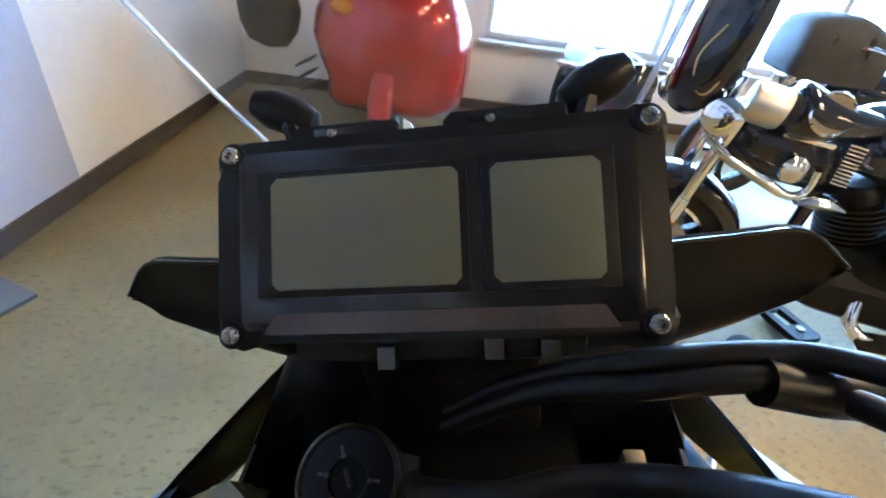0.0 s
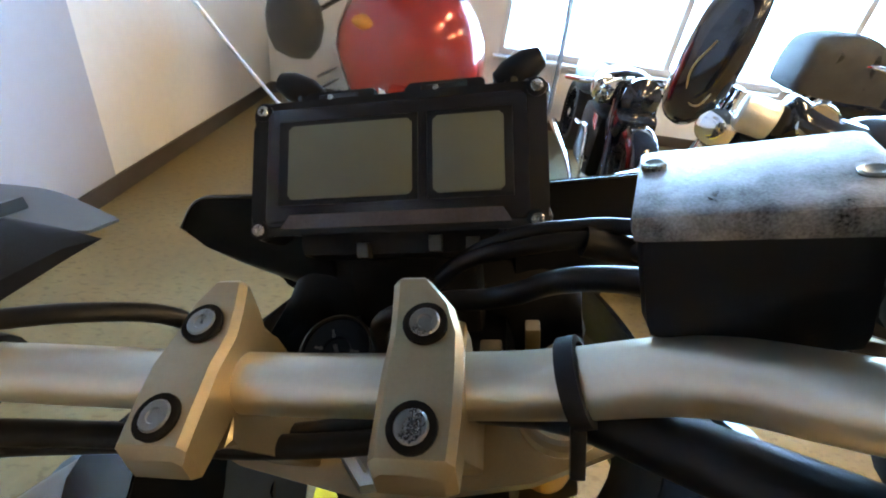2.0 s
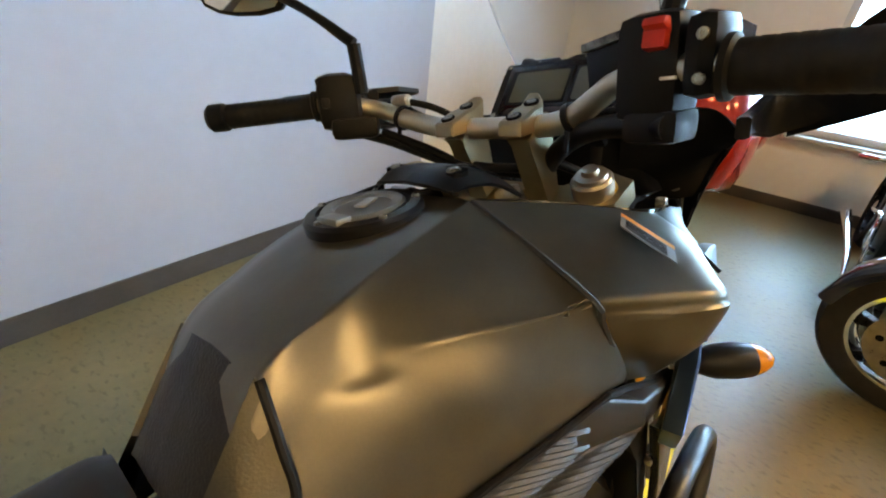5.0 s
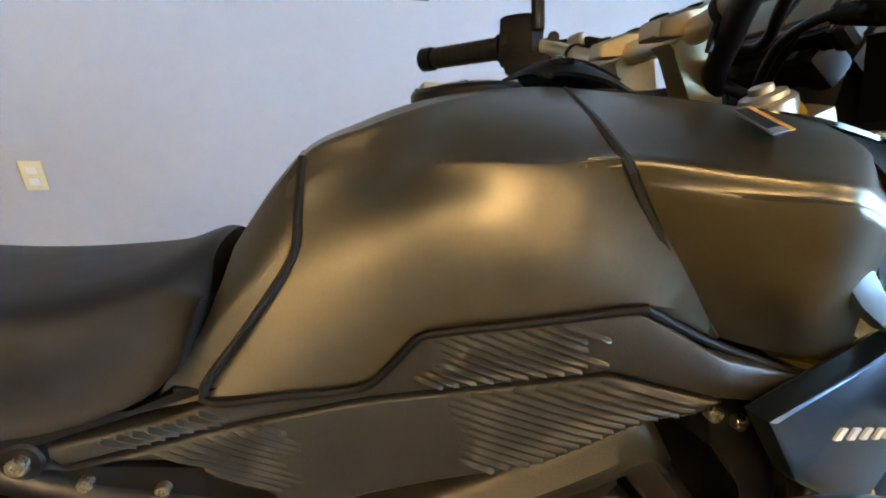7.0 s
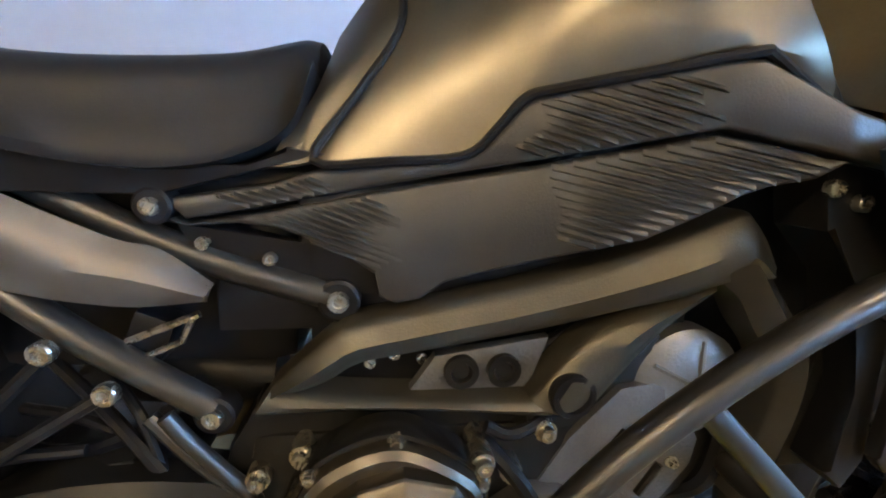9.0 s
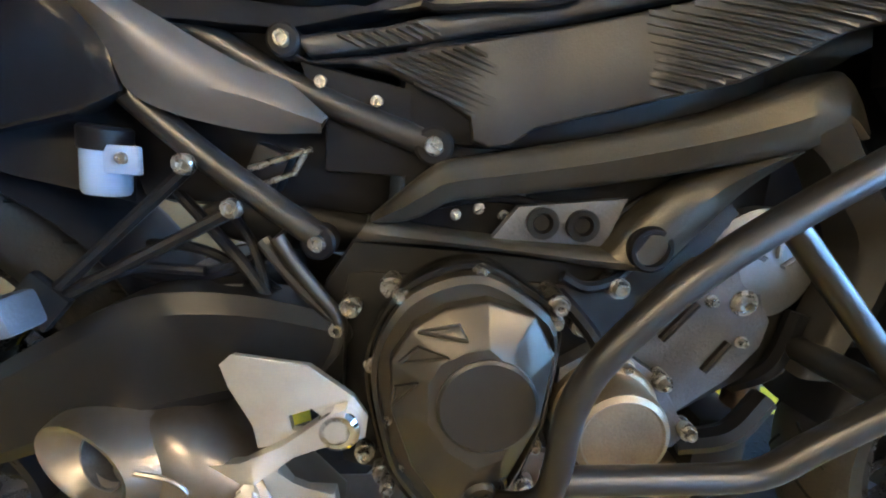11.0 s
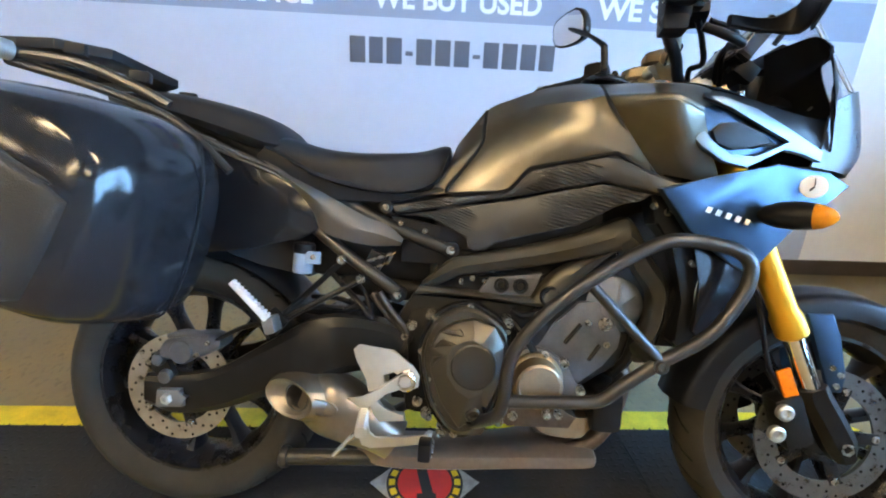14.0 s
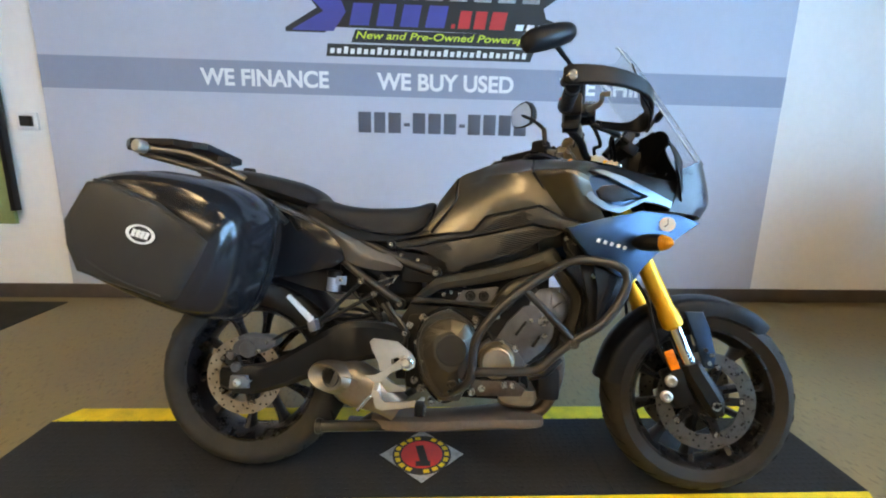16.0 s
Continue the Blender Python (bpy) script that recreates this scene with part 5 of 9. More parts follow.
part("tank_shell", bm, SILVER, tank, "satin dark silver paint", 24)
bm = B()
R2 = [
    [(0.180, -0.064, 1.037), (0.170, -0.136, 1.008), (0.158, -0.206, 0.974), (0.172, -0.209, 0.948), (0.214, -0.206, 0.888), (0.256, -0.201, 0.838)],
    [(0.246, -0.124, 1.025), (0.232, -0.180, 1.005), (0.206, -0.245, 0.968), (0.212, -0.252, 0.945), (0.244, -0.236, 0.890), (0.280, -0.210, 0.832)],
    [(0.322, -0.187, 1.006), (0.298, -0.232, 0.991), (0.250, -0.277, 0.962), (0.250, -0.281, 0.945), (0.270, -0.262, 0.895), (0.312, -0.218, 0.826)],
    [(0.372, -0.188, 0.986), (0.350, -0.226, 0.966), (0.300, -0.268, 0.946), (0.302, -0.268, 0.930), (0.330, -0.245, 0.880), (0.372, -0.215, 0.812)],
]
R2 = [creased(row, (2,)) for row in R2]
skin(bm, R2, 0.004, 6, 3, (0.20, 0.6, 0.60), True)
part("tank_cover", bm, SILVER, tank, "satin dark silver front cover", 50)
for s in (-1, 1):
    bm = B()
    tube(bm, [(x, s * y, z) for x, y, z in ((0.178, -0.064, 1.035), (0.167, -0.136, 1.005), (0.155, -0.204, 0.972), (0.169, -0.206, 0.948), (0.212, -0.204, 0.888), (0.254, -0.199, 0.838))], 0.0036, 6, 3)
    part("panel_gap", bm, INK, tank)
# rubber pad and knee panels at the back of the tank
bm = B()
skin(bm, [[(-0.128, 0.0, 0.890), (-0.127, -0.036, 0.888), (-0.126, -0.068, 0.874)], [(-0.094, 0.0, 0.940), (-0.094, -0.036, 0.937), (-0.092, -0.071, 0.924)], [(-0.066, 0.0, 0.974), (-0.066, -0.036, 0.971), (-0.064, -0.072, 0.958)]], 0.004, 4, 4, (0.0, 0, 0.85), True)
part("tank_pad", bm, CASE, tank, "black grained rubber tank pad")
for s in (-1, 1):
    bm = B()
    skin(bm, [[(-0.122, s * 0.066, 0.892), (-0.093, s * 0.067, 0.932), (-0.064, s * 0.067, 0.970)], [(-0.131, s * 0.094, 0.860), (-0.100, s * 0.093, 0.892), (-0.067, s * 0.091, 0.924)], [(-0.142, s * 0.112, 0.832), (-0.110, s * 0.110, 0.860), (-0.072, s * 0.105, 0.889)],
              [(-0.164, s * 0.122, 0.800), (-0.132, s * 0.120, 0.818), (-0.104, s * 0.118, 0.838)], [(-0.176, s * 0.125, 0.778), (-0.158, s * 0.127, 0.780), (-0.140, s * 0.129, 0.784)]], 0.006, 4, 4, (-0.05, 0, 0.85))
    part("knee_panel", bm, FRAME, tank, "dark satin knee panel")
bm = B()
tube(bm, [(-0.062, -0.069, 0.968), (-0.066, -0.090, 0.926), (-0.071, -0.104, 0.889), (-0.106, -0.118, 0.836), (-0.139, -0.130, 0.785), (-0.078, -0.139, 0.786), (-0.019, -0.147, 0.792), (0.004, -0.153, 0.812), (0.024, -0.160, 0.836), (0.045, -0.167, 0.843), (0.108, -0.188, 0.855), (0.172, -0.208, 0.868), (0.184, -0.209, 0.867), (0.210, -0.207, 0.853), (0.250, -0.205, 0.834), (0.31, -0.216, 0.812), (0.38, -0.215, 0.785)], 0.0038, 8, 4)
part("edge_seal", bm, DULLBLK, tank)
# label
def label_quad(a, b_, v0, v1, lift=0.0014):
    """A patch that lies on the front cover, from a to b along its fore edge."""
    a, b_ = Vector(a), Vector(b_)
    across = Vector((-0.030, -0.011))
    rows = []
    for v in (v0, v1):
        row = []
        for u in (0, 0.33, 0.67, 1):
            p = a + (b_ - a) * u + across * v
            row.append((p.x, p.y, 1.0125 + lift + 0.345 * (p.y + 0.181) + 0.02 * (p.x - 0.27)))
        rows.append(row)
    skin(bm, rows, 0.0008, 2, 2, (0.26, -0.15, 0.9))


bm = B()
label_quad((0.274, -0.178), (0.254, -0.234), 0.0, 0.24)
lb = part("warning_label", bm, LABELORG, tank, "orange and grey warning label")
bm = B()
label_quad((0.274, -0.178), (0.254, -0.234), 0.25, 1.0)
part("label_text_field", bm, LABELGRY, lb)
for v in (0.34, 0.46, 0.58, 0.70, 0.82):
    bm = B()
    label_quad((0.273, -0.183), (0.256, -0.226), v, v + 0.05, 0.0020)
    part("text_line", bm, INK, lb)
# filler cap
bm = B()
N = Vector((-0.10, 0, 1)).normalized()
C = Vector((0.102, 0.010, 1.035))
lathe(bm, [(0.060, -0.01), (0.060, 0.002), (0.057, 0.006), (0.047, 0.007), (0.044, 0.003), (0.0, 0.003)], C, N, 44)
fc = part("filler_ring", bm, PLASTIC, tank, "black filler cap ring")
bm = B()
lathe(bm, [(0.0425, 0.0), (0.0425, 0.007), (0.040, 0.0095), (0.030, 0.0095), (0.028, 0.007), (0.018, 0.007), (0.0, 0.0075)], C, N, 44)
box(bm, C + Vector((-0.042, -0.010, 0.004)), (0.018, 0.030, 0.007), None, 0.002)
part("filler_cap", bm, CAPMET, fc, "brushed alloy filler cap")
bm = B()
box(bm, C + Vector((0.004, 0, 0.0092)), (0.036, 0.012, 0.003), Matrix.Rotation(0.5, 4, "Z"), 0.002)
part("key_flap", bm, ALU, fc)
for a in range(5):
    t = radians(35 + 72 * a)
    bm = B()
    bolt(bm, C + Vector((0.0520 * math.cos(t), 0.0520 * math.sin(t), 0.0058 + 0.0052 * math.cos(t))), N, 0.0044, 0.003)
    part("ring_bolt", bm, BOLT, fc)

# console in front of the tank
bm = B()
R3 = [[(0.150, 0.0, 1.058), (0.150, -0.04, 1.055), (0.160, -0.058, 1.048)], [(0.175, 0.0, 1.068), (0.176, -0.04, 1.066), (0.180, -0.062, 1.052)], [(0.215, 0.0, 1.066), (0.216, -0.04, 1.063), (0.222, -0.066, 1.046)], [(0.255, 0.0, 1.050), (0.255, -0.045, 1.045), (0.262, -0.072, 1.026)]]
skin(bm, R3, 0.004, 4, 4, (0.2, 0, 0.95), True)
cs = part("console_cover", bm, PLASTIC, bike, "black plastic cover ahead of the filler cap")
for s in (-1, 1):
    # flat black disc that paints the shade of the recess round the bolt
    bm = B()
    lathe(bm, [(0.013, -0.002), (0.013, 0.003), (0.010, 0.0035)], (0.182, s * 0.043, 1.0625), (-0.1, 0, 1), 20)
    ccb = part("bolt_recess_shade", bm, HOLE, cs)
    bm = B()
    lathe(bm, [(0.0085, -0.004), (0.0085, 0.001), (0.006, 0.004), (0.002, 0.005), (0.0, 0.005)], (0.180, s * 0.042, 1.0645), (-0.1, 0, 1), 20)
    part("cover_bolt", bm, BOLT, ccb)
    # stripe on the cover; the left one's lit beige is put into its colour
    bm = B()
    skin(bm, [[(0.184, s * 0.028, 1.0690), (0.184, s * 0.034, 1.0685)], [(0.210, s * 0.034, 1.0680), (0.210, s * 0.042, 1.0668)], [(0.245, s * 0.042, 1.0530), (0.245, s * 0.052, 1.0500)]], 0.001, 3, 2, (0.2, 0, 0.9))
    part("stripe_lit_left", bm, CLAMP if s > 0 else PLASTIC, cs)
    bm = B()
    skin(bm, [[(0.172, s * 0.058, 1.050), (0.176, s * 0.062, 1.042)], [(0.162, s * 0.115, 1.030), (0.166, s * 0.118, 1.020)], [(0.140, s * 0.185, 0.996), (0.146, s * 0.186, 0.984)]], 0.003, 4, 2, (0.1, 0, 0.9)) if s > 0 else tube(bm, [(0.16, -0.056, 1.048), (0.165, -0.06, 1.047)], 0.003, 6, 0)
    part("cover_edge", bm, PLASTIC, cs)
# inner deck from the console forward, dark side edge strips
for s in (-1, 1):
    bm = B()
    R4 = [[(0.188, s * 0.054, 1.033), (0.180, s * 0.063, 1.036)], [(0.240, s * 0.085, 1.028), (0.218, s * 0.096, 1.033)], [(0.318, s * 0.148, 1.004), (0.275, s * 0.148, 1.019)], [(0.375, s * 0.170, 0.996), (0.325, s * 0.190, 1.008)], [(0.430, s * 0.168, 0.990), (0.412, s * 0.184, 0.994)]]
    skin(bm, R4, 0.004, 4, 3, (0.25, 0, 0.9))
    part("inner_edge_trim", bm, GLOSSBLK, bike, "gloss black lip along the tank cover", 60)
    bm = B()
    R5 = [[(0.245, s * 0.072, 0.985), (0.239, s * 0.084, 1.026)], [(0.33, s * 0.115, 0.955), (0.318, s * 0.147, 1.002)], [(0.385, s * 0.145, 0.94), (0.375, s * 0.169, 0.994)], [(0.44, s * 0.145, 0.92), (0.430, s * 0.167, 0.988)]]
    skin(bm, R5, 0.004, 4, 3, (0.3, s * 0.3, 0.9))
    part("inner_panel", bm, DULLBLK, bike, "", 60)
    bm = B()
    bolt(bm, (0.410, s * 0.176, 0.996), (0, 0, 1), 0.007, 0.005)
    part("panel_bolt", bm, BOLT, bike)

# ribbed side covers
up = [(-0.257, 0.751), (-0.175, 0.765), (-0.141, 0.776), (-0.079, 0.785), (-0.014, 0.793), (0.008, 0.815), (0.029, 0.839), (0.094, 0.851), (0.148, 0.864), (0.181, 0.864), (0.208, 0.850), (0.240, 0.832), (0.300, 0.816), (0.360, 0.800), (0.300, 0.790), (0.245, 0.799), (0.203, 0.808), (0.163, 0.817), (0.117, 0.807), (0.038, 0.790), (-0.088, 0.765), (-0.181, 0.746), (-0.242, 0.735)]
lo = [(-0.268, 0.743), (-0.242, 0.731), (-0.181, 0.741), (-0.089, 0.760), (0.038, 0.785), (0.118, 0.802), (0.162, 0.812), (0.204, 0.804), (0.246, 0.795), (0.229, 0.783), (0.200, 0.776), (0.184, 0.769), (0.153, 0.749), (0.121, 0.731), (0.053, 0.711), (-0.031, 0.685), (-0.052, 0.669), (-0.072, 0.665), (-0.086, 0.670), (-0.090, 0.690), (-0.118, 0.707), (-0.168, 0.727), (-0.203, 0.732), (-0.236, 0.729), (-0.268, 0.733)]


def rib_lines(poly, xa, xb, slope, step, inset):
    """Slanting parallel lines cut to an outline and to the stretch xa..xb."""
    res = []
    k = 0.66
    while k < 0.95:
        ts = []
        for i in range(len(poly)):
            (x0, z0), (x1, z1) = poly[i], poly[(i + 1) % len(poly)]
            f0, f1 = z0 - slope * x0 - k, z1 - slope * x1 - k
            if f0 * f1 < 0:
                ts.append(x0 + (x1 - x0) * f0 / (f0 - f1))
        ts.sort()
        for a, b_ in zip(ts[::2], ts[1::2]):
            a, b_ = max(a + inset, xa + 0.012 * math.sin(k * 900)), min(b_ - inset, xb + 0.010 * math.sin(k * 1300))
            if b_ - a > 0.02:
                res.append((V(a, 0, k + slope * a), V(b_, 0, k + slope * b_)))
        k += step
    return res


ysc = lambda x, z: float(np.interp(x, [-0.27, -0.14, -0.016, 0.026, 0.16, 0.24, 0.30, 0.40], [-0.123, -0.124, -0.143, -0.156, -0.203, -0.226, -0.228, -0.222])) - 0.10 * max(0, 0.75 - z)


def side_cover(poly, split, sink, th=0.022):
    """A panel between the upper and the lower edge of an outline, bent along ysc, with rounded edges."""
    top, bot = poly[:split], poly[split - 1:][::-1]
    bot = [poly[0]] + bot if bot[0][0] > poly[0][0] + 1e-6 else bot
    xs = sorted({round(x, 4) for x, _ in poly} | {round(v, 4) for v in np.linspace(poly[0][0], top[-1][0], 46)})
    rings = []
    for x in xs:
        zt, zb = float(np.interp(x, [p[0] for p in top], [p[1] for p in top])), float(np.interp(x, [p[0] for p in bot], [p[1] for p in bot]))
        zt = max(zt, zb + 0.0012)
        e = min(0.0035, (zt - zb) * 0.3)
        rings.append([(x, ysc(x, z) + sink + d, z) for z, d in ((zt, th), (zt, 0.0035), (zt - e * 0.4, 0.001), (zt - e, 0.0), ((zt + zb) / 2, -0.001), (zb + e, 0.0), (zb + e * 0.4, 0.001), (zb, 0.0035), (zb, th))])
    bm = B()
    bridge(bm, rings)
    return bm


for s in (-1, 1):
    bm = side_cover(up, 14, 0.0)
    if s > 0:
        bmesh.ops.scale(bm, vec=(1, -1, 1), verts=bm.verts[:])
    su = part("upper_side_cover", bm, RIBBED, bike, "dark ribbed side cover below the tank", 50)
    bm = side_cover(lo, 9, 0.004)
    if s > 0:
        bmesh.ops.scale(bm, vec=(1, -1, 1), verts=bm.verts[:])
    sl = part("lower_side_cover", bm, RIBBED, bike, "dark ribbed lower side cover", 50)
    if s < 0:
        for poly, xa, xb, slope, step, inset, off, par_ in ((up, 0.028, 0.150, -0.30, 0.0064, 0.006, -0.0005, su), (lo, 0.045, 0.262, -0.22, 0.0068, 0.005, 0.0035, sl), (lo, -0.200, -0.075, -0.36, 0.0058, 0.005, 0.0035, sl), (up, -0.225, -0.120, -0.36, 0.0058, 0.004, -0.0005, su)):
            for pa, pb in rib_lines(poly, xa, xb, slope, step, inset):
                bm = B()
                n = Vector((-slope, 0, -1)).normalized() * -0.0026
                rings = []
                for q in range(7):
                    p = pa + (pb - pa) * (q / 6)
                    f = (6 - q if xa < -0.1 else q) / 6
                    hgt = 0.0040 * min(1.0, 0.08 + 2.2 * f) if 0 < q < 6 else 0.0002
                    c = V(p.x, ysc(p.x, p.z) + off, p.z)
                    rings.append([c + n, c - n, c - n * 0.75 - V(0, hgt, 0), c - n * 0.35 - V(0, hgt, 0)])
                bridge(bm, rings)
                part("rib", bm, RIBBED, par_)
    bm = B()
    plate(bm, [(-0.255, 0.735), (-0.12, 0.705), (-0.085, 0.716), (-0.08, 0.700), (-0.10, 0.672), (-0.24, 0.700)], -0.115, 0.02, 0.004)
    if s > 0:
        bmesh.ops.scale(bm, vec=(1, -1, 1), verts=bm.verts[:])
    sc = part("inner_cover", bm, PLASTIC, bike)
    for x, z in ((-0.232, 0.714), (-0.179, 0.700)):
        bm = B()
        bolt(bm, (x, s * 0.117, z), (0, s, 0), 0.006, 0.005)
        part("screw", bm, BOLT, sc)

# seats
bm = B()
rings = []
for x, zc, ze, w, zb, wb in ((-0.545, 0.900, 0.885, 0.10, 0.862, 0.105), (-0.50, 0.893, 0.878, 0.122, 0.842, 0.125), (-0.42, 0.873, 0.860, 0.136, 0.803, 0.135), (-0.34, 0.866, 0.855, 0.138, 0.782, 0.138), (-0.26, 0.868, 0.858, 0.136, 0.774, 0.138),
                         (-0.20, 0.876, 0.864, 0.126, 0.782, 0.134), (-0.156, 0.892, 0.876, 0.105, 0.806, 0.130), (-0.138, 0.893, 0.878, 0.088, 0.850, 0.118)):
    rings.append([(x, 0, zc), (x, -w * 0.55, zc - 0.003), (x, -w * 0.88, ze), (x, -w, ze - 0.022), (x, -wb, zb + 0.012), (x, -wb * 0.9, zb), (x, wb * 0.9, zb), (x, wb, zb + 0.012), (x, w, ze - 0.022), (x, w * 0.88, ze), (x, w * 0.55, zc - 0.003)])
loft(bm, rings, 4, 2)
part("rider_seat", bm, SEAT, bike, "black vinyl rider seat", 50)
bm = B()
rings = []
for x, zc, w, zb in ((-0.90, 0.972, 0.07, 0.955), (-0.84, 0.985, 0.10, 0.945), (-0.74, 0.977, 0.122, 0.918), (-0.66, 0.963, 0.130, 0.892), (-0.58, 0.945, 0.128, 0.866), (-0.53, 0.924, 0.120, 0.858), (-0.500, 0.893, 0.105, 0.860)):
    rings.append([(x, 0, zc), (x, -w * 0.6, zc - 0.004), (x, -w * 0.92, zc - 0.018), (x, -w, zc - 0.04 if zc - 0.04 > zb + 0.01 else zb + 0.012), (x, -w * 0.97, zb), (x, w * 0.97, zb), (x, w, zc - 0.04 if zc - 0.04 > zb + 0.01 else zb + 0.012), (x, w * 0.92, zc - 0.018), (x, w * 0.6, zc - 0.004)])
loft(bm, rings, 4, 2)
part("passenger_seat", bm, SEAT, bike, "black vinyl passenger seat", 50)
bm = B()
plate(bm, [(-0.53, 0.862), (-0.36, 0.782), (-0.19, 0.775), (-0.16, 0.795), (-0.128, 0.790), (-0.26, 0.755), (-0.40, 0.755), (-0.55, 0.835)], -0.128, 0.256, 0.004)
part("seat_base", bm, PLASTIC, bike)
# tail covers
for s in (-1, 1):
    bm = B()
    e0 = [(-0.70, 0.885), (-0.60, 0.850), (-0.50, 0.815), (-0.40, 0.770), (-0.30, 0.722), (-0.262, 0.712), (-0.222, 0.682)]
    e2 = [(-0.69, 0.872), (-0.60, 0.835), (-0.50, 0.803), (-0.425, 0.738), (-0.395, 0.686), (-0.30, 0.664), (-0.228, 0.667)]
    yt = lambda x: -0.128 + 0.10 * max(0, -x - 0.45)
    rows = [[(x, s * (-yt(x)), z) for x, z in e0], [(a[0] * 0.55 + b_[0] * 0.45, s * (0.016 - yt(a[0])), a[1] * 0.55 + b_[1] * 0.45) for a, b_ in zip(e0, e2)], [(x, s * (0.002 - yt(x)), z) for x, z in e2]]
    skin(bm, rows, 0.012, 3, 4, (-0.4, 0, 0.75))
    part("tail_cover", bm, LIGHTSIL, bike, "light silver tail side cover")
    bm = B()
    plate(bm, [(-0.74, 0.890), (-0.62, 0.842), (-0.50, 0.802), (-0.448, 0.772), (-0.418, 0.735), (-0.408, 0.690), (-0.45, 0.668), (-0.56, 0.640), (-0.68, 0.622), (-0.76, 0.66), (-0.80, 0.78)], lambda x, z: -0.130 + 0.08 * max(0, -x - 0.45), 0.02, 0.008)
    if s > 0:
        bmesh.ops.scale(bm, vec=(1, -1, 1), verts=bm.verts[:])
    part("side_panel", bm, GLOSSBLK, bike, "gloss black side panel behind the seat")
bm = B()
rings = [[(x, -w, z0), (x, -w * 0.8, z1), (x, w * 0.8, z1), (x, w, z0)] for x, w, z0, z1 in ((-0.44, 0.07, 0.58, 0.70), (-0.60, 0.10, 0.62, 0.80), (-0.80, 0.10, 0.72, 0.92), (-1.00, 0.08, 0.85, 0.955), (-1.08, 0.06, 0.90, 0.95))]
loft(bm, rings, 3, 1)
part("tail_body", bm, PLASTIC, bike, "black tail underbody")
bm = B()
lathe(bm, [(0.0, -0.03), (0.03, -0.03), (0.034, -0.02), (0.034, 0.02), (0.03, 0.03), (0, 0.03)], (-1.085, 0, 0.925), (-1, 0, 0.1), 20)
part("tail_light", bm, material("red_lens", (0.35, 0.01, 0.01), 0.15, 0, 60, 0.1), bike)
# rear rack
rk = new("luggage_rack")
rk.parent = bike
rk["label"] = "black luggage rack plate with side tubes"
bm = B()
framed(bm, [(-1.14, -0.13), (-1.10, -0.165), (-0.96, -0.165), (-0.88, -0.11), (-0.88, 0.11), (-0.96, 0.165), (-1.10, 0.165), (-1.14, 0.13)], [(-1.08, -0.08), (-0.98, -0.08), (-0.94, 0.0), (-0.98, 0.08), (-1.08, 0.08)], 0.0, 0.022, 0.005)
bmesh.ops.transform(bm, matrix=Matrix.Translation((0, 0, 1.032)) @ Matrix.Rotation(radians(90), 4, "X"), verts=bm.verts[:])
part("rack_plate", bm, PLASTIC, rk)
for x, y in ((-1.125, -0.11), (-1.05, -0.155), (-0.935, -0.14), (-0.965, 0.15), (-1.125, 0.11), (-0.835, -0.085), (-0.835, 0.085)):
    bm = B()
    box(bm, (x, y, 1.040 if x < -0.9 else 1.004), (0.042, 0.024, 0.026), Matrix.Rotation(0.3, 4, "Z"), 0.006)
    part("latch_block", bm, PLASTIC, rk)
bm = B()
lathe(bm, [(0.020, -0.02), (0.020, 0.006), (0.016, 0.010), (0, 0.011)], (-1.045, -0.200, 1.020), (-0.2, -1, 0), 24)
part("end_cap", bm, ALU, rk, "shiny round end cap")
for s in (-1, 1):
    bm = B()
    tube(bm, [(-1.08, s * 0.165, 1.02), (-1.02, s * 0.168, 1.018), (-0.92, s * 0.14, 1.010), (-0.80, s * 0.125, 0.965), (-0.74, s * 0.122, 0.935)], 0.012, 10)
    part("rack_tube", bm, TUBE, rk)
    bm = B()
    tube(bm, [(-1.06, s * 0.165, 1.005), (-0.98, s * 0.18, 0.985), (-0.84, s * 0.185, 0.950), (-0.68, s * 0.185, 0.89), (-0.58, s * 0.17, 0.80)], 0.009, 10)
    part("pannier_rail", bm, TUBE, rk)

# pannier
pan = new("pannier")
pan.parent = bike
pan["label"] = "black hard side pannier with an oval emblem"
bm = B()
prof = [(-1.03, 0.70), (-1.045, 0.765), (-0.985, 0.875), (-0.94, 0.905), (-0.82, 0.915), (-0.66, 0.885), (-0.585, 0.835), (-0.560, 0.765), (-0.575, 0.66), (-0.610, 0.560), (-0.650, 0.525), (-0.74, 0.535), (-0.96, 0.615)]
cx, cz = -0.80, 0.73
rings = []
for y, sc in ((-0.215, 0.90), (-0.235, 0.975), (-0.30, 1.0), (-0.36, 0.985), (-0.42, 0.93), (-0.462, 0.84), (-0.478, 0.76)):
    k = (-0.3 - y) * 0.12
    rings.append([(cx + (x - cx) * sc - k * 0.2, y, cz + (z - cz) * sc - k * 0.1) for x, z in prof])
loft(bm, rings, 3, 2)
part("shell", bm, GLOSSBLK, pan, "gloss black pannier shell", 40)
bm = B()
face = [(-0.985, 0.705), (-0.995, 0.765), (-0.945, 0.862), (-0.90, 0.868), (-0.76, 0.815), (-0.655, 0.742), (-0.628, 0.722), (-0.66, 0.655), (-0.705, 0.575), (-0.74, 0.572), (-0.955, 0.640)]
rings = []
for y, sc in ((-0.440, 1.0), (-0.478, 0.97), (-0.492, 0.90), (-0.496, 0.80)):
    rings.append([(-0.81 + (x + 0.81) * sc, y - (x + 0.81) * -0.05, 0.73 + (z - 0.73) * sc) for x, z in face])
loft(bm, rings, 3, 1)
part("lid_panel", bm, CASE, pan, "matt grained black lid panel", 40)
bm = B()
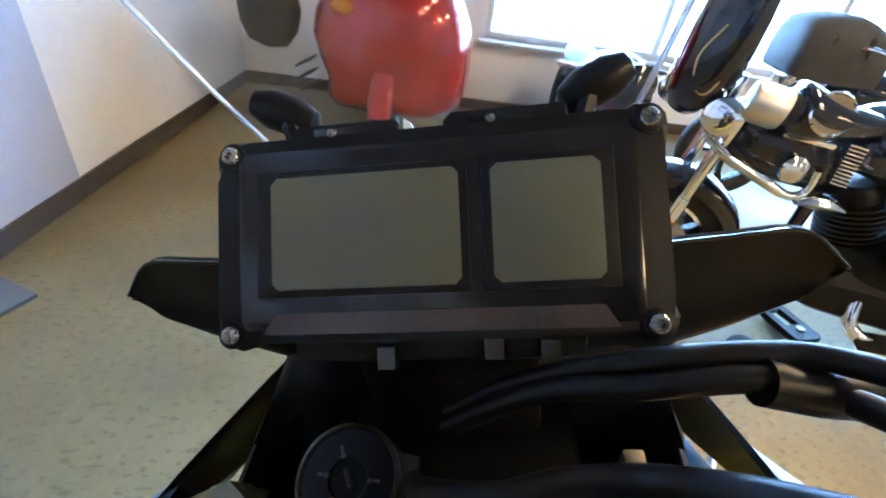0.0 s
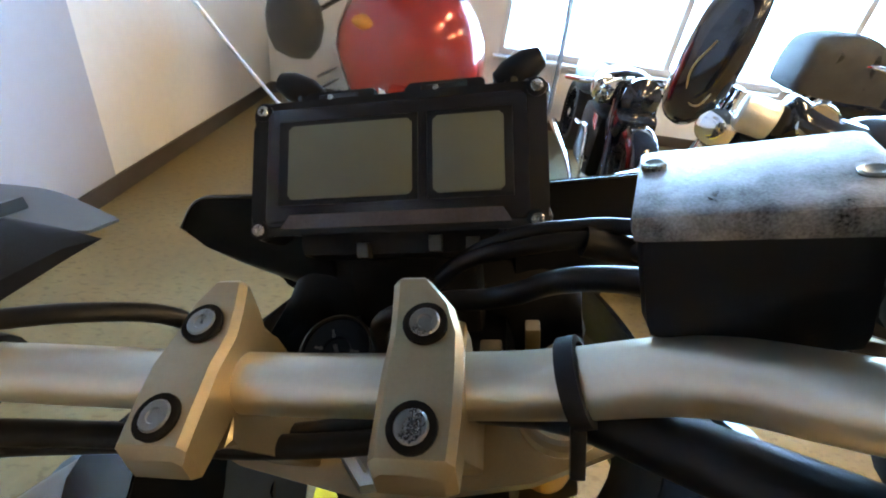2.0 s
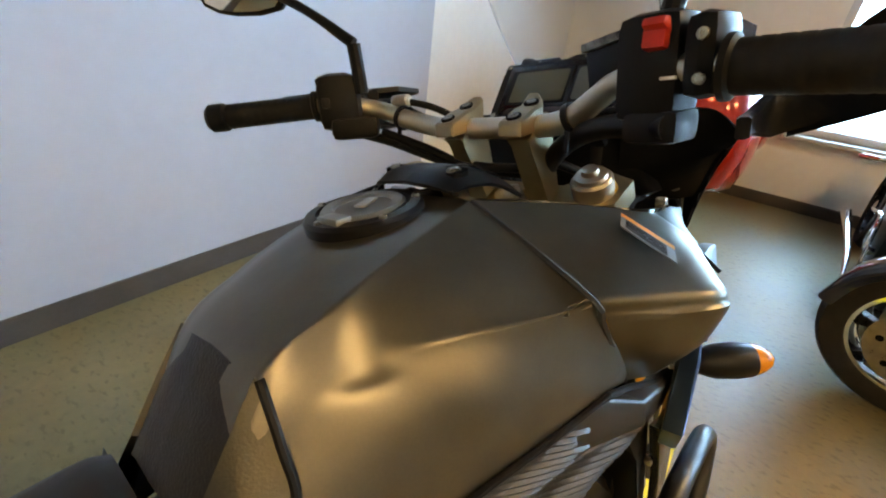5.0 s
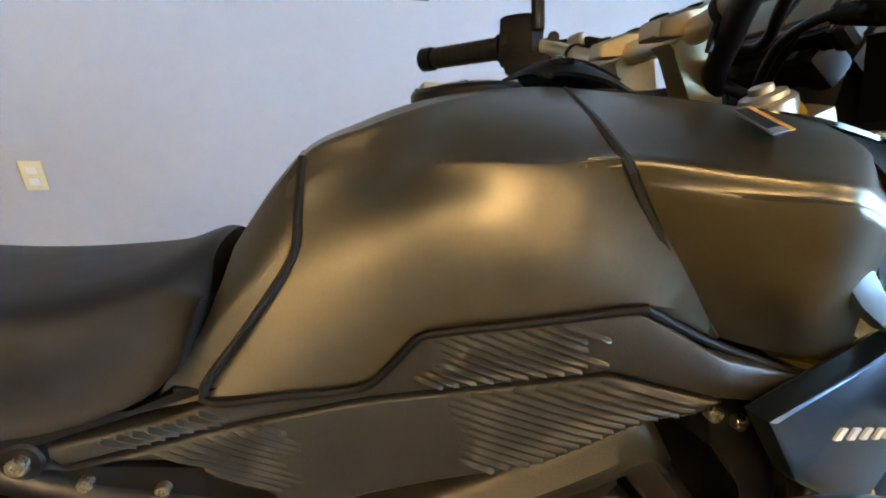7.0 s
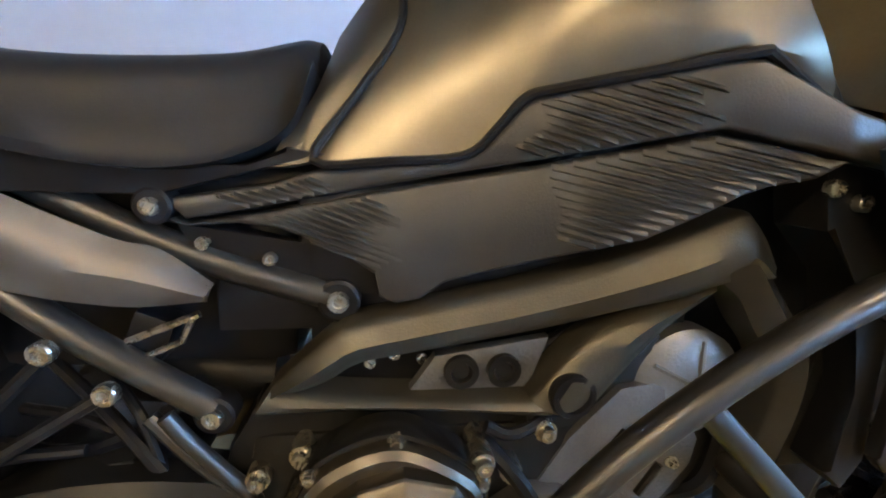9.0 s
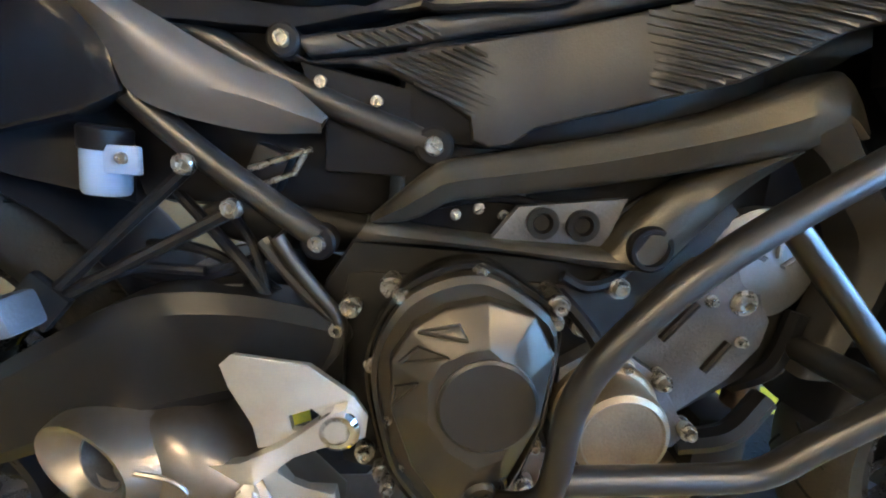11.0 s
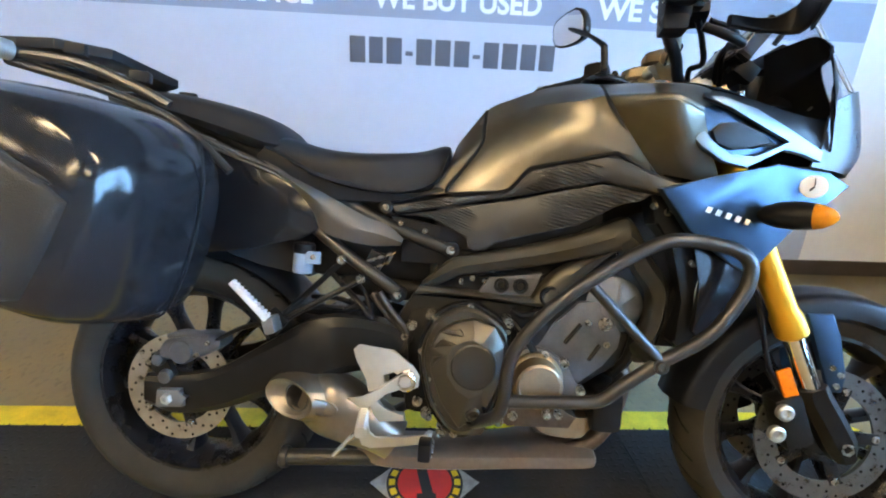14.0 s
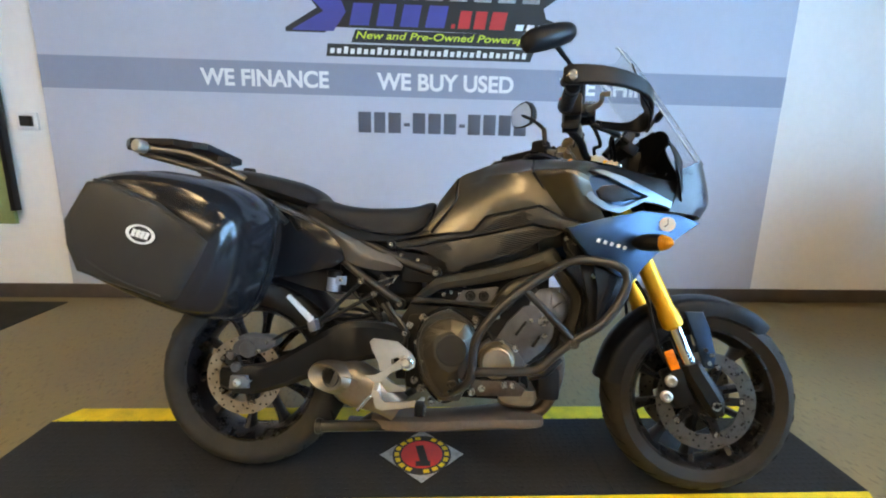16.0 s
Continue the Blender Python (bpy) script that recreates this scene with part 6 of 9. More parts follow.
tube(bm, [(-1.035, -0.40, 0.752), (-0.96, -0.492, 0.70), (-0.85, -0.498, 0.632), (-0.74, -0.492, 0.592)], 0.0025, 6, 4)
tube(bm, [(-1.00, -0.40, 0.875), (-0.92, -0.478, 0.862), (-0.80, -0.490, 0.822), (-0.66, -0.475, 0.745)], 0.003, 6, 4)
part("seam", bm, INK, pan)
bm = B()
lathe(bm, [(0.036, 0), (0.036, 0.003), (0.029, 0.003), (0.029, 0.0)], (0, 0, 0), (0, 0, 1), 36, closed=True)
bmesh.ops.scale(bm, vec=(1, 0.62, 1), verts=bm.verts[:])
EM = Matrix.Translation((-0.792, -0.4965, 0.735)) @ Matrix.Rotation(radians(90), 4, "X") @ Matrix.Rotation(radians(-14), 4, "Z")
bmesh.ops.transform(bm, matrix=EM, verts=bm.verts[:])
em = part("emblem", bm, PEG, pan, "oval silver emblem ring")
bm = B()
for i in range(4):
    box(bm, (-0.0165 + i * 0.011, 0, 0.002), (0.0085, 0.018, 0.003), Matrix.Rotation(-0.15, 4, "Z"), 0.001)
bmesh.ops.transform(bm, matrix=EM, verts=bm.verts[:])
part("emblem_bars", bm, PEG, em)
bm = B()
tube(bm, [(-0.565, -0.300, 0.84), (-0.556, -0.300, 0.765), (-0.572, -0.300, 0.66), (-0.61, -0.300, 0.555), (-0.65, -0.300, 0.520), (-0.74, -0.300, 0.530), (-0.96, -0.300, 0.612)], 0.0022, 6, 4)
part("seal", bm, DULLBLK, pan)

# front fork
fork = new("front_fork")
fork.parent = bike
fork["label"] = "upside-down fork with gold tubes"
TOP, MID, LOW, AXL = Vector((0.372, 0, 1.02)), Vector((0.606, 0, 0.525)), Vector((0.662, 0, 0.395)), Vector((0.722, 0, 0.300))
for s in (-1, 1):
    y = V(0, s * 0.107, 0)
    dn = (MID - TOP).normalized()
    bm = B()
    L_ = (MID - TOP).length
    lathe(bm, [(0.024, 0.0), (0.027, 0.01), (0.027, L_ - 0.17), (0.0265, L_ - 0.06), (0.031, L_ - 0.045), (0.031, L_ - 0.006), (0.026, L_)], TOP + y, dn, 24)
    part("outer_tube", bm, GOLD, fork, "gold anodised outer fork tube")
    bm = B()
    lathe(bm, [(0.0205, 0), (0.0205, (LOW - MID).length + 0.02)], MID + y, (LOW - MID), 20)
    part("inner_tube", bm, CHROME, fork, "polished inner fork tube")
    bm = B()
    rings = []
    for p, w, h in ((LOW + V(-0.01, 0, 0.025), 0.026, 0.026), (LOW, 0.030, 0.030), (LOW + V(0.03, 0, -0.045), 0.030, 0.032), (AXL, 0.030, 0.028), (AXL + V(0.012, 0, -0.03), 0.018, 0.016)):
        rings.append([p + y + V(w * u, 0.024 * v, w * 0.4 * u) for u, v in ((1, 0.5), (0.5, 1), (-0.5, 1), (-1, 0.5), (-1, -0.5), (-0.5, -1), (0.5, -1), (1, -0.5))])
    loft(bm, rings, 3, 1)
    fl = part("fork_foot", bm, ENGBLK, fork, "black cast fork foot")
    bm = B()
    lathe(bm, [(0.014, -0.01), (0.014, 0.004), (0.009, 0.004), (0.008, -0.002), (0, -0.002)], AXL + V(0, s * 0.130, 0), (0, s, 0), 6)
    part("axle_bolt", bm, BOLT, fl)
    bm = B()
    box(bm, (0.602, s * 0.116, 0.418), (0.030, 0.008, 0.082), Matrix.Rotation(radians(-22), 4, "Y"), 0.004)
    part("reflector", bm, ORANGE, fork, "orange side reflector")
    bm = B()
    box(bm, (0.618, s * 0.100, 0.345), (0.060, 0.055, 0.115), Matrix.Rotation(radians(-20), 4, "Y"), 0.014)
    fcl = part("brake_caliper", bm, ENGBLK, fork, "black radial front brake caliper")
    for dx, dz in ((-0.010, 0.030), (-0.022, -0.016)):
        bm = B()
        lathe(bm, [(0.017, -0.006), (0.017, 0.004), (0.013, 0.007), (0.008, 0.007), (0.006, 0.002), (0, 0.002)], (0.600 + dx, s * 0.131, 0.338 + dz), (0, s, 0), 20)
        part("piston_cap", bm, ALU, fcl, "bare alloy piston cap")
    bm = B()
    tube(bm, [(0.60, s * 0.105, 0.40), (0.565, s * 0.11, 0.45), (0.545, s * 0.11, 0.52), (0.53, s * 0.10, 0.60), (0.50, s * 0.085, 0.66)], 0.0055, 8)
    part("brake_hose", bm, PLASTIC, fork)
    bm = B()
    plate(bm, [(0.652, 0.570), (0.708, 0.572), (0.728, 0.52), (0.748, 0.44), (0.742, 0.40), (0.712, 0.40), (0.690, 0.47), (0.668, 0.53)], -0.078, 0.014, 0.004)
    if s > 0:
        bmesh.ops.scale(bm, vec=(1, -1, 1), verts=bm.verts[:])
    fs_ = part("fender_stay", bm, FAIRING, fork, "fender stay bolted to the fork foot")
    for x, z in ((0.735, 0.440), (0.728, 0.415), (0.716, 0.455)):
        bm = B()
        bolt(bm, (x, s * 0.078, z), (0, s, 0), 0.007, 0.005)
        part("stay_bolt", bm, BOLT, fs_)
bm = B()
rows = []
for a in (172, 150, 128, 105, 82, 62, 48):
    r = 0.318
    c, s_ = math.cos(radians(a)), math.sin(radians(a))
    w = 0.074 if a > 60 else 0.05
    rows.append([(0.722 + (r - 0.055) * c, -w, 0.30 + (r - 0.055) * s_), (0.722 + (r - 0.012) * c, -w * 0.92, 0.30 + (r - 0.012) * s_), (0.722 + r * c, -w * 0.45, 0.30 + r * s_), (0.722 + (r + 0.006) * c, 0, 0.30 + (r + 0.006) * s_),
                 (0.722 + r * c, w * 0.45, 0.30 + r * s_), (0.722 + (r - 0.012) * c, w * 0.92, 0.30 + (r - 0.012) * s_), (0.722 + (r - 0.055) * c, w, 0.30 + (r - 0.055) * s_)])
skin(bm, rows, 0.003, 4, 3, (0.722, 0, 0.30))
part("front_fender", bm, PLASTIC, fork, "black front mudguard", 45)
for z, w, nm in ((0.985, 0.165, "top_clamp"), (0.745, 0.15, "lower_clamp")):
    bm = B()
    c = TOP + (MID - TOP) * ((1.02 - z) / 0.495)
    framed(bm, [(-0.045, -0.09), (-0.025, -0.14), (0.025, -0.145), (0.04, -0.11), (0.006, -0.06), (0.004, 0.06), (0.04, 0.11), (0.025, 0.145), (-0.025, 0.14), (-0.045, 0.09), (-0.06, 0.0)], [(-0.030, -0.02), (-0.012, -0.02), (-0.012, 0.02), (-0.030, 0.02)], 0.0, 0.03, 0.005)
    bmesh.ops.transform(bm, matrix=Matrix.Translation(c) @ Matrix.Rotation(radians(-25), 4, "Y") @ Matrix.Rotation(radians(90), 4, "X"), verts=bm.verts[:])
    part(nm, bm, CLAMP, fork, "bronze-grey fork clamp")
for s in (-1, 1):
    bm = B()
    lathe(bm, [(0.026, -0.03), (0.026, 0.004), (0.0235, 0.007), (0.0205, 0.007), (0.0195, 0.012), (0.011, 0.014), (0.010, 0.020), (0.006, 0.021), (0, 0.021)], TOP + V(-0.008, s * 0.107, 0.004), TOP - MID, 28)
    fcap = part("fork_cap", bm, BAR, fork, "silver fork cap with adjuster")
    bm = B()
    box(bm, (0.402, s * 0.114, 1.002), (0.038, 0.020, 0.030), Matrix.Rotation(radians(-25), 4, "Y"), 0.003)
    part("clamp_ear", bm, CLAMP, fcap)
for y, w, z, h in ((-0.064, 0.016, 0.994, 0.030), (-0.094, 0.0105, 1.008, 0.042)):
    bm = B()
    box(bm, (0.432, y, z), (0.010, w, h), Matrix.Rotation(radians(-12), 4, "Y"), 0.002)
    part("clamp_lug", bm, CLAMP, fork, "bare alloy clamp lug")
bm = B()
lathe(bm, [(0.022, -0.03), (0.022, 0.004), (0.019, 0.010), (0.012, 0.012), (0.011, 0.008), (0, 0.008)], (0.343, 0, 1.000), TOP - MID, 6)
part("stem_nut", bm, ALU, fork, "hexagonal steering stem nut")
LOCK = Vector((0.432, 0.059, 0.997))
UPF = (TOP - MID).normalized()
bm = B()
lathe(bm, [(0.030, -0.07), (0.030, 0.0), (0.0285, 0.003), (0.027, 0.001), (0.012, 0.001), (0.011, -0.001), (0.0, -0.001)], LOCK, UPF, 36)
ig = part("ignition_lock", bm, PLASTIC, fork, "black round ignition lock")
bm = B()
lathe(bm, [(0.0275, 0.0012), (0.0285, 0.0042), (0.0305, 0.0034), (0.031, -0.004)], LOCK, UPF, 36, cap=False)
part("lock_ring", bm, SATBLK, ig)
for k in range(5):
    bm = B()
    a = radians(20 + 62 * k)
    lathe(bm, [(0.0016, 0.0), (0.0016, 0.0008)], LOCK + Matrix.Rotation(radians(-25), 4, "Y") @ V(0.013 * math.cos(a), 0.013 * math.sin(a), 0.0012), UPF, 8)
    box(bm, LOCK + Matrix.Rotation(radians(-25), 4, "Y") @ V(0.017 * math.cos(a), 0.017 * math.sin(a), 0.0014), (0.004, 0.0016, 0.0008), Matrix.Rotation(radians(-25), 4, "Y") @ Matrix.Rotation(a, 4, "Z"))
    part("lock_mark", bm, LABELGRY, ig)
bm = B()
box(bm, LOCK + V(0, 0, 0.0006), (0.013, 0.003, 0.003), Matrix.Rotation(0.5, 4, "Z"), 0.0006)
part("key_slot", bm, ENGGREY, ig)
bm = B()
plate(bm, [(-0.028, -0.034), (0.02, -0.040), (0.03, 0.0), (0.025, 0.028), (-0.02, 0.026)], 0.0, 0.010, 0.003)
bmesh.ops.transform(bm, matrix=Matrix.Translation(LOCK + V(-0.006, -0.012, -0.016)) @ Matrix.Rotation(radians(-25), 4, "Y") @ Matrix.Rotation(radians(90), 4, "X"), verts=bm.verts[:])
part("lock_bracket", bm, SATBLK, ig, "dark lock bracket")

# handlebar and controls
hb = new("handlebar")
hb.parent = bike
hb["label"] = "brushed metal handlebar with black controls"
bm = B()
tube(bm, [(0.219, -0.40, 1.139), (0.232, -0.29, 1.143), (0.252, -0.215, 1.145), (0.274, -0.168, 1.137), (0.294, -0.140, 1.124), (0.308, -0.105, 1.104), (0.312, -0.07, 1.097), (0.312, 0, 1.095), (0.312, 0.07, 1.096), (0.308, 0.115, 1.102), (0.300, 0.150, 1.112), (0.282, 0.192, 1.128), (0.235, 0.235, 1.137), (0.125, 0.345, 1.132)], [0.011, 0.011, 0.011, 0.0118, 0.0126, 0.0135, 0.0135, 0.0135, 0.0135, 0.0135, 0.0128, 0.0118, 0.011, 0.011], 16, 5)
part("bar", bm, BAR, hb, "brushed pale metal tapered bar")
for s in (-1, 1):
    bm = B()
    # upper half: wide and flat round the bolts, narrowing to its front edge
    rings = []
    for x, zt, zb, yi, yo in ((-0.044, 0.005, -0.006, 0.036, 0.060), (-0.041, 0.010, -0.008, 0.034, 0.064), (-0.024, 0.016, -0.006, 0.034, 0.065), (-0.008, 0.0215, -0.004, 0.034, 0.065), (0.010, 0.0245, -0.002, 0.034, 0.064), (0.022, 0.031, 0.004, 0.034, 0.060), (0.031, 0.0375, 0.010, 0.034, 0.051), (0.034, 0.0365, 0.018, 0.035, 0.050)):
        c = 0.003
        rings.append([(x, s * (yi + c), zt), (x, s * yi, zt - c), (x, s * yi, zb), (x, s * yo, zb), (x, s * yo, zt - c), (x, s * (yo - c), zt)])
    bridge(bm, rings)
    bmesh.ops.transform(bm, matrix=Matrix.Translation((0.308, 0, 1.096)) @ Matrix.Diagonal((0.87, 1, 1, 1)), verts=bm.verts[:])
    hc = part("bar_clamp", bm, CLAMP, hb, "bronze-grey handlebar clamp", 25)
    bm = B()
    plate(bm, [(-0.026, 0.0), (-0.020, -0.012), (-0.013, -0.10), (0.018, -0.10), (0.030, -0.012), (0.030, 0.006), (0.012, 0.004), (-0.012, -0.002)], 0.0, 0.028, 0.003)
    bmesh.ops.transform(bm, matrix=Matrix.Translation((0.310, s * 0.049 - 0.014, 1.094)) @ Matrix.Rotation(radians(-22), 4, "Y"), verts=bm.verts[:])
    part("riser", bm, CLAMP, hc)
    for p, zz in ((0.281, 1.1105), (0.319, 1.1235)):
        # raised black disc; the dark of a counterbore is put into its colour
        bm = B()
        lathe(bm, [(0.0090, -0.006), (0.0090, 0.0010), (0.0086, 0.0013), (0.0, 0.0013)], (p, s * 0.049, zz), (-0.35, 0, 0.93), 22)
        cbs = part("counterbore_shade", bm, HOLE, hc)
        bm = B()
        lathe(bm, [(0.0062, -0.006), (0.0062, 0.0016), (0.0056, 0.0022), (0.0031, 0.0022), (0.0027, 0.0014), (0, 0.0014)], (p, s * 0.049, zz), (-0.35, 0, 0.93), 18)
        part("clamp_bolt", bm, DARKBOLT, hc)
    # grips
    a, b_ = ((0.234, -0.260, 1.142), (0.220, -0.395, 1.137)) if s < 0 else ((0.224, 0.246, 1.137), (0.132, 0.338, 1.132))
    a, b_ = Vector(a), Vector(b_)
    bm = B()
    ln = (b_ - a).length
    GR = 0.0195 if s < 0 else 0.0172
    prof = [(0.014, 0), (GR + 0.004, 0.001), (GR + 0.004, 0.006), (GR - 0.0004, 0.008)]
    k = int(ln / 0.012)
    for i in range(k):
        h = 0.010 + (ln - 0.016) * i / k
        prof += [(GR, h), (GR, h + 0.007), (GR - 0.0006, h + 0.0085)]
    prof += [(GR + 0.0003, ln - 0.004), (0.0150, ln)]
    lathe(bm, prof, a, b_ - a, 20)
    part("grip", bm, GRIP, hb, "ribbed black rubber grip", 50)
    bm = B()
    d = (b_ - a).normalized()
    lathe(bm, [(0.013, 0.0), (0.0195, 0.002), (0.0195, 0.022), (0.015, 0.027), (0.0, 0.028)], b_ + d * 0.001, d, 20)
    part("bar_end", bm, PLASTIC, hb, "black bar end weight")
# right controls
bm = B()
rot = Matrix.Rotation(radians(-8), 4, "Z")
box(bm, (0.262, -0.206, 1.146), (0.052, 0.055, 0.086), rot, 0.014)
box(bm, (0.258, -0.212, 1.100), (0.046, 0.048, 0.028), rot, 0.008)
sw = part("right_switchgear", bm, PLASTIC, hb, "black right switchgear")
bm = B()
box(bm, (0.240, -0.212, 1.170), (0.022, 0.019, 0.024), rot @ Matrix.Rotation(0.2, 4, "Y"), 0.004)
part("engine_switch", bm, RED, sw, "red engine stop switch")
bm = B()
box(bm, (0.232, -0.212, 1.176), (0.016, 0.018, 0.007), rot @ Matrix.Rotation(0.5, 4, "Y"), 0.002)
part("engine_switch_rocker", bm, RED, sw)
bm = B()
box(bm, (0.2355, -0.222, 1.138), (0.004, 0.012, 0.0025), rot)
part("switch_mark", bm, WHITEPL, sw)
bm = B()
box(bm, (0.254, -0.247, 1.152), (0.054, 0.026, 0.062), rot, 0.012)
th_ = part("throttle_housing", bm, PLASTIC, hb, "black throttle housing")
for z in (1.136, 1.166):
    bm = B()
    bolt(bm, (0.2255, -0.246, z), (-1, 0, 0.1), 0.0045, 0.003)
    part("screw", bm, BOLT, th_)
bm = B()
box(bm, (0.288, -0.205, 1.150), (0.045, 0.026, 0.034), None, 0.006)
part("master_cylinder", bm, PLASTIC, hb, "black front brake master cylinder")
bm = B()
rr = Matrix.Rotation(radians(-16), 4, "Z") @ Matrix.Rotation(radians(-9), 4, "X")
box(bm, (0.319, -0.1560, 1.154), (0.048, 0.058, 0.044), rr, 0.008)
rs_ = part("brake_reservoir", bm, PLASTIC, hb, "black square brake fluid reservoir")
bm = B()
box(bm, (0.318, -0.1535, 1.177), (0.053, 0.062, 0.009), rr, 0.003)
part("reservoir_lid", bm, material("worn_lid", (0.24, 0.24, 0.25), 0.40, 0.4, 90, 0.9, 0.08, 600, rough_vary=0.15), rs_, "worn speckled reservoir lid")
for dx, dy in ((0.016, 0.028), (-0.014, -0.026)):
    bm = B()
    lathe(bm, [(0.0038, -0.002), (0.0038, 0.0006), (0.0030, 0.0010), (0.0012, 0.0002), (0, 0.0002)], (0.318 + dx, -0.1530 + dy * 0.8, 1.1818 - 0.13 * dy), (0, 0.16, 1), 14)
    part("screw", bm, BOLT, rs_)
bm = B()
tube(bm, [(0.305, -0.222, 1.148), (0.322, -0.26, 1.146), (0.315, -0.32, 1.140), (0.300, -0.37, 1.132), (0.318, -0.382, 1.13)], [0.009, 0.0075, 0.006, 0.0055, 0.007], 10)
part("brake_lever", bm, ALU, hb, "silver brake lever")
# left controls
bm = B()
rot = Matrix.Rotation(radians(-42), 4, "Z")
box(bm, (0.244, 0.220, 1.140), (0.060, 0.060, 0.078), rot, 0.018)
box(bm, (0.262, 0.212, 1.104), (0.066, 0.085, 0.030), rot, 0.010)
sw = part("left_switchgear", bm, DULLBLK, hb, "black left switchgear")
bm = B()
box(bm, (0.222, 0.222, 1.168), (0.022, 0.018, 0.010), rot, 0.003)
part("switch_button", bm, GRIP, sw)
bm = B()
box(bm, (0.218, 0.216, 1.14), (0.012, 0.022, 0.014), rot, 0.003)
part("switch_button", bm, GRIP, sw)
bm = B()
tube(bm, [(0.285, 0.195, 1.146), (0.30, 0.24, 1.150), (0.275, 0.30, 1.152), (0.235, 0.345, 1.150), (0.245, 0.362, 1.15)], [0.009, 0.0075, 0.006, 0.0055, 0.007], 10)
part("clutch_lever", bm, PLASTIC, hb, "black clutch lever")
bm = B()
plate(bm, [(-0.06, -0.02), (0.07, -0.03), (0.085, -0.005), (0.05, 0.025), (-0.05, 0.02)], -0.004, 0.008, 0.002)
bmesh.ops.transform(bm, matrix=Matrix.Translation((0.335, 0.268, 1.150)) @ Matrix.Rotation(radians(-40), 4, "Z") @ Matrix.Rotation(radians(80), 4, "X"), verts=bm.verts[:])
part("left_wind_guard", bm, PLASTIC, hb, "black left wind guard")
bm = B()
loft(bm, [[(0.42, y, zt), (0.44, y - 0.012, (zt + zb) / 2), (0.42, y, zb), (0.37, y + 0.01, zb - 0.004), (0.34, y + 0.02, (zt + zb) / 2), (0.37, y + 0.01, zt)] for y, zt, zb in ((0.235, 1.106, 1.098), (0.265, 1.130, 1.095), (0.30, 1.146, 1.095), (0.36, 1.155, 1.10), (0.43, 1.160, 1.104))], 4, 1)
part("left_hand_guard", bm, DULLBLK, hb, "black left hand guard")
bm = B()
skin(bm, [[(0.497, 0.264, 1.091), (0.506, 0.300, 1.104), (0.512, 0.342, 1.118), (0.50, 0.41, 1.135)], [(0.470, 0.268, 1.094), (0.450, 0.305, 1.106), (0.440, 0.345, 1.118), (0.43, 0.41, 1.130)]], 0.003, 3, 3, (0.45, 0.3, 0.9))
part("deflector_plate", bm, LIGHTSIL, hb, "grey wind deflector plate")
bm = B()
lathe(bm, [(0.008, -0.012), (0.009, 0.0), (0.009, 0.012), (0.006, 0.016)], (0.304, 0.157, 1.136), (0.25, -1, 0.0), 12)
part("cable_adjuster", bm, ALU, hb, "silver cable adjuster")
# zip ties
for y, c in ((0.150, (0.300, 0.150, 1.112)), (-0.106, (0.308, -0.106, 1.1045))):
    bm = B()
    lathe(bm, [(0.0146, -0.004), (0.0172, -0.0035), (0.0172, 0.0035), (0.0146, 0.004)], c, (0.1, 1, 0.25 if y > 0 else -0.35), 18, closed=True)
    box(bm, (c[0] - 0.012, c[1], c[2] - 0.024), (0.004, 0.006, 0.026), Matrix.Rotation(0.2, 4, "Y"), 0.001)
    part("cable_tie", bm, PLASTIC, hb, "black cable tie")
for pts, r in (([(0.255, 0.225, 1.100), (0.283, 0.17, 1.082), (0.303, 0.12, 1.062), (0.320, 0.06, 1.042), (0.335, 0.0, 1.036), (0.36, -0.05, 1.03)], 0.007),
               ([(0.306, 0.150, 1.135), (0.326, 0.116, 1.124), (0.345, 0.09, 1.105), (0.352, 0.076, 1.075), (0.348, 0.062, 1.02)], 0.0048),
               ([(0.280, 0.175, 1.095), (0.300, 0.11, 1.070), (0.312, 0.05, 1.048), (0.325, -0.03, 1.044), (0.345, -0.06, 1.05), (0.39, -0.08, 1.03)], 0.0062),
               ([(0.240, -0.225, 1.100), (0.275, -0.16, 1.098), (0.315, -0.105, 1.082), (0.345, -0.06, 1.050), (0.40, -0.02, 1.00)], 0.0115),
               ([(0.340, -0.178, 1.128), (0.385, -0.172, 1.118), (0.412, -0.146, 1.112), (0.418, -0.121, 1.110), (0.420, -0.082, 1.104), (0.44, -0.04, 1.07), (0.46, 0.0, 1.02)], 0.0046),
               ([(0.330, -0.175, 1.118), (0.380, -0.172, 1.102), (0.408, -0.145, 1.100), (0.410, -0.122, 1.106), (0.412, -0.084, 1.100), (0.425, -0.046, 1.080), (0.45, 0.0, 1.02)], 0.0052),
               ([(0.330, -0.175, 1.118), (0.370, -0.180, 1.102), (0.408, -0.166, 1.094), (0.410, -0.142, 1.099), (0.410, -0.122, 1.105)], 0.0088),
               ([(0.322, -0.168, 1.132), (0.350, -0.128, 1.121), (0.366, -0.104, 1.109), (0.379, -0.086, 1.093), (0.384, -0.068, 1.085), (0.381, -0.048, 1.086), (0.377, -0.030, 1.085), (0.392, 0.0, 1.06), (0.43, 0.02, 1.00)], 0.0060)):
    bm = B()
    tube(bm, pts, r, 18)
    part("cable", bm, PLASTIC, hb, "black control cable")
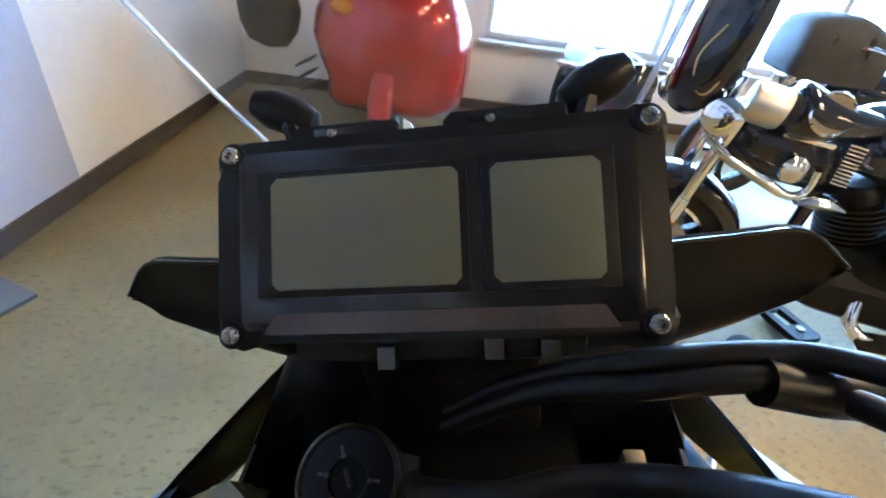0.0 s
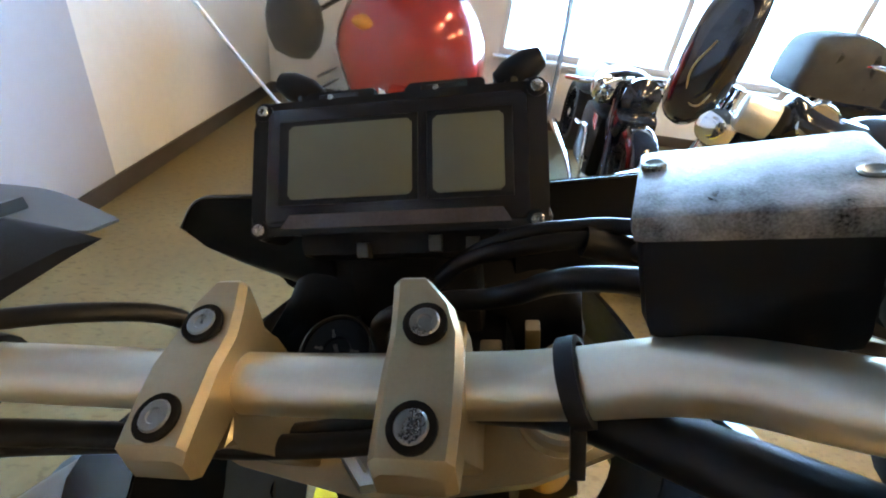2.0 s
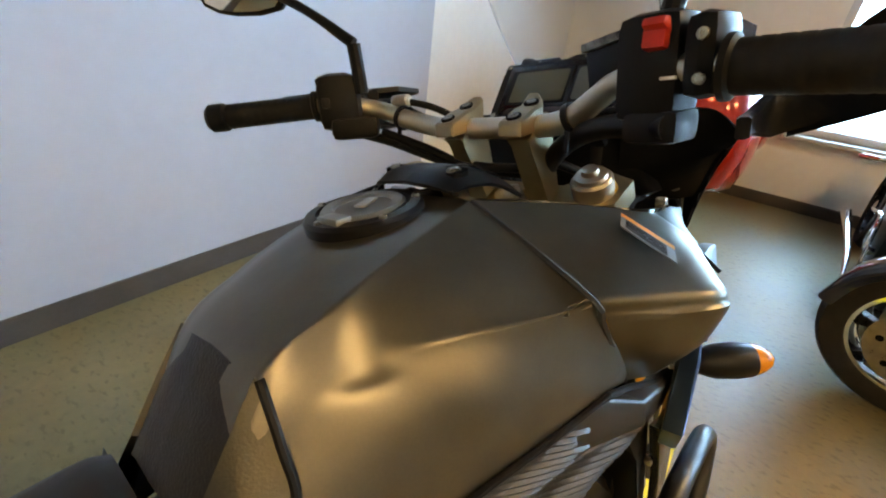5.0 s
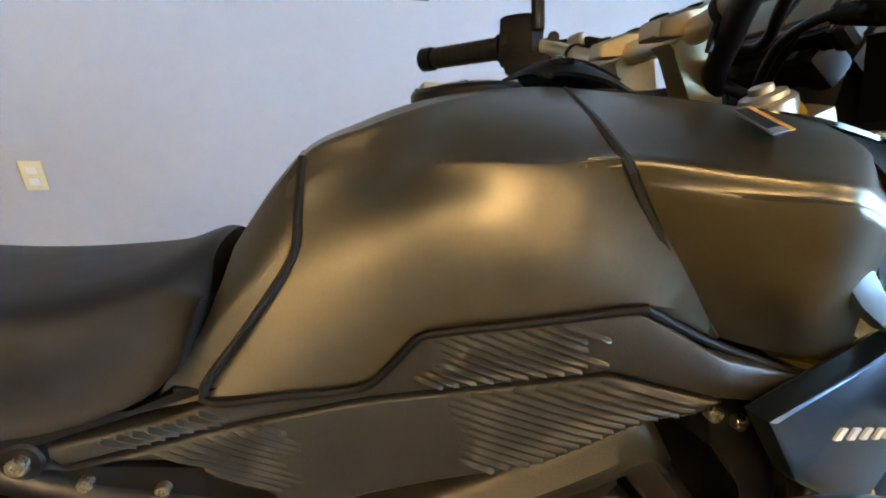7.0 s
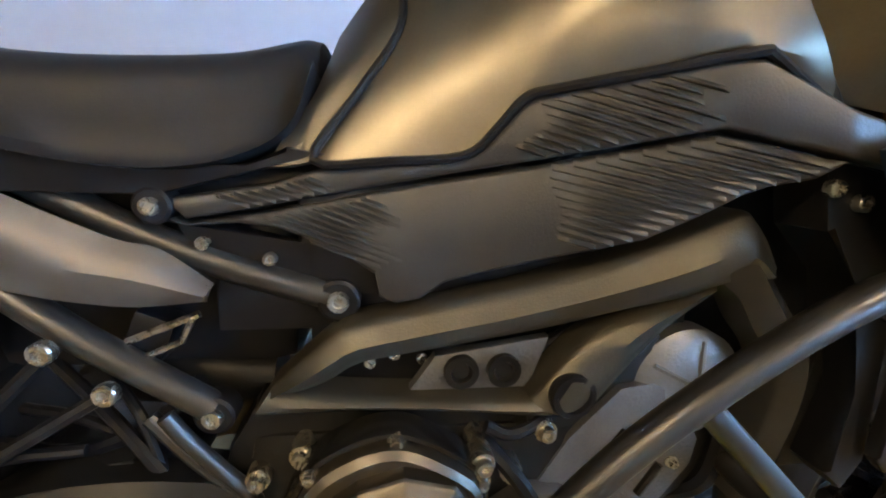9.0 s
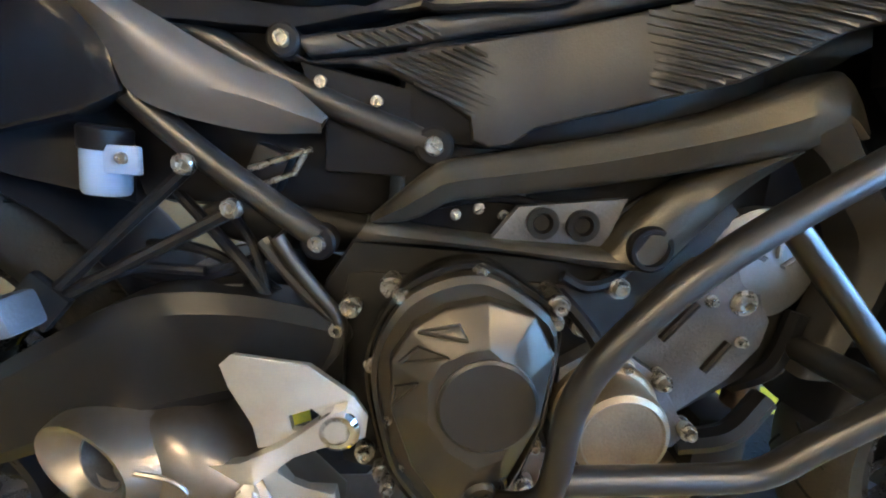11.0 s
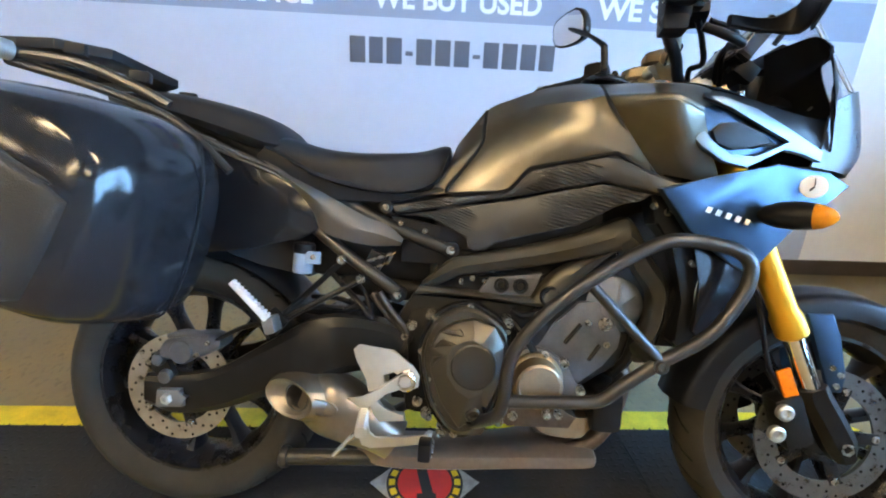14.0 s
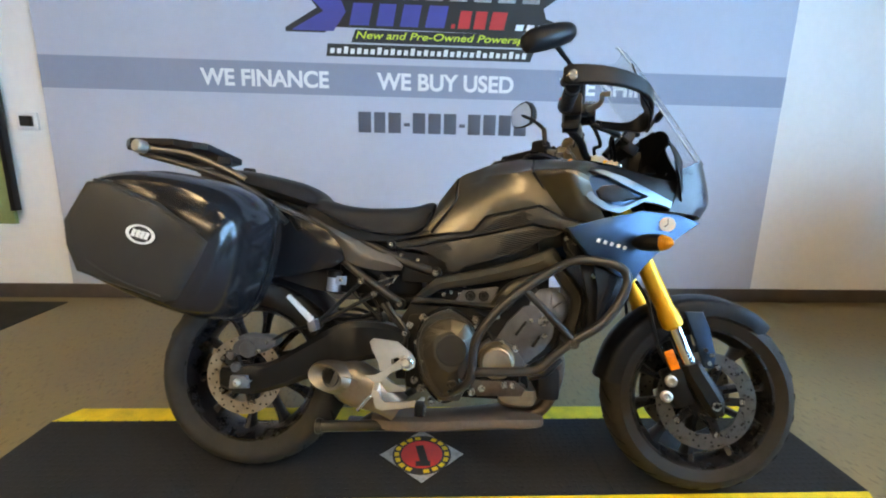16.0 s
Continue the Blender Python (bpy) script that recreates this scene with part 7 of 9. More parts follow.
# hand guard on the right
bm = B()
path = spline([(0.186, -0.450, 1.146), (0.215, -0.454, 1.147), (0.285, -0.450, 1.147), (0.355, -0.425, 1.144), (0.410, -0.385, 1.134), (0.440, -0.325, 1.116), (0.440, -0.270, 1.096), (0.395, -0.255, 1.088), (0.330, -0.262, 1.090)], 5)
rings = []
for i, p in enumerate(path):
    t = i / (len(path) - 1)
    h = float(np.interp(t, [0, 0.06, 0.2, 0.5, 0.62, 0.75, 0.85, 1.0], [0.016, 0.025, 0.023, 0.018, 0.026, 0.026, 0.012, 0.010]))
    d = (path[min(i + 1, len(path) - 1)] - path[max(i - 1, 0)]).normalized()
    sd = d.cross(V(0, 0, 1)).normalized()
    rings.append([p + sd * 0.006 * u + V(0, 0, h * v) for u, v in ((1, .8), (.5, 1), (-.5, 1), (-1, .8), (-1, -.8), (-.5, -1), (.5, -1), (1, -.8))])
bridge(bm, rings)
hg = part("hand_guard", bm, PLASTIC, hb, "black hand guard round the right grip")
bm = B()
tube(bm, [(0.200, -0.40, 1.150), (0.197, -0.455, 1.142)], 0.012, 12, 0)
part("guard_mount", bm, PLASTIC, hg)
bm = B()
lathe(bm, [(0.0115, -0.003), (0.0115, 0.004), (0.008, 0.006), (0.006, 0.006), (0.005, 0.003), (0, 0.003)], (0.205, -0.462, 1.142), (-0.1, -1, 0), 18)
part("guard_bolt", bm, BOLT, hg)
bm = B()
skin(bm, [[(0.385, -0.405, 1.120), (0.378, -0.400, 1.160), (0.368, -0.388, 1.205)], [(0.428, -0.355, 1.095), (0.420, -0.350, 1.140), (0.400, -0.345, 1.185)], [(0.452, -0.285, 1.070), (0.446, -0.285, 1.110), (0.430, -0.290, 1.140)]], 0.004, 4, 4, (0.2, -0.3, 1.1))
part("wind_guard", bm, PLASTIC, hg, "black wind guard plate")
# mirrors
for s, base, elbow, ctr, yaw in ((1, (0.252, 0.178, 1.150), (0.246, 0.176, 1.212), (0.182, 0.318, 1.312), 28), (-1, (0.292, -0.198, 1.165), (0.290, -0.212, 1.225), (0.172, -0.335, 1.296), -20)):
    bm = B()
    tube(bm, [base, elbow], 0.0095, 10, 0)
    tube(bm, [elbow, (Vector(elbow) * 0.6 + Vector(ctr) * 0.4) + V(0, 0, 0.006), ctr], [0.008, 0.006, 0.008], 10)
    mr_ = part("mirror", bm, PLASTIC, hb, "black rear-view mirror on a thin stem")
    M = Matrix.Translation(ctr) @ Matrix.Rotation(radians(yaw), 4, "Z") @ Matrix.Rotation(radians(-12), 4, "Y") @ (Matrix.Rotation(radians(-50), 4, "Z") @ Matrix.Rotation(radians(8), 4, "X") @ Matrix.Diagonal((1.0, 1.4, 1.1, 1)) if s < 0 else Matrix.Diagonal((1.2, 1.15, 1.3, 1)))
    outl = [(-0.060, 0.006), (-0.045, -0.016), (0.015, -0.030), (0.058, -0.030), (0.066, -0.004), (0.048, 0.020), (-0.02, 0.030), (-0.054, 0.024)] if s < 0 else [(-0.058, -0.012), (-0.040, -0.036), (0.02, -0.036), (0.062, -0.022), (0.066, 0.010), (0.045, 0.032), (-0.03, 0.036), (-0.056, 0.016)]
    bm = B()
    rings = [[(dx, s * u * sc, v * sc) for u, v in outl] for dx, sc in ((-0.004, 0.97), (0.0, 1.0), (0.016, 0.92), (0.030, 0.66), (0.036, 0.3))]
    loft(bm, rings, 3, 2)
    bmesh.ops.transform(bm, matrix=M, verts=bm.verts[:])
    part("mirror_shell", bm, PLASTIC, mr_)
    bm = B()
    loft(bm, [[(dx, s * u * 0.90, v * 0.88) for u, v in outl] for dx in (-0.0045, -0.006)], 1, 2)
    bmesh.ops.transform(bm, matrix=M, verts=bm.verts[:])
    part("mirror_glass", bm, MIRROR, mr_, "mirror glass")

# instrument panel
# in the panel's own axes: x to the right side, y up the panel, z towards the rider
DX, DU, DN = Vector((0, -1, 0)), Vector((0.6, 0, 0.8)), Vector((-0.8, 0, 0.6))
DM = Matrix(((DX.x, DU.x, DN.x, 0.4705), (DX.y, DU.y, DN.y, -0.003), (DX.z, DU.z, DN.z, 1.136), (0, 0, 0, 1)))


def panel_plate(pts, z0, z1, bev=0.0):
    bm = B()
    a, b_ = [bm.verts.new((x, y, z1)) for x, y in pts], [bm.verts.new((x, y, z0)) for x, y in pts]
    f = bm.faces.new(a)
    bm.faces.new(b_[::-1])
    for i in range(len(pts)):
        j = (i + 1) % len(pts)
        bm.faces.new((a[j], a[i], b_[i], b_[j]))
    if bev:
        bmesh.ops.bevel(bm, geom=list(f.edges), offset=bev, segments=2, affect="EDGES", profile=0.6)
    bmesh.ops.transform(bm, matrix=DM, verts=bm.verts[:])
    return bm


ds = new("instrument_panel")
ds.parent = bike
ds["label"] = "black instrument panel with two blank displays"
part("housing", panel_plate([(-0.104, -0.042), (-0.0985, -0.0505), (-0.0925, -0.0522), (-0.086, -0.0485), (-0.082, -0.0455), (0.082, -0.0455), (0.086, -0.0490), (0.0955, -0.0516), (0.1035, -0.048), (0.1055, -0.041), (0.1005, -0.031), (0.1005, 0.031), (0.1062, 0.040), (0.1055, 0.047), (0.099, 0.0515), (0.092, 0.0516), (0.084, 0.0462), (-0.088, 0.0455), (-0.094, 0.0495), (-0.1005, 0.0485), (-0.1045, 0.042), (-0.1040, 0.036), (-0.1007, 0.030), (-0.1007, -0.034)], -0.022, 0.003, 0.003), PLASTIC, ds)
part("bezel", panel_plate([(-0.088, -0.0425), (0.088, -0.0425), (0.0915, -0.038), (0.0915, 0.038), (0.087, 0.0425), (-0.087, 0.0425), (-0.0915, 0.038), (-0.0915, -0.038)], 0.003, 0.0058, 0.002), GLOSSBLK, ds, "gloss black bezel")
for x0, x1, xe in ((-0.0742, 0.0145, -0.0815), (0.0287, 0.0757, 0.0815)):
    a, b_ = min(x0 - 0.004, xe), max(x1 + 0.004, xe)
    part("display_rim", panel_plate([(a, -0.0275), (b_, -0.0275), (b_, 0.0322), (a, 0.0322)], 0.0058, 0.0064, 0.0005), PLASTIC, ds)
    part("display", panel_plate([(x0, -0.0208), (x0 + 0.003, -0.0238), (x1 - 0.003, -0.0238), (x1, -0.0208), (x1, 0.0257), (x1 - 0.003, 0.0287), (x0 + 0.003, 0.0287), (x0, 0.0257)], 0.0064, 0.0070, 0.0003), LCD, ds, "blank grey-green display")
part("lamp_strip", panel_plate([(-0.0798, -0.0443), (0.0804, -0.0443), (0.0742, -0.0343), (-0.0726, -0.0343)], 0.0055, 0.0070, 0.0008), material("lamp_strip", (0.055, 0.045, 0.045), 0.25, 0, 30, 0.3), ds, "dark row of warning lamps")
for x, y in ((-0.0955, 0.0420), (0.0975, 0.0440), (0.0955, -0.0435), (-0.0965, -0.0440)):
    bm = B()
    lathe(bm, [(0.0066, -0.002), (0.0066, 0.001), (0.0055, 0.0015)], DM @ V(x, y, 0.003), DN, 18)
    ear = part("screw_boss", bm, PLASTIC, ds)
    bm = B()
    lathe(bm, [(0.0042, -0.002), (0.0042, 0.002), (0.0034, 0.0028), (0.0020, 0.0028), (0.0016, 0.001), (0.0, 0.001)], DM @ V(x, y, 0.004), DN, 14)
    part("panel_screw", bm, BOLT, ear)
for x0, x1, y1 in ((-0.066, -0.0125, 0.0548), (0.008, 0.064, 0.0555)):
    bm = panel_plate([(x0, 0.044), (x1, 0.044), (x1, y1 - 0.002), (x1 - 0.002, y1), (x0 + 0.004, y1), (x0, y1 - 0.004)], -0.010, 0.002, 0.0015)
    tb = part("top_tab", bm, PLASTIC, ds)
    part("tab_slot", panel_plate([(x0 + 0.012, y1 - 0.0075), (x1 - 0.012, y1 - 0.0075), (x1 - 0.012, y1 - 0.0025), (x0 + 0.012, y1 - 0.0025)], 0.0015, 0.0024), GLOSSBLK, tb)
    bm = B()
    bolt(bm, DM @ V((x0 + x1) / 2 - 0.006, y1 - 0.005, 0.002), DN, 0.0022, 0.0012)
    part("tab_screw", bm, BOLT, tb)
bm = panel_plate([(-0.0110, 0.0455), (-0.0040, 0.0455), (-0.0075, 0.053), (-0.0110, 0.0555)], -0.01, 0.0, 0.001)
part("clip", bm, WHITEPL, ds)
bm = B()
box(bm, (0.478, 0.0, 1.078), (0.05, 0.15, 0.04), Matrix.Rotation(radians(35), 4, "Y"), 0.01)
part("panel_backing", bm, DULLBLK, ds)
bm = B()
box(bm, (0.505, 0.0, 1.02), (0.06, 0.11, 0.11), None, 0.01)
part("bracket_arm", bm, DULLBLK, ds)
bm = B()
box(bm, (0.545, 0.0, 1.10), (0.04, 0.14, 0.07), Matrix.Rotation(radians(35), 4, "Y"), 0.012)
part("panel_bracket", bm, DULLBLK, ds)
for x, y in ((0.022, -0.054), (0.048, -0.056), (-0.030, -0.058)):
    part("connector", panel_plate([(x, y - 0.006), (x + 0.009, y - 0.006), (x + 0.009, y + 0.005), (x, y + 0.005)], -0.02, -0.010, 0.001), SATBLK, ds)

# front fairing
ya = lambda x, z: float(np.interp(x, [0.24, 0.40, 0.54, 0.67, 0.72], [-0.266, -0.243, -0.206, -0.125, -0.09])) + 0.12 * max(0, 0.83 - z)
for s in (-1, 1):
    flip = (lambda bm: bmesh.ops.scale(bm, vec=(1, -1, 1), verts=bm.verts[:])) if s > 0 else (lambda bm: None)
    bm = B()
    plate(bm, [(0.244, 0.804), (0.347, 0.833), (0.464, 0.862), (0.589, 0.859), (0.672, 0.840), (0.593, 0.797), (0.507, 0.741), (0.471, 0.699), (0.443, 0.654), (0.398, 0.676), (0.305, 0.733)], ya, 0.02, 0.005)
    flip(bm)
    sf = part("side_fairing", bm, FAIRING, bike, "satin grey side fairing with blue daylight in its colour")
    if s < 0:
        for i in range(5):
            bm = B()
            x0 = 0.330 + i * 0.019
            plate(bm, [(x0, 0.768 - i * 0.0045), (x0 + 0.009, 0.766 - i * 0.0045), (x0 + 0.013, 0.776 - i * 0.0045), (x0 + 0.004, 0.778 - i * 0.0045)], lambda x, z: ya(x, z) - 0.0015, 0.002, 0)
            part("bar", bm, WHITEPL, sf)
        bm = B()
        lathe(bm, [(0.021, 0.0), (0.021, 0.003), (0.018, 0.004), (0.0, 0.004)], (0.538, ya(0.538, 0.826) - 0.001, 0.826), (-0.37, -0.93, 0), 30)
        em = part("emblem", bm, WHITEPL, sf, "round white emblem")
        bm = B()
        for a in (90, 210, 330):
            box(bm, V(0.538, ya(0.538, 0.826) - 0.0052, 0.826) + Matrix.Rotation(radians(21.5), 4, "Z") @ V(0.008 * math.cos(radians(a)), 0, 0.008 * math.sin(radians(a))), (0.014, 0.001, 0.003), Matrix.Rotation(radians(21.5), 4, "Z") @ Matrix.Rotation(-radians(a), 4, "Y"))
        part("emblem_arms", bm, INK, em)
    bm = B()
    plate(bm, [(0.318, 0.742), (0.365, 0.720), (0.405, 0.705), (0.436, 0.690), (0.434, 0.610), (0.395, 0.555), (0.356, 0.528), (0.340, 0.545), (0.348, 0.64)], lambda x, z: -0.222 + 0.10 * max(0, x - 0.34), 0.012, 0.004)
    flip(bm)
    part("lower_fairing", bm, GLOSSBLK, bike, "gloss black lower fairing beside the radiator")
    ring_o = [(0.242, 0.959), (0.281, 0.968), (0.343, 0.971), (0.406, 0.953), (0.473, 0.924), (0.553, 0.892), (0.548, 0.872), (0.508, 0.881), (0.466, 0.886), (0.393, 0.849), (0.346, 0.857), (0.307, 0.879), (0.271, 0.918)]
    ring_i = [(0.270, 0.953), (0.312, 0.958), (0.351, 0.953), (0.423, 0.920), (0.474, 0.901), (0.408, 0.870), (0.361, 0.871), (0.326, 0.891), (0.294, 0.923)]
    bm = B()
    framed(bm, ring_o, ring_i, lambda x, z: ya(x, 0.9) - 0.004 + 0.22 * max(0, z - 0.93) + 0.35 * max(0, 0.30 - x), 0.012, 0.003)
    flip(bm)
    part("intake_trim", bm, TRIM, bike, "silver intake trim ring with blue daylight in its colour")
    bm = B()
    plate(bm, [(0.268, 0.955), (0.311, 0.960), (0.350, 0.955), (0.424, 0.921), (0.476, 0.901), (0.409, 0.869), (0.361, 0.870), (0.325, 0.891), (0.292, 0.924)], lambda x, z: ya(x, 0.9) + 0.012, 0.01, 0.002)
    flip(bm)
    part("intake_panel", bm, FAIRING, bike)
    bm = B()
    plate(bm, [(0.327, 0.910), (0.344, 0.926), (0.383, 0.931), (0.423, 0.913), (0.465, 0.893), (0.408, 0.889), (0.368, 0.879), (0.337, 0.888)], lambda x, z: ya(x, 0.9) + 0.004, 0.012, 0.006)
    flip(bm)
    part("air_intake", bm, PLASTIC, bike, "black air intake opening")
    # upper fairing between the trim and the screen
    bm = B()
    rows = [[(0.300, s * 0.266, 0.962), (0.314, s * 0.228, 0.986), (0.326, s * 0.186, 1.002)], [(0.40, s * 0.232, 0.940), (0.405, s * 0.208, 0.968), (0.414, s * 0.180, 0.990)], [(0.50, s * 0.192, 0.905), (0.505, s * 0.182, 0.94), (0.515, s * 0.172, 0.965)],
            [(0.575, s * 0.160, 0.888), (0.60, s * 0.150, 0.930), (0.605, s * 0.142, 0.96)]]
    skin(bm, rows, 0.004, 4, 3, (0.4, 0, 0.9))
    part("upper_fairing", bm, PLASTIC, bike, "black upper fairing beside the screen")
    # nose and screen side frame
    bm = B()
    rows = [[(0.555, s * 0.172, 0.868), (0.640, s * 0.132, 0.865), (0.690, s * 0.085, 0.862), (0.715, s * 0.0, 0.860)], [(0.575, s * 0.165, 0.900), (0.662, s * 0.126, 0.905), (0.715, s * 0.082, 0.910), (0.742, s * 0.0, 0.910)],
            [(0.590, s * 0.155, 0.950), (0.660, s * 0.128, 0.968), (0.705, s * 0.085, 0.980), (0.735, s * 0.0, 0.985)], [(0.598, s * 0.150, 0.995), (0.648, s * 0.132, 1.020), (0.690, s * 0.09, 1.035), (0.722, s * 0.0, 1.045)]]
    skin(bm, rows, 0.004, 4, 4, (0.5, 0, 0.9))
    part("nose_cowl", bm, SMOKE, bike, "smoked dark nose cowl below the screen")
    bm = B()
    skin(bm, [[(0.500, s * 0.085, 1.101), (0.512, s * 0.160, 1.099), (0.520, s * 0.200, 1.094), (0.523, s * 0.231, 1.066)], [(0.508, s * 0.085, 1.050), (0.520, s * 0.155, 1.050), (0.526, s * 0.196, 1.052), (0.527, s * 0.225, 1.052)],
              [(0.518, s * 0.085, 0.990), (0.522, s * 0.140, 1.008), (0.526, s * 0.180, 1.021), (0.528, s * 0.206, 1.034)], [(0.55, s * 0.120, 0.965), (0.574, s * 0.150, 0.962), (0.580, s * 0.165, 0.965), (0.582, s * 0.172, 0.966)]], 0.005, 4, 4, (0.7, 0, 1.0))
    iw = part("inner_fairing_wing", bm, WINGBLK, bike, "black inner fairing wing beside the panel")
    bm = B()
    skin(bm, [[(0.524, s * 0.231, 1.064), (0.565, s * 0.195, 1.045), (0.60, s * 0.158, 1.02)], [(0.545, s * 0.215, 1.035), (0.575, s * 0.190, 1.00), (0.60, s * 0.158, 0.98)], [(0.583, s * 0.173, 0.966), (0.592, s * 0.168, 0.92), (0.60, s * 0.158, 0.90)]], 0.004, 4, 4, (0.5, 0, 1.0))
    part("outer_fairing_wing", bm, WINGBLK, bike)
    bm = B()
    tube(bm, [(0.4995, s * 0.085, 1.1015), (0.5115, s * 0.160, 1.0995), (0.5195, s * 0.200, 1.0945), (0.5225, s * 0.231, 1.0665)], 0.0012, 6, 4)
    part("wing_lip", bm, GLOSSBLK, iw, "thin shiny top edge")
    bm = B()
    skin(bm, [[(0.520, s * 0.02, 1.075), (0.525, s * 0.10, 1.05), (0.530, s * 0.142, 0.985)], [(0.500, s * 0.02, 0.97), (0.495, s * 0.10, 0.96), (0.472, s * 0.135, 0.988)], [(0.46, s * 0.02, 0.86), (0.455, s * 0.10, 0.87), (0.415, s * 0.130, 0.99)]], 0.004, 4, 4, (0.5, 0, 0.8))
    part("inner_liner", bm, DULLBLK, bike, "black inner fairing liner below the panel", 50)
    bm = B()
    lathe(bm, [(0.011, 0), (0.011, 0.003), (0.009, 0.004), (0, 0.004)], (0.560, s * 0.150, 0.988), (-0.9, -0.1 * s, 0.3), 20)
    part("wing_rivet", bm, ENGGREY, iw)
    bm = B()
    tube(bm, [(0.525, s * 0.075, 1.13), (0.540, s * 0.080, 1.155), (0.550, s * 0.086, 1.172)], 0.006, 8)
    lathe(bm, [(0.0, -0.022), (0.008, -0.019), (0.012, -0.008), (0.012, 0.008), (0.008, 0.019), (0.0, 0.022)], (0.556, s * 0.090, 1.174), (0.12, s * 1, 0.45), 14)
    part("screen_bracket", bm, PLASTIC, bike, "black screen adjuster bracket")
    # turn signal
    bm = B()
    tube(bm, [(0.452, s * 0.195, 0.765), (0.452, s * 0.245, 0.769)], [0.013, 0.010], 10, 0)
    ts = part("turn_signal", bm, PLASTIC, bike, "black turn signal with an amber tip")
    bm = B()
    lathe(bm, [(0.006, -0.02), (0.016, -0.010), (0.0235, 0.012), (0.0250, 0.040), (0.0225, 0.062), (0.016, 0.076)], (0.450, s * 0.236, 0.770), (0.66, s * 0.75, -0.02), 24)
    part("signal_shell", bm, PLASTIC, ts)
    bm = B()
    lathe(bm, [(0.0225, 0.062), (0.0195, 0.074), (0.013, 0.086), (0.005, 0.093), (0.0, 0.094)], (0.450, s * 0.236, 0.770), (0.66, s * 0.75, -0.02), 24)
    part("signal_lens", bm, AMBER, ts, "amber signal lens")
bm = B()
rows = []
for x, z, w, d in ((0.728, 1.035, 0.098, 0.06), (0.668, 1.122, 0.114, 0.070), (0.602, 1.216, 0.124, 0.075), (0.538, 1.306, 0.126, 0.07), (0.484, 1.378, 0.112, 0.060), (0.462, 1.402, 0.070, 0.035)):
    rows.append([(x - d, -w, z), (x - d * 0.45, -w * 0.75, z + 0.0), (x - d * 0.08, -w * 0.35, z), (x, 0, z), (x - d * 0.08, w * 0.35, z), (x - d * 0.45, w * 0.75, z), (x - d, w, z)])
skin(bm, rows, 0.003, 5, 4, (0.4, 0, 1.1))
ws = part("windscreen", bm, GLASS, bike, "clear windscreen with a scratched edge")
ws.visible_shadow = False
for s in (-1, 1):
    bm = B()
    tube(bm, [(r_[0][0], s * r_[0][1], r_[0][2]) for r_ in rows], 0.0018, 6, 4)
    part("screen_edge", bm, material("polished_screen_edge", (0.80, 0.86, 0.92), 0.15, 0.0, 40, 0.1, trans=0.3), ws, "bright polished edge")
bm = B()
skin(bm, [[(0.69, -0.10, 0.955), (0.735, 0, 0.965), (0.69, 0.10, 0.955)], [(0.70, -0.095, 0.90), (0.745, 0, 0.90), (0.70, 0.095, 0.90)]], 0.003, 4, 6, (0.5, 0, 0.93))
part("headlight", bm, LENS, bike, "clear headlight lens")
bm = B()
box(bm, (0.60, 0, 0.93), (0.16, 0.22, 0.12), None, 0.03)
box(bm, (0.46, 0, 0.90), (0.16, 0.16, 0.16), None, 0.03)
part("headlight_body", bm, PLASTIC, bike)
# the last box is dark filler added to close the gap below the seat
for nm, c, d in (("airbox", (0.14, 0, 0.88), (0.20, 0.16, 0.12)), ("intake_duct", (0.02, 0, 0.72), (0.36, 0.24, 0.12)), ("battery_box", (-0.30, 0, 0.66), (0.28, 0.16, 0.16)), ("seat_gap_filler", (-0.19, 0, 0.760), (0.30, 0.20, 0.07))):
    bm = B()
    box(bm, c, d, None, 0.03)
    part(nm, bm, PLASTIC, bike)

# ---- the other motorcycles and loose things ----
def show_wheel(parent, x, r, w, rim, mat_rim, spokes=7):
    wh = new("wheel")
    wh.parent = parent
    bm = B()
    h = w / 2
    lathe(bm, [(rim, -h * 0.8), (rim + 0.02, -h), (r - 0.03, -h * 0.95), (r - 0.008, -h * 0.5), (r, 0), (r - 0.008, h * 0.5), (r - 0.03, h * 0.95), (rim + 0.02, h), (rim, h * 0.8)], (x, 0, r), (0, 1, 0), 48, closed=True)
    part("tyre", bm, RUBBER, wh, "black tyre", 50)
    bm = B()
    lathe(bm, [(rim + 0.006, -h * 0.82), (rim - 0.012, -h * 0.84), (rim - 0.02, -h * 0.4), (rim - 0.02, h * 0.4), (rim - 0.012, h * 0.84), (rim + 0.006, h * 0.82)], (x, 0, r), (0, 1, 0), 48, closed=True)
    part("rim", bm, mat_rim, wh, "polished rim")
    bm = B()
    lathe(bm, [(0.01, -0.08), (0.04, -0.07), (0.045, 0.07), (0.01, 0.08)], (x, 0, r), (0, 1, 0), 24)
    part("hub", bm, CHROME, wh)
    for k in range(spokes):
        a = 2 * math.pi * k / spokes
        bm = B()
        d, t = Vector((math.cos(a), 0, math.sin(a))), Vector((-math.sin(a), 0, math.cos(a)))
        rings = []
        for rr, wd in ((0.04, 0.02), (0.12, 0.012), (rim - 0.015, 0.026)):
            c = Vector((x, 0, r)) + d * rr
            rings.append([c + t * wd + V(0, 0.02, 0), c - t * wd + V(0, 0.02, 0), c - t * wd - V(0, 0.02, 0), c + t * wd - V(0, 0.02, 0)])
        loft(bm, rings, 2, 1)
        part("spoke", bm, RIM, wh)
    return wh


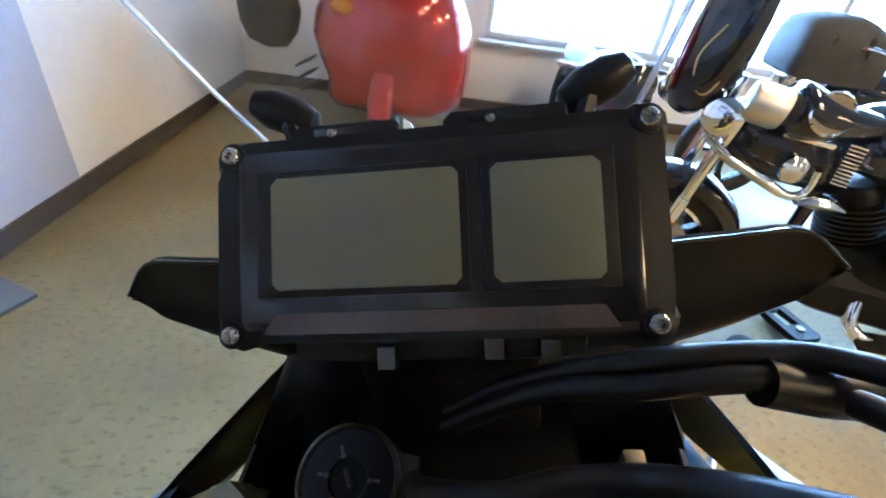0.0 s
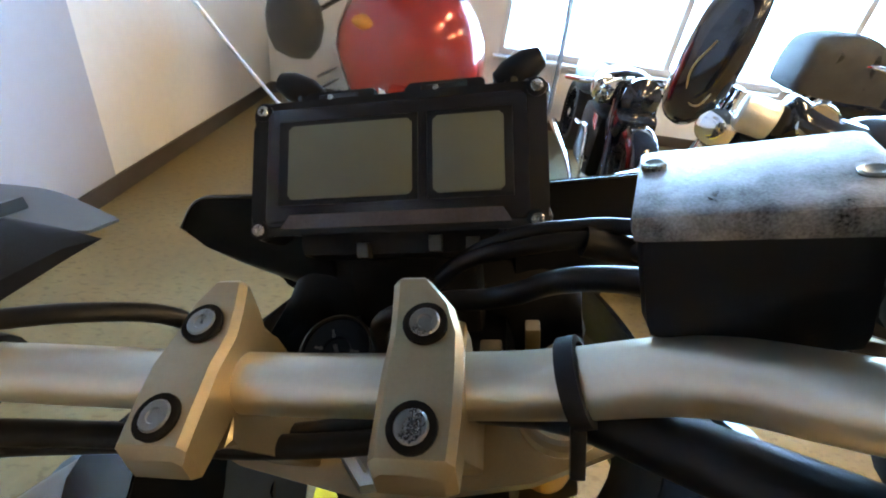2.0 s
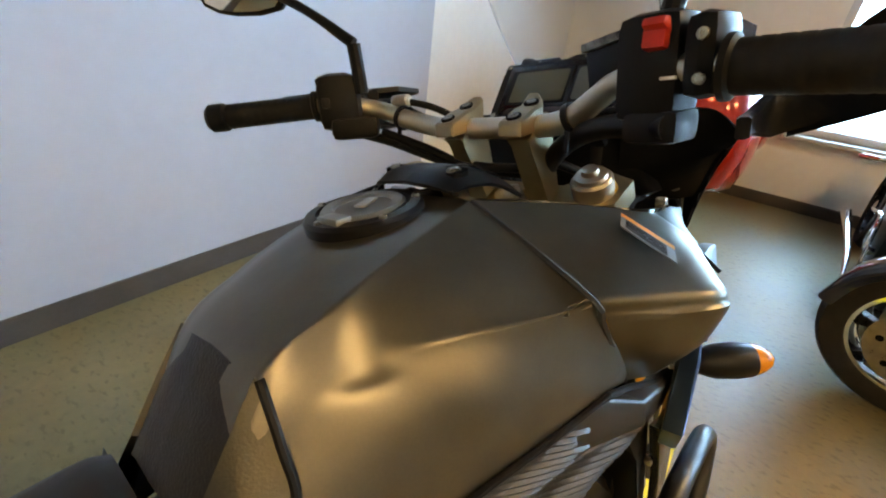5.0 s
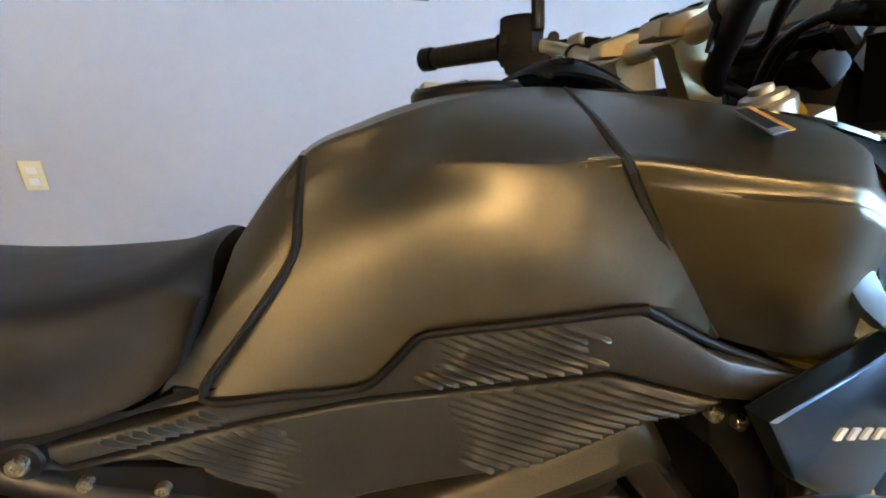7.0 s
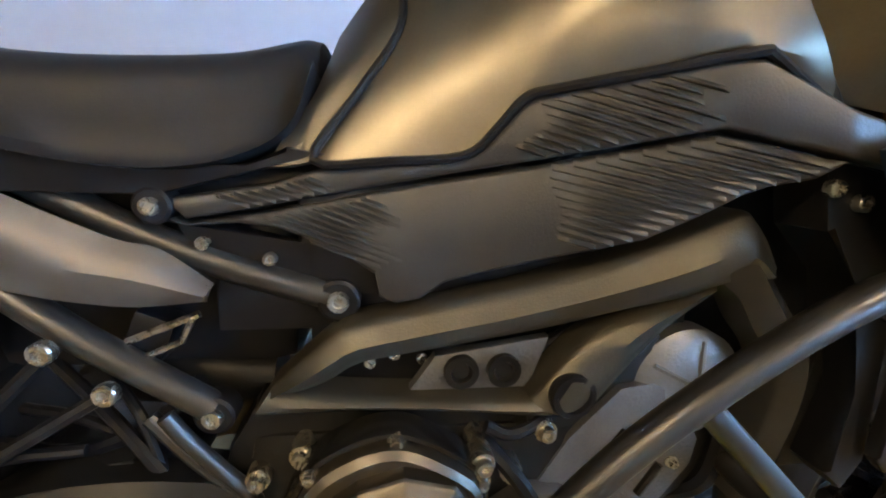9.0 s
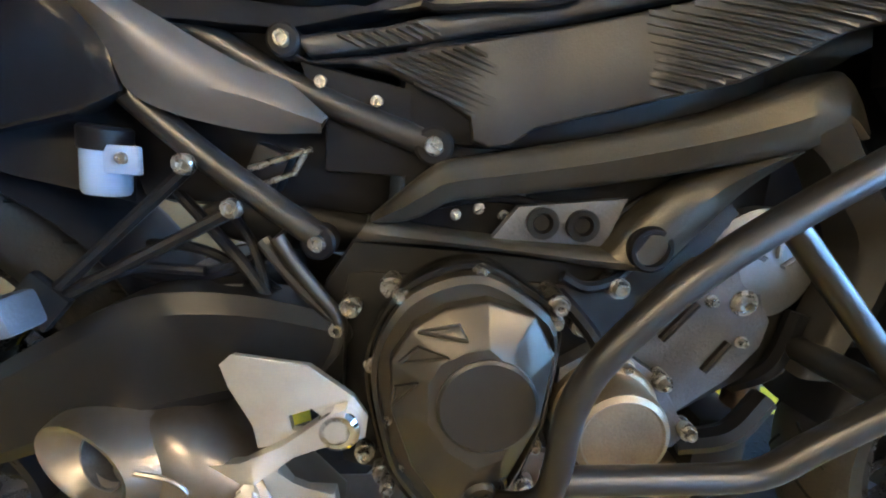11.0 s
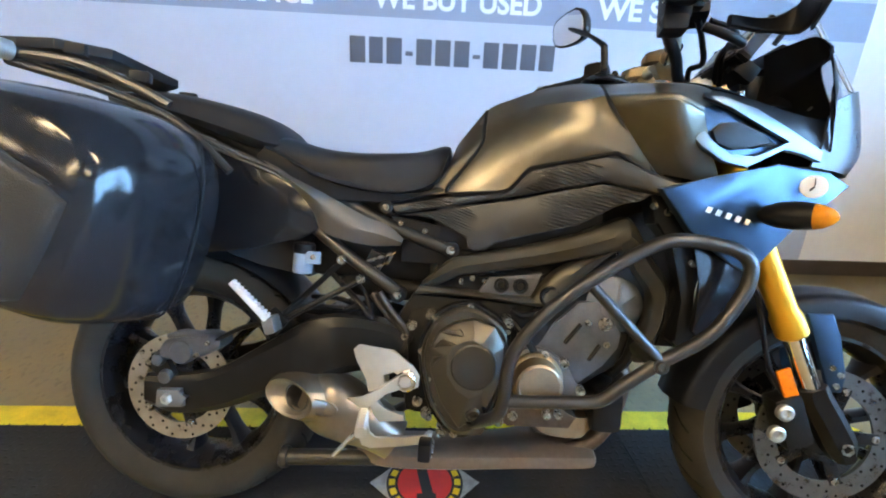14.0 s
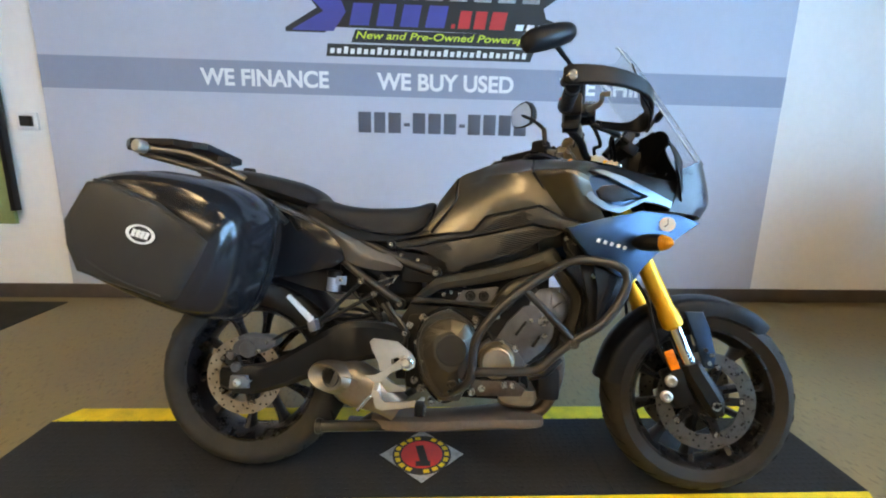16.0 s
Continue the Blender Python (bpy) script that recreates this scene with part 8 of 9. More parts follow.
cr = thing("cruiser_motorcycle", "blue-black cruiser motorcycle with chrome fork and guard", "motorcycle", Matrix.Translation((1.965, -0.955, 0.0)) @ Matrix.Rotation(radians(70), 4, "Z") @ Matrix.Rotation(radians(-6), 4, "X"))
show_wheel(cr, 0.0, 0.315, 0.13, 0.205, CHROME)
show_wheel(cr, -1.62, 0.315, 0.16, 0.20, CHROME)
for s in (-1, 1):
    bm = B()
    lathe(bm, [(0.145, -0.003), (0.145, 0.003), (0.07, 0.003), (0.07, -0.003)], (0, s * 0.085, 0.315), (0, 1, 0), 40, closed=True)
    d = part("brake_disc", bm, DISC, cr, "pale steel brake disc")
    # black plugs painted as the shade inside the disc's openings
    for k in range(6):
        a = k * math.pi / 3
        bm = B()
        lathe(bm, [(0.013, -0.004), (0.013, 0.004)], (0.10 * math.cos(a), s * 0.085, 0.315 + 0.10 * math.sin(a)), (0, 1, 0), 12)
        part("dark_hole_plug", bm, HOLE, d)
    bm = B()
    tube(bm, [(0.0, s * 0.115, 0.315), (-0.035, s * 0.115, 0.58)], [0.030, 0.027], 16, 0)
    part("fork_leg", bm, CHROME, cr, "chrome fork leg")
    bm = B()
    tube(bm, [(-0.032, s * 0.115, 0.56), (-0.085, s * 0.115, 0.98)], 0.023, 16, 0)
    part("fork_tube", bm, CHROME, cr)
    bm = B()
    box(bm, (-0.016, s * 0.147, 0.435), (0.022, 0.008, 0.10), Matrix.Rotation(radians(-7), 4, "Y"), 0.003)
    part("reflector", bm, ORANGE, cr, "orange fork reflector")
    bm = B()
    box(bm, (-0.16, s * 0.12, 0.36), (0.07, 0.05, 0.13), Matrix.Rotation(radians(-10), 4, "Y"), 0.012)
    part("brake_caliper", bm, ENGGREY, cr)
    bm = B()
    rings = [[(x, s * (0.20 + w * u), z + h * v) for u, v in ((0, 1), (.8, .9), (1, .3), (1, -.6), (.7, -1), (0, -1))] for x, w, z, h in ((-1.30, 0.10, 0.56, 0.10), (-1.45, 0.17, 0.56, 0.155), (-1.75, 0.18, 0.56, 0.16), (-1.98, 0.10, 0.56, 0.12))]
    loft(bm, rings, 3, 2)
    part("saddlebag", bm, BLUEBLK, cr, "glossy dark saddlebag")
    bm = B()
    tube(bm, [(-0.70, s * 0.17, 0.40), (-0.74, s * 0.24, 0.28), (-1.0, s * 0.27, 0.24), (-1.5, s * 0.30, 0.25), (-2.0, s * 0.31, 0.27)], [0.022, 0.024, 0.028, 0.040, 0.042], 14)
    part("exhaust_pipe", bm, CHROME, cr, "long chrome exhaust pipe")
    bm = B()
    box(bm, (-0.86, s * 0.26, 0.285), (0.24, 0.09, 0.022), Matrix.Rotation(0.15, 4, "Y"), 0.008)
    part("floorboard", bm, PLASTIC, cr)
for x, r in ((0.0, 0.335), (-1.62, 0.345)):
    bm = B()
    rows = []
    for a in (8, 35, 60, 85, 110, 140, 165) if x == 0 else (20, 50, 80, 110, 140, 175, 200):
        c, s_ = math.cos(radians(a)), math.sin(radians(a))
        rows.append([(x + (r - 0.06) * c, -0.085, 0.315 + (r - 0.06) * s_), (x + (r - 0.01) * c, -0.075, 0.315 + (r - 0.01) * s_), (x + r * c, 0, 0.315 + (r + 0.008) * s_), (x + (r - 0.01) * c, 0.075, 0.315 + (r - 0.01) * s_), (x + (r - 0.06) * c, 0.085, 0.315 + (r - 0.06) * s_)])
    skin(bm, rows, 0.004, 4, 3, (x, 0, 0.315))
    part("fender", bm, BLUEBLK, cr, "glossy black fender", 45)
bm = B()
rings = [[(x, w * u, z + h * v) for u, v in ((0, 1), (.7, .8), (1, .1), (.8, -.8), (0, -1), (-.8, -.8), (-1, .1), (-.7, .8))] for x, w, z, h in ((0.165, 0.05, 1.02, 0.10), (0.14, 0.11, 1.06, 0.19), (0.08, 0.155, 1.10, 0.25), (0.02, 0.17, 1.14, 0.25), (-0.015, 0.15, 1.16, 0.22))]
loft(bm, rings, 3, 2)
cw = part("headlight_cowl", bm, BLUEBLK, cr, "glossy dark cowl with a gold pinstripe", 50)
bm = B()
tube(bm, [(0.09, 0.156, 1.16), (0.125, 0.130, 1.06), (0.10, 0.128, 0.97), (0.06, 0.145, 0.96), (0.03, 0.160, 1.05)], 0.003, 6)
part("pinstripe", bm, material("gold_line", (0.65, 0.50, 0.25), 0.4, 0.3), cw)
bm = B()
lathe(bm, [(0.0, -0.08), (0.045, -0.06), (0.060, -0.01), (0.062, 0.012), (0.057, 0.018), (0.03, 0.028), (0, 0.03)], (-0.015, 0.155, 0.905), (0.35, 0.9, 0.1), 32)
part("headlight", bm, CHROME, cr, "round chrome headlight")
bm = B()
rings = [[(x, w * u, z + h * v) for u, v in ((0, 1), (.7, .7), (1, 0), (.7, -.7), (0, -.8), (-.7, -.7), (-1, 0), (-.7, .7))] for x, w, z, h in ((-0.40, 0.06, 0.88, 0.06), (-0.47, 0.14, 0.88, 0.11), (-0.62, 0.18, 0.87, 0.13), (-0.86, 0.15, 0.83, 0.11), (-1.04, 0.07, 0.79, 0.05))]
loft(bm, rings, 4, 2)
part("fuel_tank", bm, BLUEBLK, cr, "glossy blue-black teardrop tank", 50)
bm = B()
rings = [[(x, w * u, z + h * v) for u, v in ((0, 1), (.8, .8), (1, 0), (.8, -.8), (-.8, -.8), (-1, 0), (-.8, .8))] for x, w, z, h in ((-0.98, 0.10, 0.77, 0.04), (-1.15, 0.18, 0.75, 0.05), (-1.35, 0.17, 0.77, 0.06), (-1.62, 0.14, 0.84, 0.05), (-1.78, 0.08, 0.84, 0.03))]
loft(bm, rings, 4, 2)
part("seat", bm, SEAT, cr, "black saddle", 50)
bm = B()
loft(bm, [[(x, w * u, z + h * v) for u, v in ((.7, 1), (1, .4), (1, -.6), (.7, -1), (-.7, -1), (-1, -.6), (-1, .4), (-.7, 1))] for x, w, z, h in ((-0.60, 0.10, 0.44, 0.08), (-0.66, 0.16, 0.45, 0.12), (-0.82, 0.18, 0.44, 0.14), (-1.06, 0.15, 0.41, 0.12))], 3, 2)
part("crankcase", bm, ENGBLK, cr, "black engine case", 50)
for x, a in ((-0.64, 22), (-0.84, -22)):
    bm = B()
    ad = V(math.sin(radians(a)), 0, math.cos(radians(a)))
    lathe(bm, [(0.075, 0.0), (0.075, 0.19), (0.06, 0.22), (0, 0.225)], (x, 0, 0.54), ad, 20)
    cyl = part("cylinder", bm, ENGBLK, cr, "black finned cylinder")
    for k in range(8):
        bm = B()
        lathe(bm, [(0.112, 0.0), (0.112, 0.007)], V(x, 0, 0.54) + ad * (k * 0.021), ad, 20)
        part("fin", bm, ENGBLK, cyl)
# head of the frame, lamp bar, side lamp and chrome trim
bm = B()
loft(bm, [[(x, w * u, z + h * v) for u, v in ((.6, 1), (1, .3), (1, -.6), (.5, -1), (-.5, -1), (-1, -.6), (-1, .3), (-.6, 1))] for x, w, z, h in ((-0.06, 0.07, 0.82, 0.07), (-0.12, 0.11, 0.82, 0.10), (-0.24, 0.12, 0.81, 0.11), (-0.38, 0.11, 0.79, 0.10), (-0.48, 0.07, 0.76, 0.08))], 3, 2)
part("frame_cover", bm, BLUEBLK, cr, "dark blue glossy frame cover", 50)
bm = B()
lathe(bm, [(0.0, -0.06), (0.055, -0.058), (0.062, -0.05), (0.062, 0.035), (0.056, 0.050), (0.030, 0.056), (0.0, 0.057)], (-0.115, 0.155, 0.965), (-1, 0.12, -0.1), 28)
part("side_lamp", bm, ALU, cr, "pale metal side lamp")
bm = B()
loft(bm, [[(x, 0.13 + w * u, z + h * v) for u, v in ((.7, .8), (1, 0), (.7, -.8), (-.7, -.8), (-1, 0), (-.7, .8))] for x, w, z, h in ((-0.175, 0.05, 0.96, 0.06), (-0.20, 0.075, 0.965, 0.09), (-0.27, 0.08, 0.955, 0.075), (-0.33, 0.07, 0.955, 0.055), (-0.42, 0.06, 0.965, 0.03))], 3, 2)
ng = part("instrument_housing", bm, BLUEBLK, cr, "blue glossy instrument housing", 50)
bm = B()
lathe(bm, [(0.062, -0.006), (0.066, 0.0), (0.062, 0.006), (0.056, 0.0)], (-0.275, 0.19, 0.985), (-0.2, 1, 0.5), 28, closed=True)
part("gauge_rim", bm, CHROME, ng, "chrome gauge rim")
bm = B()
lathe(bm, [(0.057, -0.004), (0.057, 0.001), (0.0, 0.002)], (-0.275, 0.19, 0.985), (-0.2, 1, 0.5), 24)
part("gauge_face", bm, SATBLK, ng)
bm = B()
box(bm, (-0.265, 0.17, 0.895), (0.15, 0.03, 0.016), Matrix.Rotation(-0.05, 4, "Y"), 0.006)
part("trim_bar", bm, CHROME, cr, "chrome trim bar")
bm = B()
tube(bm, [(0.005, 0.14, 0.835), (-0.08, 0.165, 0.785), (-0.20, 0.175, 0.742), (-0.28, 0.175, 0.708), (-0.325, 0.17, 0.705), (-0.352, 0.165, 0.735), (-0.350, 0.16, 0.80)], [0.012, 0.018, 0.020, 0.017, 0.014, 0.013, 0.012], 14)
part("exhaust_pipe", bm, CHROME, cr, "bent chrome exhaust pipe")
bm = B()
lathe(bm, [(0.0, -0.04), (0.034, -0.036), (0.046, 0.0), (0.044, 0.012), (0.02, 0.022), (0.0, 0.024)], (-0.285, 0.15, 0.785), (-0.2, 1, 0.2), 24)
part("horn_cover", bm, CHROME, cr, "round chrome horn cover")
bm = B()
loft(bm, [[(x, 0.17 + 0.03 * u, z + h * v) for u, v in ((1, 0), (.5, 1), (-.5, 1), (-1, 0), (-.5, -1), (.5, -1))] for x, z, h in ((-0.335, 0.690, 0.008), (-0.37, 0.700, 0.018), (-0.43, 0.704, 0.020), (-0.475, 0.700, 0.008))], 3, 2)
part("rocker_cover", bm, CHROME, cr, "chrome rocker cover")
fk = new("oil_cooler")
fk.parent = cr
for k in range(11):
    bm = B()
    box(bm, (-0.395 - 0.0016 * k, 0.16, 0.905 - 0.0125 * k), (0.050, 0.05, 0.0055), Matrix.Rotation(-0.1, 4, "Y"), 0.001)
    part("cooler_fin", bm, CHROME, fk)
bm = B()
lathe(bm, [(0.11, -0.02), (0.11, 0.02), (0.09, 0.035), (0.03, 0.04), (0, 0.04)], (-0.78, 0.19, 0.60), (0, 1, 0), 32)
part("air_cleaner", bm, BLUEBLK, cr, "round glossy black air cleaner")
bm = B()
rings = [[(x, 0.15 + 0.05 * u, z + h * v) for u, v in ((1, .6), (1, -.6), (0, -1), (0, 1))] for x, z, h in ((-0.55, 0.36, 0.07), (-0.65, 0.37, 0.10), (-1.0, 0.36, 0.10), (-1.1, 0.35, 0.07))]
loft(bm, rings, 3, 1)
part("primary_cover", bm, ENGBLK, cr, "long black primary cover")
bm = B()
tube(bm, [(-0.30, 0, 0.95), (-0.45, 0, 0.70), (-0.55, 0, 0.30), (-1.2, 0, 0.28)], 0.025, 12)
part("frame_tube", bm, BLUEBLK, cr)
bm = B()
tube(bm, [(-0.40, 0, 0.82), (-1.0, 0, 0.70), (-1.62, 0, 0.34)], 0.025, 12)
part("frame_tube", bm, BLUEBLK, cr)

rt = thing("touring_motorcycle", "red touring motorcycle with a dark smoked screen", "motorcycle", Matrix.Translation((3.18, 0.30, 0.0)) @ Matrix.Rotation(radians(176), 4, "Z"))
show_wheel(rt, 0.0, 0.30, 0.125, 0.215, RIM)
show_wheel(rt, -1.12, 0.31, 0.17, 0.215, RIM)
bm = B()
rings = [[(x, w * u, z + h * v) for u, v in ((0, 1), (.50, .95), (.84, .55), (1, 0), (.98, -.6), (.70, -1), (-.70, -1), (-.80, -.6), (-1, 0), (-.84, .55), (-.50, .95))] for x, w, z, h in ((0.16, 0.20, 0.66, 0.24), (0.11, 0.36, 0.70, 0.34), (-0.02, 0.46, 0.72, 0.42), (-0.30, 0.50, 0.70, 0.44), (-0.55, 0.44, 0.64, 0.38), (-0.75, 0.30, 0.60, 0.28))]
loft(bm, rings, 3, 2)
part("fairing", bm, REDP, rt, "glossy red fairing", 50)
bm = B()
rings = [[(x, w * u, z + h * v) for u, v in ((0, 1), (.8, .8), (1, 0), (.8, -1), (-.8, -1), (-1, 0), (-.8, .8))] for x, w, z, h in ((-0.55, 0.16, 0.90, 0.08), (-0.75, 0.19, 0.88, 0.10), (-1.0, 0.17, 0.82, 0.06), (-1.3, 0.16, 0.84, 0.06), (-1.55, 0.12, 0.90, 0.04))]
loft(bm, rings, 3, 2)
part("seat", bm, SEAT, rt, "black seat", 50)
bm = B()
rows = [[(0.0, -0.34, 1.06), (0.05, -0.16, 1.08), (0.06, 0, 1.085), (0.05, 0.16, 1.08), (0.0, 0.34, 1.06)], [(-0.10, -0.30, 1.12), (-0.03, -0.14, 1.15), (-0.02, 0, 1.16), (-0.03, 0.14, 1.15), (-0.10, 0.30, 1.12)], [(-0.26, -0.24, 1.32), (-0.18, -0.11, 1.36), (-0.17, 0, 1.37), (-0.18, 0.11, 1.36), (-0.26, 0.24, 1.32)]]
skin(bm, rows, 0.004, 5, 4, (-0.4, 0, 1.0))
part("windscreen", bm, material("dark_smoked_screen", (0.16, 0.15, 0.17), 0.06, 0.0, trans=0.85, ior=1.2), rt, "dark smoked windscreen")
bm = B()
rings = [[(x, 0.235 + w * u, z + h * v) for u, v in ((1, 0), (.5, .9), (-.5, 1), (-1, .1), (-.5, -.8), (.5, -.8))] for x, w, z, h in ((0.135, 0.03, 0.70, 0.06), (0.11, 0.06, 0.69, 0.10), (0.02, 0.07, 0.69, 0.11))]
loft(bm, rings, 2, 2)
part("headlight", bm, LENS, rt, "clear headlight")
bm = B()
lathe(bm, [(0.0, -0.06), (0.04, -0.03), (0.050, 0.0), (0.046, 0.014), (0.02, 0.022), (0, 0.024)], (0.165, -0.02, 0.49), (1, 0, 0), 24)
part("fog_lamp", bm, LENS, rt, "round fog lamp")
bm = B()
rings = [[(x, -0.235 + w * u, z + h * v) for u, v in ((1, 0), (0, 1), (-1, 0), (0, -1))] for x, w, z, h in ((0.155, 0.03, 0.88, 0.02), (0.13, 0.08, 0.885, 0.045), (0.04, 0.09, 0.89, 0.055))]
loft(bm, rings, 2, 3)
part("turn_signal", bm, AMBER, rt, "orange turn signal")
bm = B()
rings = [[(x, -0.72 + w * u, z + h * v) for u, v in ((-1, .2), (-.6, .9), (.5, 1), (1, 0), (.5, -.9), (-.7, -.8))] for x, w, z, h in ((0.06, 0.08, 0.76, 0.10), (0.02, 0.16, 0.78, 0.18), (-0.08, 0.18, 0.80, 0.22), (-0.16, 0.12, 0.82, 0.16))]
loft(bm, rings, 3, 2)
part("hand_shield", bm, PLASTIC, rt, "black hand shield", 50)
bm = B()
tube(bm, [(-0.15, -0.15, 1.08), (-0.14, -0.40, 1.0), (-0.06, -0.68, 0.82)], 0.014, 10)
part("handlebar", bm, PLASTIC, rt)
for k in range(3):
    bm = B()
    box(bm, (0.0, -0.50 + 0.01 * k, 0.55 - 0.07 * k), (0.16, 0.10, 0.012), Matrix.Rotation(0.5, 4, "X"), 0.004)
    part("vent_slat", bm, PLASTIC, rt, "dark fairing vent slat")
for s in (-1, 1):
    bm = B()
    tube(bm, [(0.0, s * 0.09, 0.30), (-0.22, s * 0.09, 0.75)], 0.026, 14, 0)
    part("fork_leg", bm, ALU, rt)
    bm = B()
    rings = [[(x, s * (0.30 + w * u), z + h * v) for u, v in ((0, 1), (.8, .9), (1, .3), (1, -.6), (.7, -1), (0, -1))] for x, w, z, h in ((-1.0, 0.08, 0.62, 0.10), (-1.2, 0.18, 0.62, 0.18), (-1.5, 0.18, 0.63, 0.18), (-1.68, 0.10, 0.64, 0.13))]
    loft(bm, rings, 3, 2)
    part("side_case", bm, REDP, rt, "red side case")
bm = B()
rows = []
for a in (10, 40, 70, 100, 130, 160):
    c, s_ = math.cos(radians(a)), math.sin(radians(a))
    rows.append([(0.26 * c, -0.075, 0.30 + 0.26 * s_), (0.312 * c, -0.06, 0.30 + 0.312 * s_), (0.32 * c, 0, 0.30 + 0.32 * s_), (0.312 * c, 0.06, 0.30 + 0.312 * s_), (0.26 * c, 0.075, 0.30 + 0.26 * s_)])
skin(bm, rows, 0.004, 4, 3, (0, 0, 0.3))
part("fender", bm, REDP, rt, "red front fender", 45)
bm = B()
box(bm, (-0.55, 0, 0.40), (0.5, 0.42, 0.26), None, 0.06)
box(bm, (-1.0, 0, 0.55), (0.6, 0.26, 0.30), None, 0.05)
part("engine", bm, ENGBLK, rt)

# a third motorcycle further back, of which the seat bag and tank show
nb = thing("parked_motorcycle", "dark parked motorcycle with a black seat bag by the window", "motorcycle", Matrix.Translation((3.20, -2.02, 0.0)) @ Matrix.Rotation(radians(78), 4, "Z"))
show_wheel(nb, 0.0, 0.31, 0.12, 0.21, RIM)
show_wheel(nb, -1.5, 0.31, 0.16, 0.21, RIM)
bm = B()
rings = [[(x, w * u, z + h * v) for u, v in ((0, 1), (.7, .8), (1, 0), (.7, -.8), (0, -1), (-.7, -.8), (-1, 0), (-.7, .8))] for x, w, z, h in ((-0.35, 0.06, 0.82, 0.06), (-0.5, 0.15, 0.84, 0.11), (-0.75, 0.17, 0.80, 0.11), (-1.0, 0.15, 0.70, 0.07), (-1.35, 0.13, 0.72, 0.06), (-1.7, 0.08, 0.74, 0.03))]
loft(bm, rings, 3, 2)
part("body", bm, BLUEBLK, nb, "dark glossy tank and seat", 50)
bm = B()
box(bm, (-0.75, 0, 0.42), (0.55, 0.34, 0.36), None, 0.07)
part("engine", bm, ENGGREY, nb)
for s in (-1, 1):
    bm = B()
    tube(bm, [(0, s * 0.10, 0.31), (-0.28, s * 0.10, 0.95)], 0.025, 12, 0)
    part("fork_leg", bm, CHROME, nb)
    bm = B()
    tube(bm, [(-0.28, s * 0.05, 0.98), (-0.34, s * 0.25, 1.06), (-0.5, s * 0.40, 1.02)], 0.013, 10)
    part("handlebar", bm, CHROME, nb)
bm = B()
lathe(bm, [(0, -0.09), (0.07, -0.07), (0.09, 0.0), (0.085, 0.02), (0.04, 0.035), (0, 0.04)], (-0.12, 0, 0.84), (1, 0, 0), 28)
part("headlight", bm, CHROME, nb)
bm = B()
rings = [[(x, w * u, z + h * v) for u, v in ((0, 1), (.7, .92), (1, .3), (1, -.8), (.8, -1), (-.8, -1), (-1, -.8), (-1, .3), (-.7, .92))] for x, w, z, h in ((-0.52, 0.20, 1.00, 0.12), (-0.58, 0.25, 1.02, 0.19), (-0.85, 0.27, 1.03, 0.21), (-1.10, 0.24, 0.99, 0.16))]
loft(bm, rings, 3, 2)
bag = solid("seat_bag", bm, BAGM, "black nylon bag strapped on a motorcycle seat", "bag", sharp=50)
bag.matrix_world = Matrix.Translation((3.28, -1.62, 0.16)) @ Matrix.Rotation(radians(78), 4, "Z") @ Matrix.Diagonal((0.84, 0.84, 0.84, 1))

for x, w, h in ((-0.70, 0.258, 0.160), (-0.92, 0.262, 0.158)):
    bm = B()
    rings = [[(x + e, w * u * f, 1.056 + h * v * f) for u, v in ((-1, -.8), (-1, .3), (-.7, .92), (0, 1), (.7, .92), (1, .3), (1, -.8))] for e, f in ((-0.014, 1.0), (-0.014, 1.03), (0.014, 1.03), (0.014, 1.0))]
    bridge(bm, rings)
    part("strap", bm, GRIP, bag, "black webbing strap")
bm = B()
tube(bm, [(-0.56, -0.20, 1.10), (-0.64, -0.262, 1.125), (-0.85, -0.282, 1.135), (-1.0, -0.25, 1.11)], 0.005, 6)
part("zip_seam", bm, SEAT, bag)

# black cruiser under the window
pc = thing("parked_motorcycle", "black parked cruiser with chrome engine trim under the window", "motorcycle", Matrix.Translation((2.58, -1.02, 0.0)) @ Matrix.Rotation(radians(176), 4, "Z"))
show_wheel(pc, 0.0, 0.31, 0.12, 0.22, RIM)
show_wheel(pc, -1.5, 0.31, 0.16, 0.21, RIM)
bm = B()
rings = [[(x, w * u, z + h * v) for u, v in ((0, 1), (.7, .75), (1, 0), (.7, -.75), (0, -1), (-.7, -.75), (-1, 0), (-.7, .75))] for x, w, z, h in ((-0.30, 0.05, 0.74, 0.05), (-0.36, 0.13, 0.75, 0.10), (-0.48, 0.17, 0.74, 0.12), (-0.66, 0.16, 0.72, 0.11), (-0.80, 0.08, 0.69, 0.05))]
loft(bm, rings, 3, 2)
part("fuel_tank", bm, BLUEBLK, pc, "round glossy black tank", 50)
bm = B()
rings = [[(x, w * u, z + h * v) for u, v in ((0, 1), (.8, .8), (1, 0), (.8, -.8), (-.8, -.8), (-1, 0), (-.8, .8))] for x, w, z, h in ((-0.74, 0.10, 0.66, 0.05), (-0.95, 0.17, 0.64, 0.06), (-1.2, 0.16, 0.68, 0.06), (-1.5, 0.11, 0.70, 0.04))]
loft(bm, rings, 3, 2)
part("seat", bm, SEAT, pc, "black saddle", 50)
bm = B()
box(bm, (-0.52, 0, 0.40), (0.50, 0.28, 0.40), None, 0.06)
part("engine", bm, ENGBLK, pc)
bm = B()
box(bm, (-0.16, 0, 0.60), (0.20, 0.24, 0.20), Matrix.Rotation(0.4, 4, "Y"), 0.05)
part("fork_shroud", bm, BLUEBLK, pc)
bm = B()
rows = []
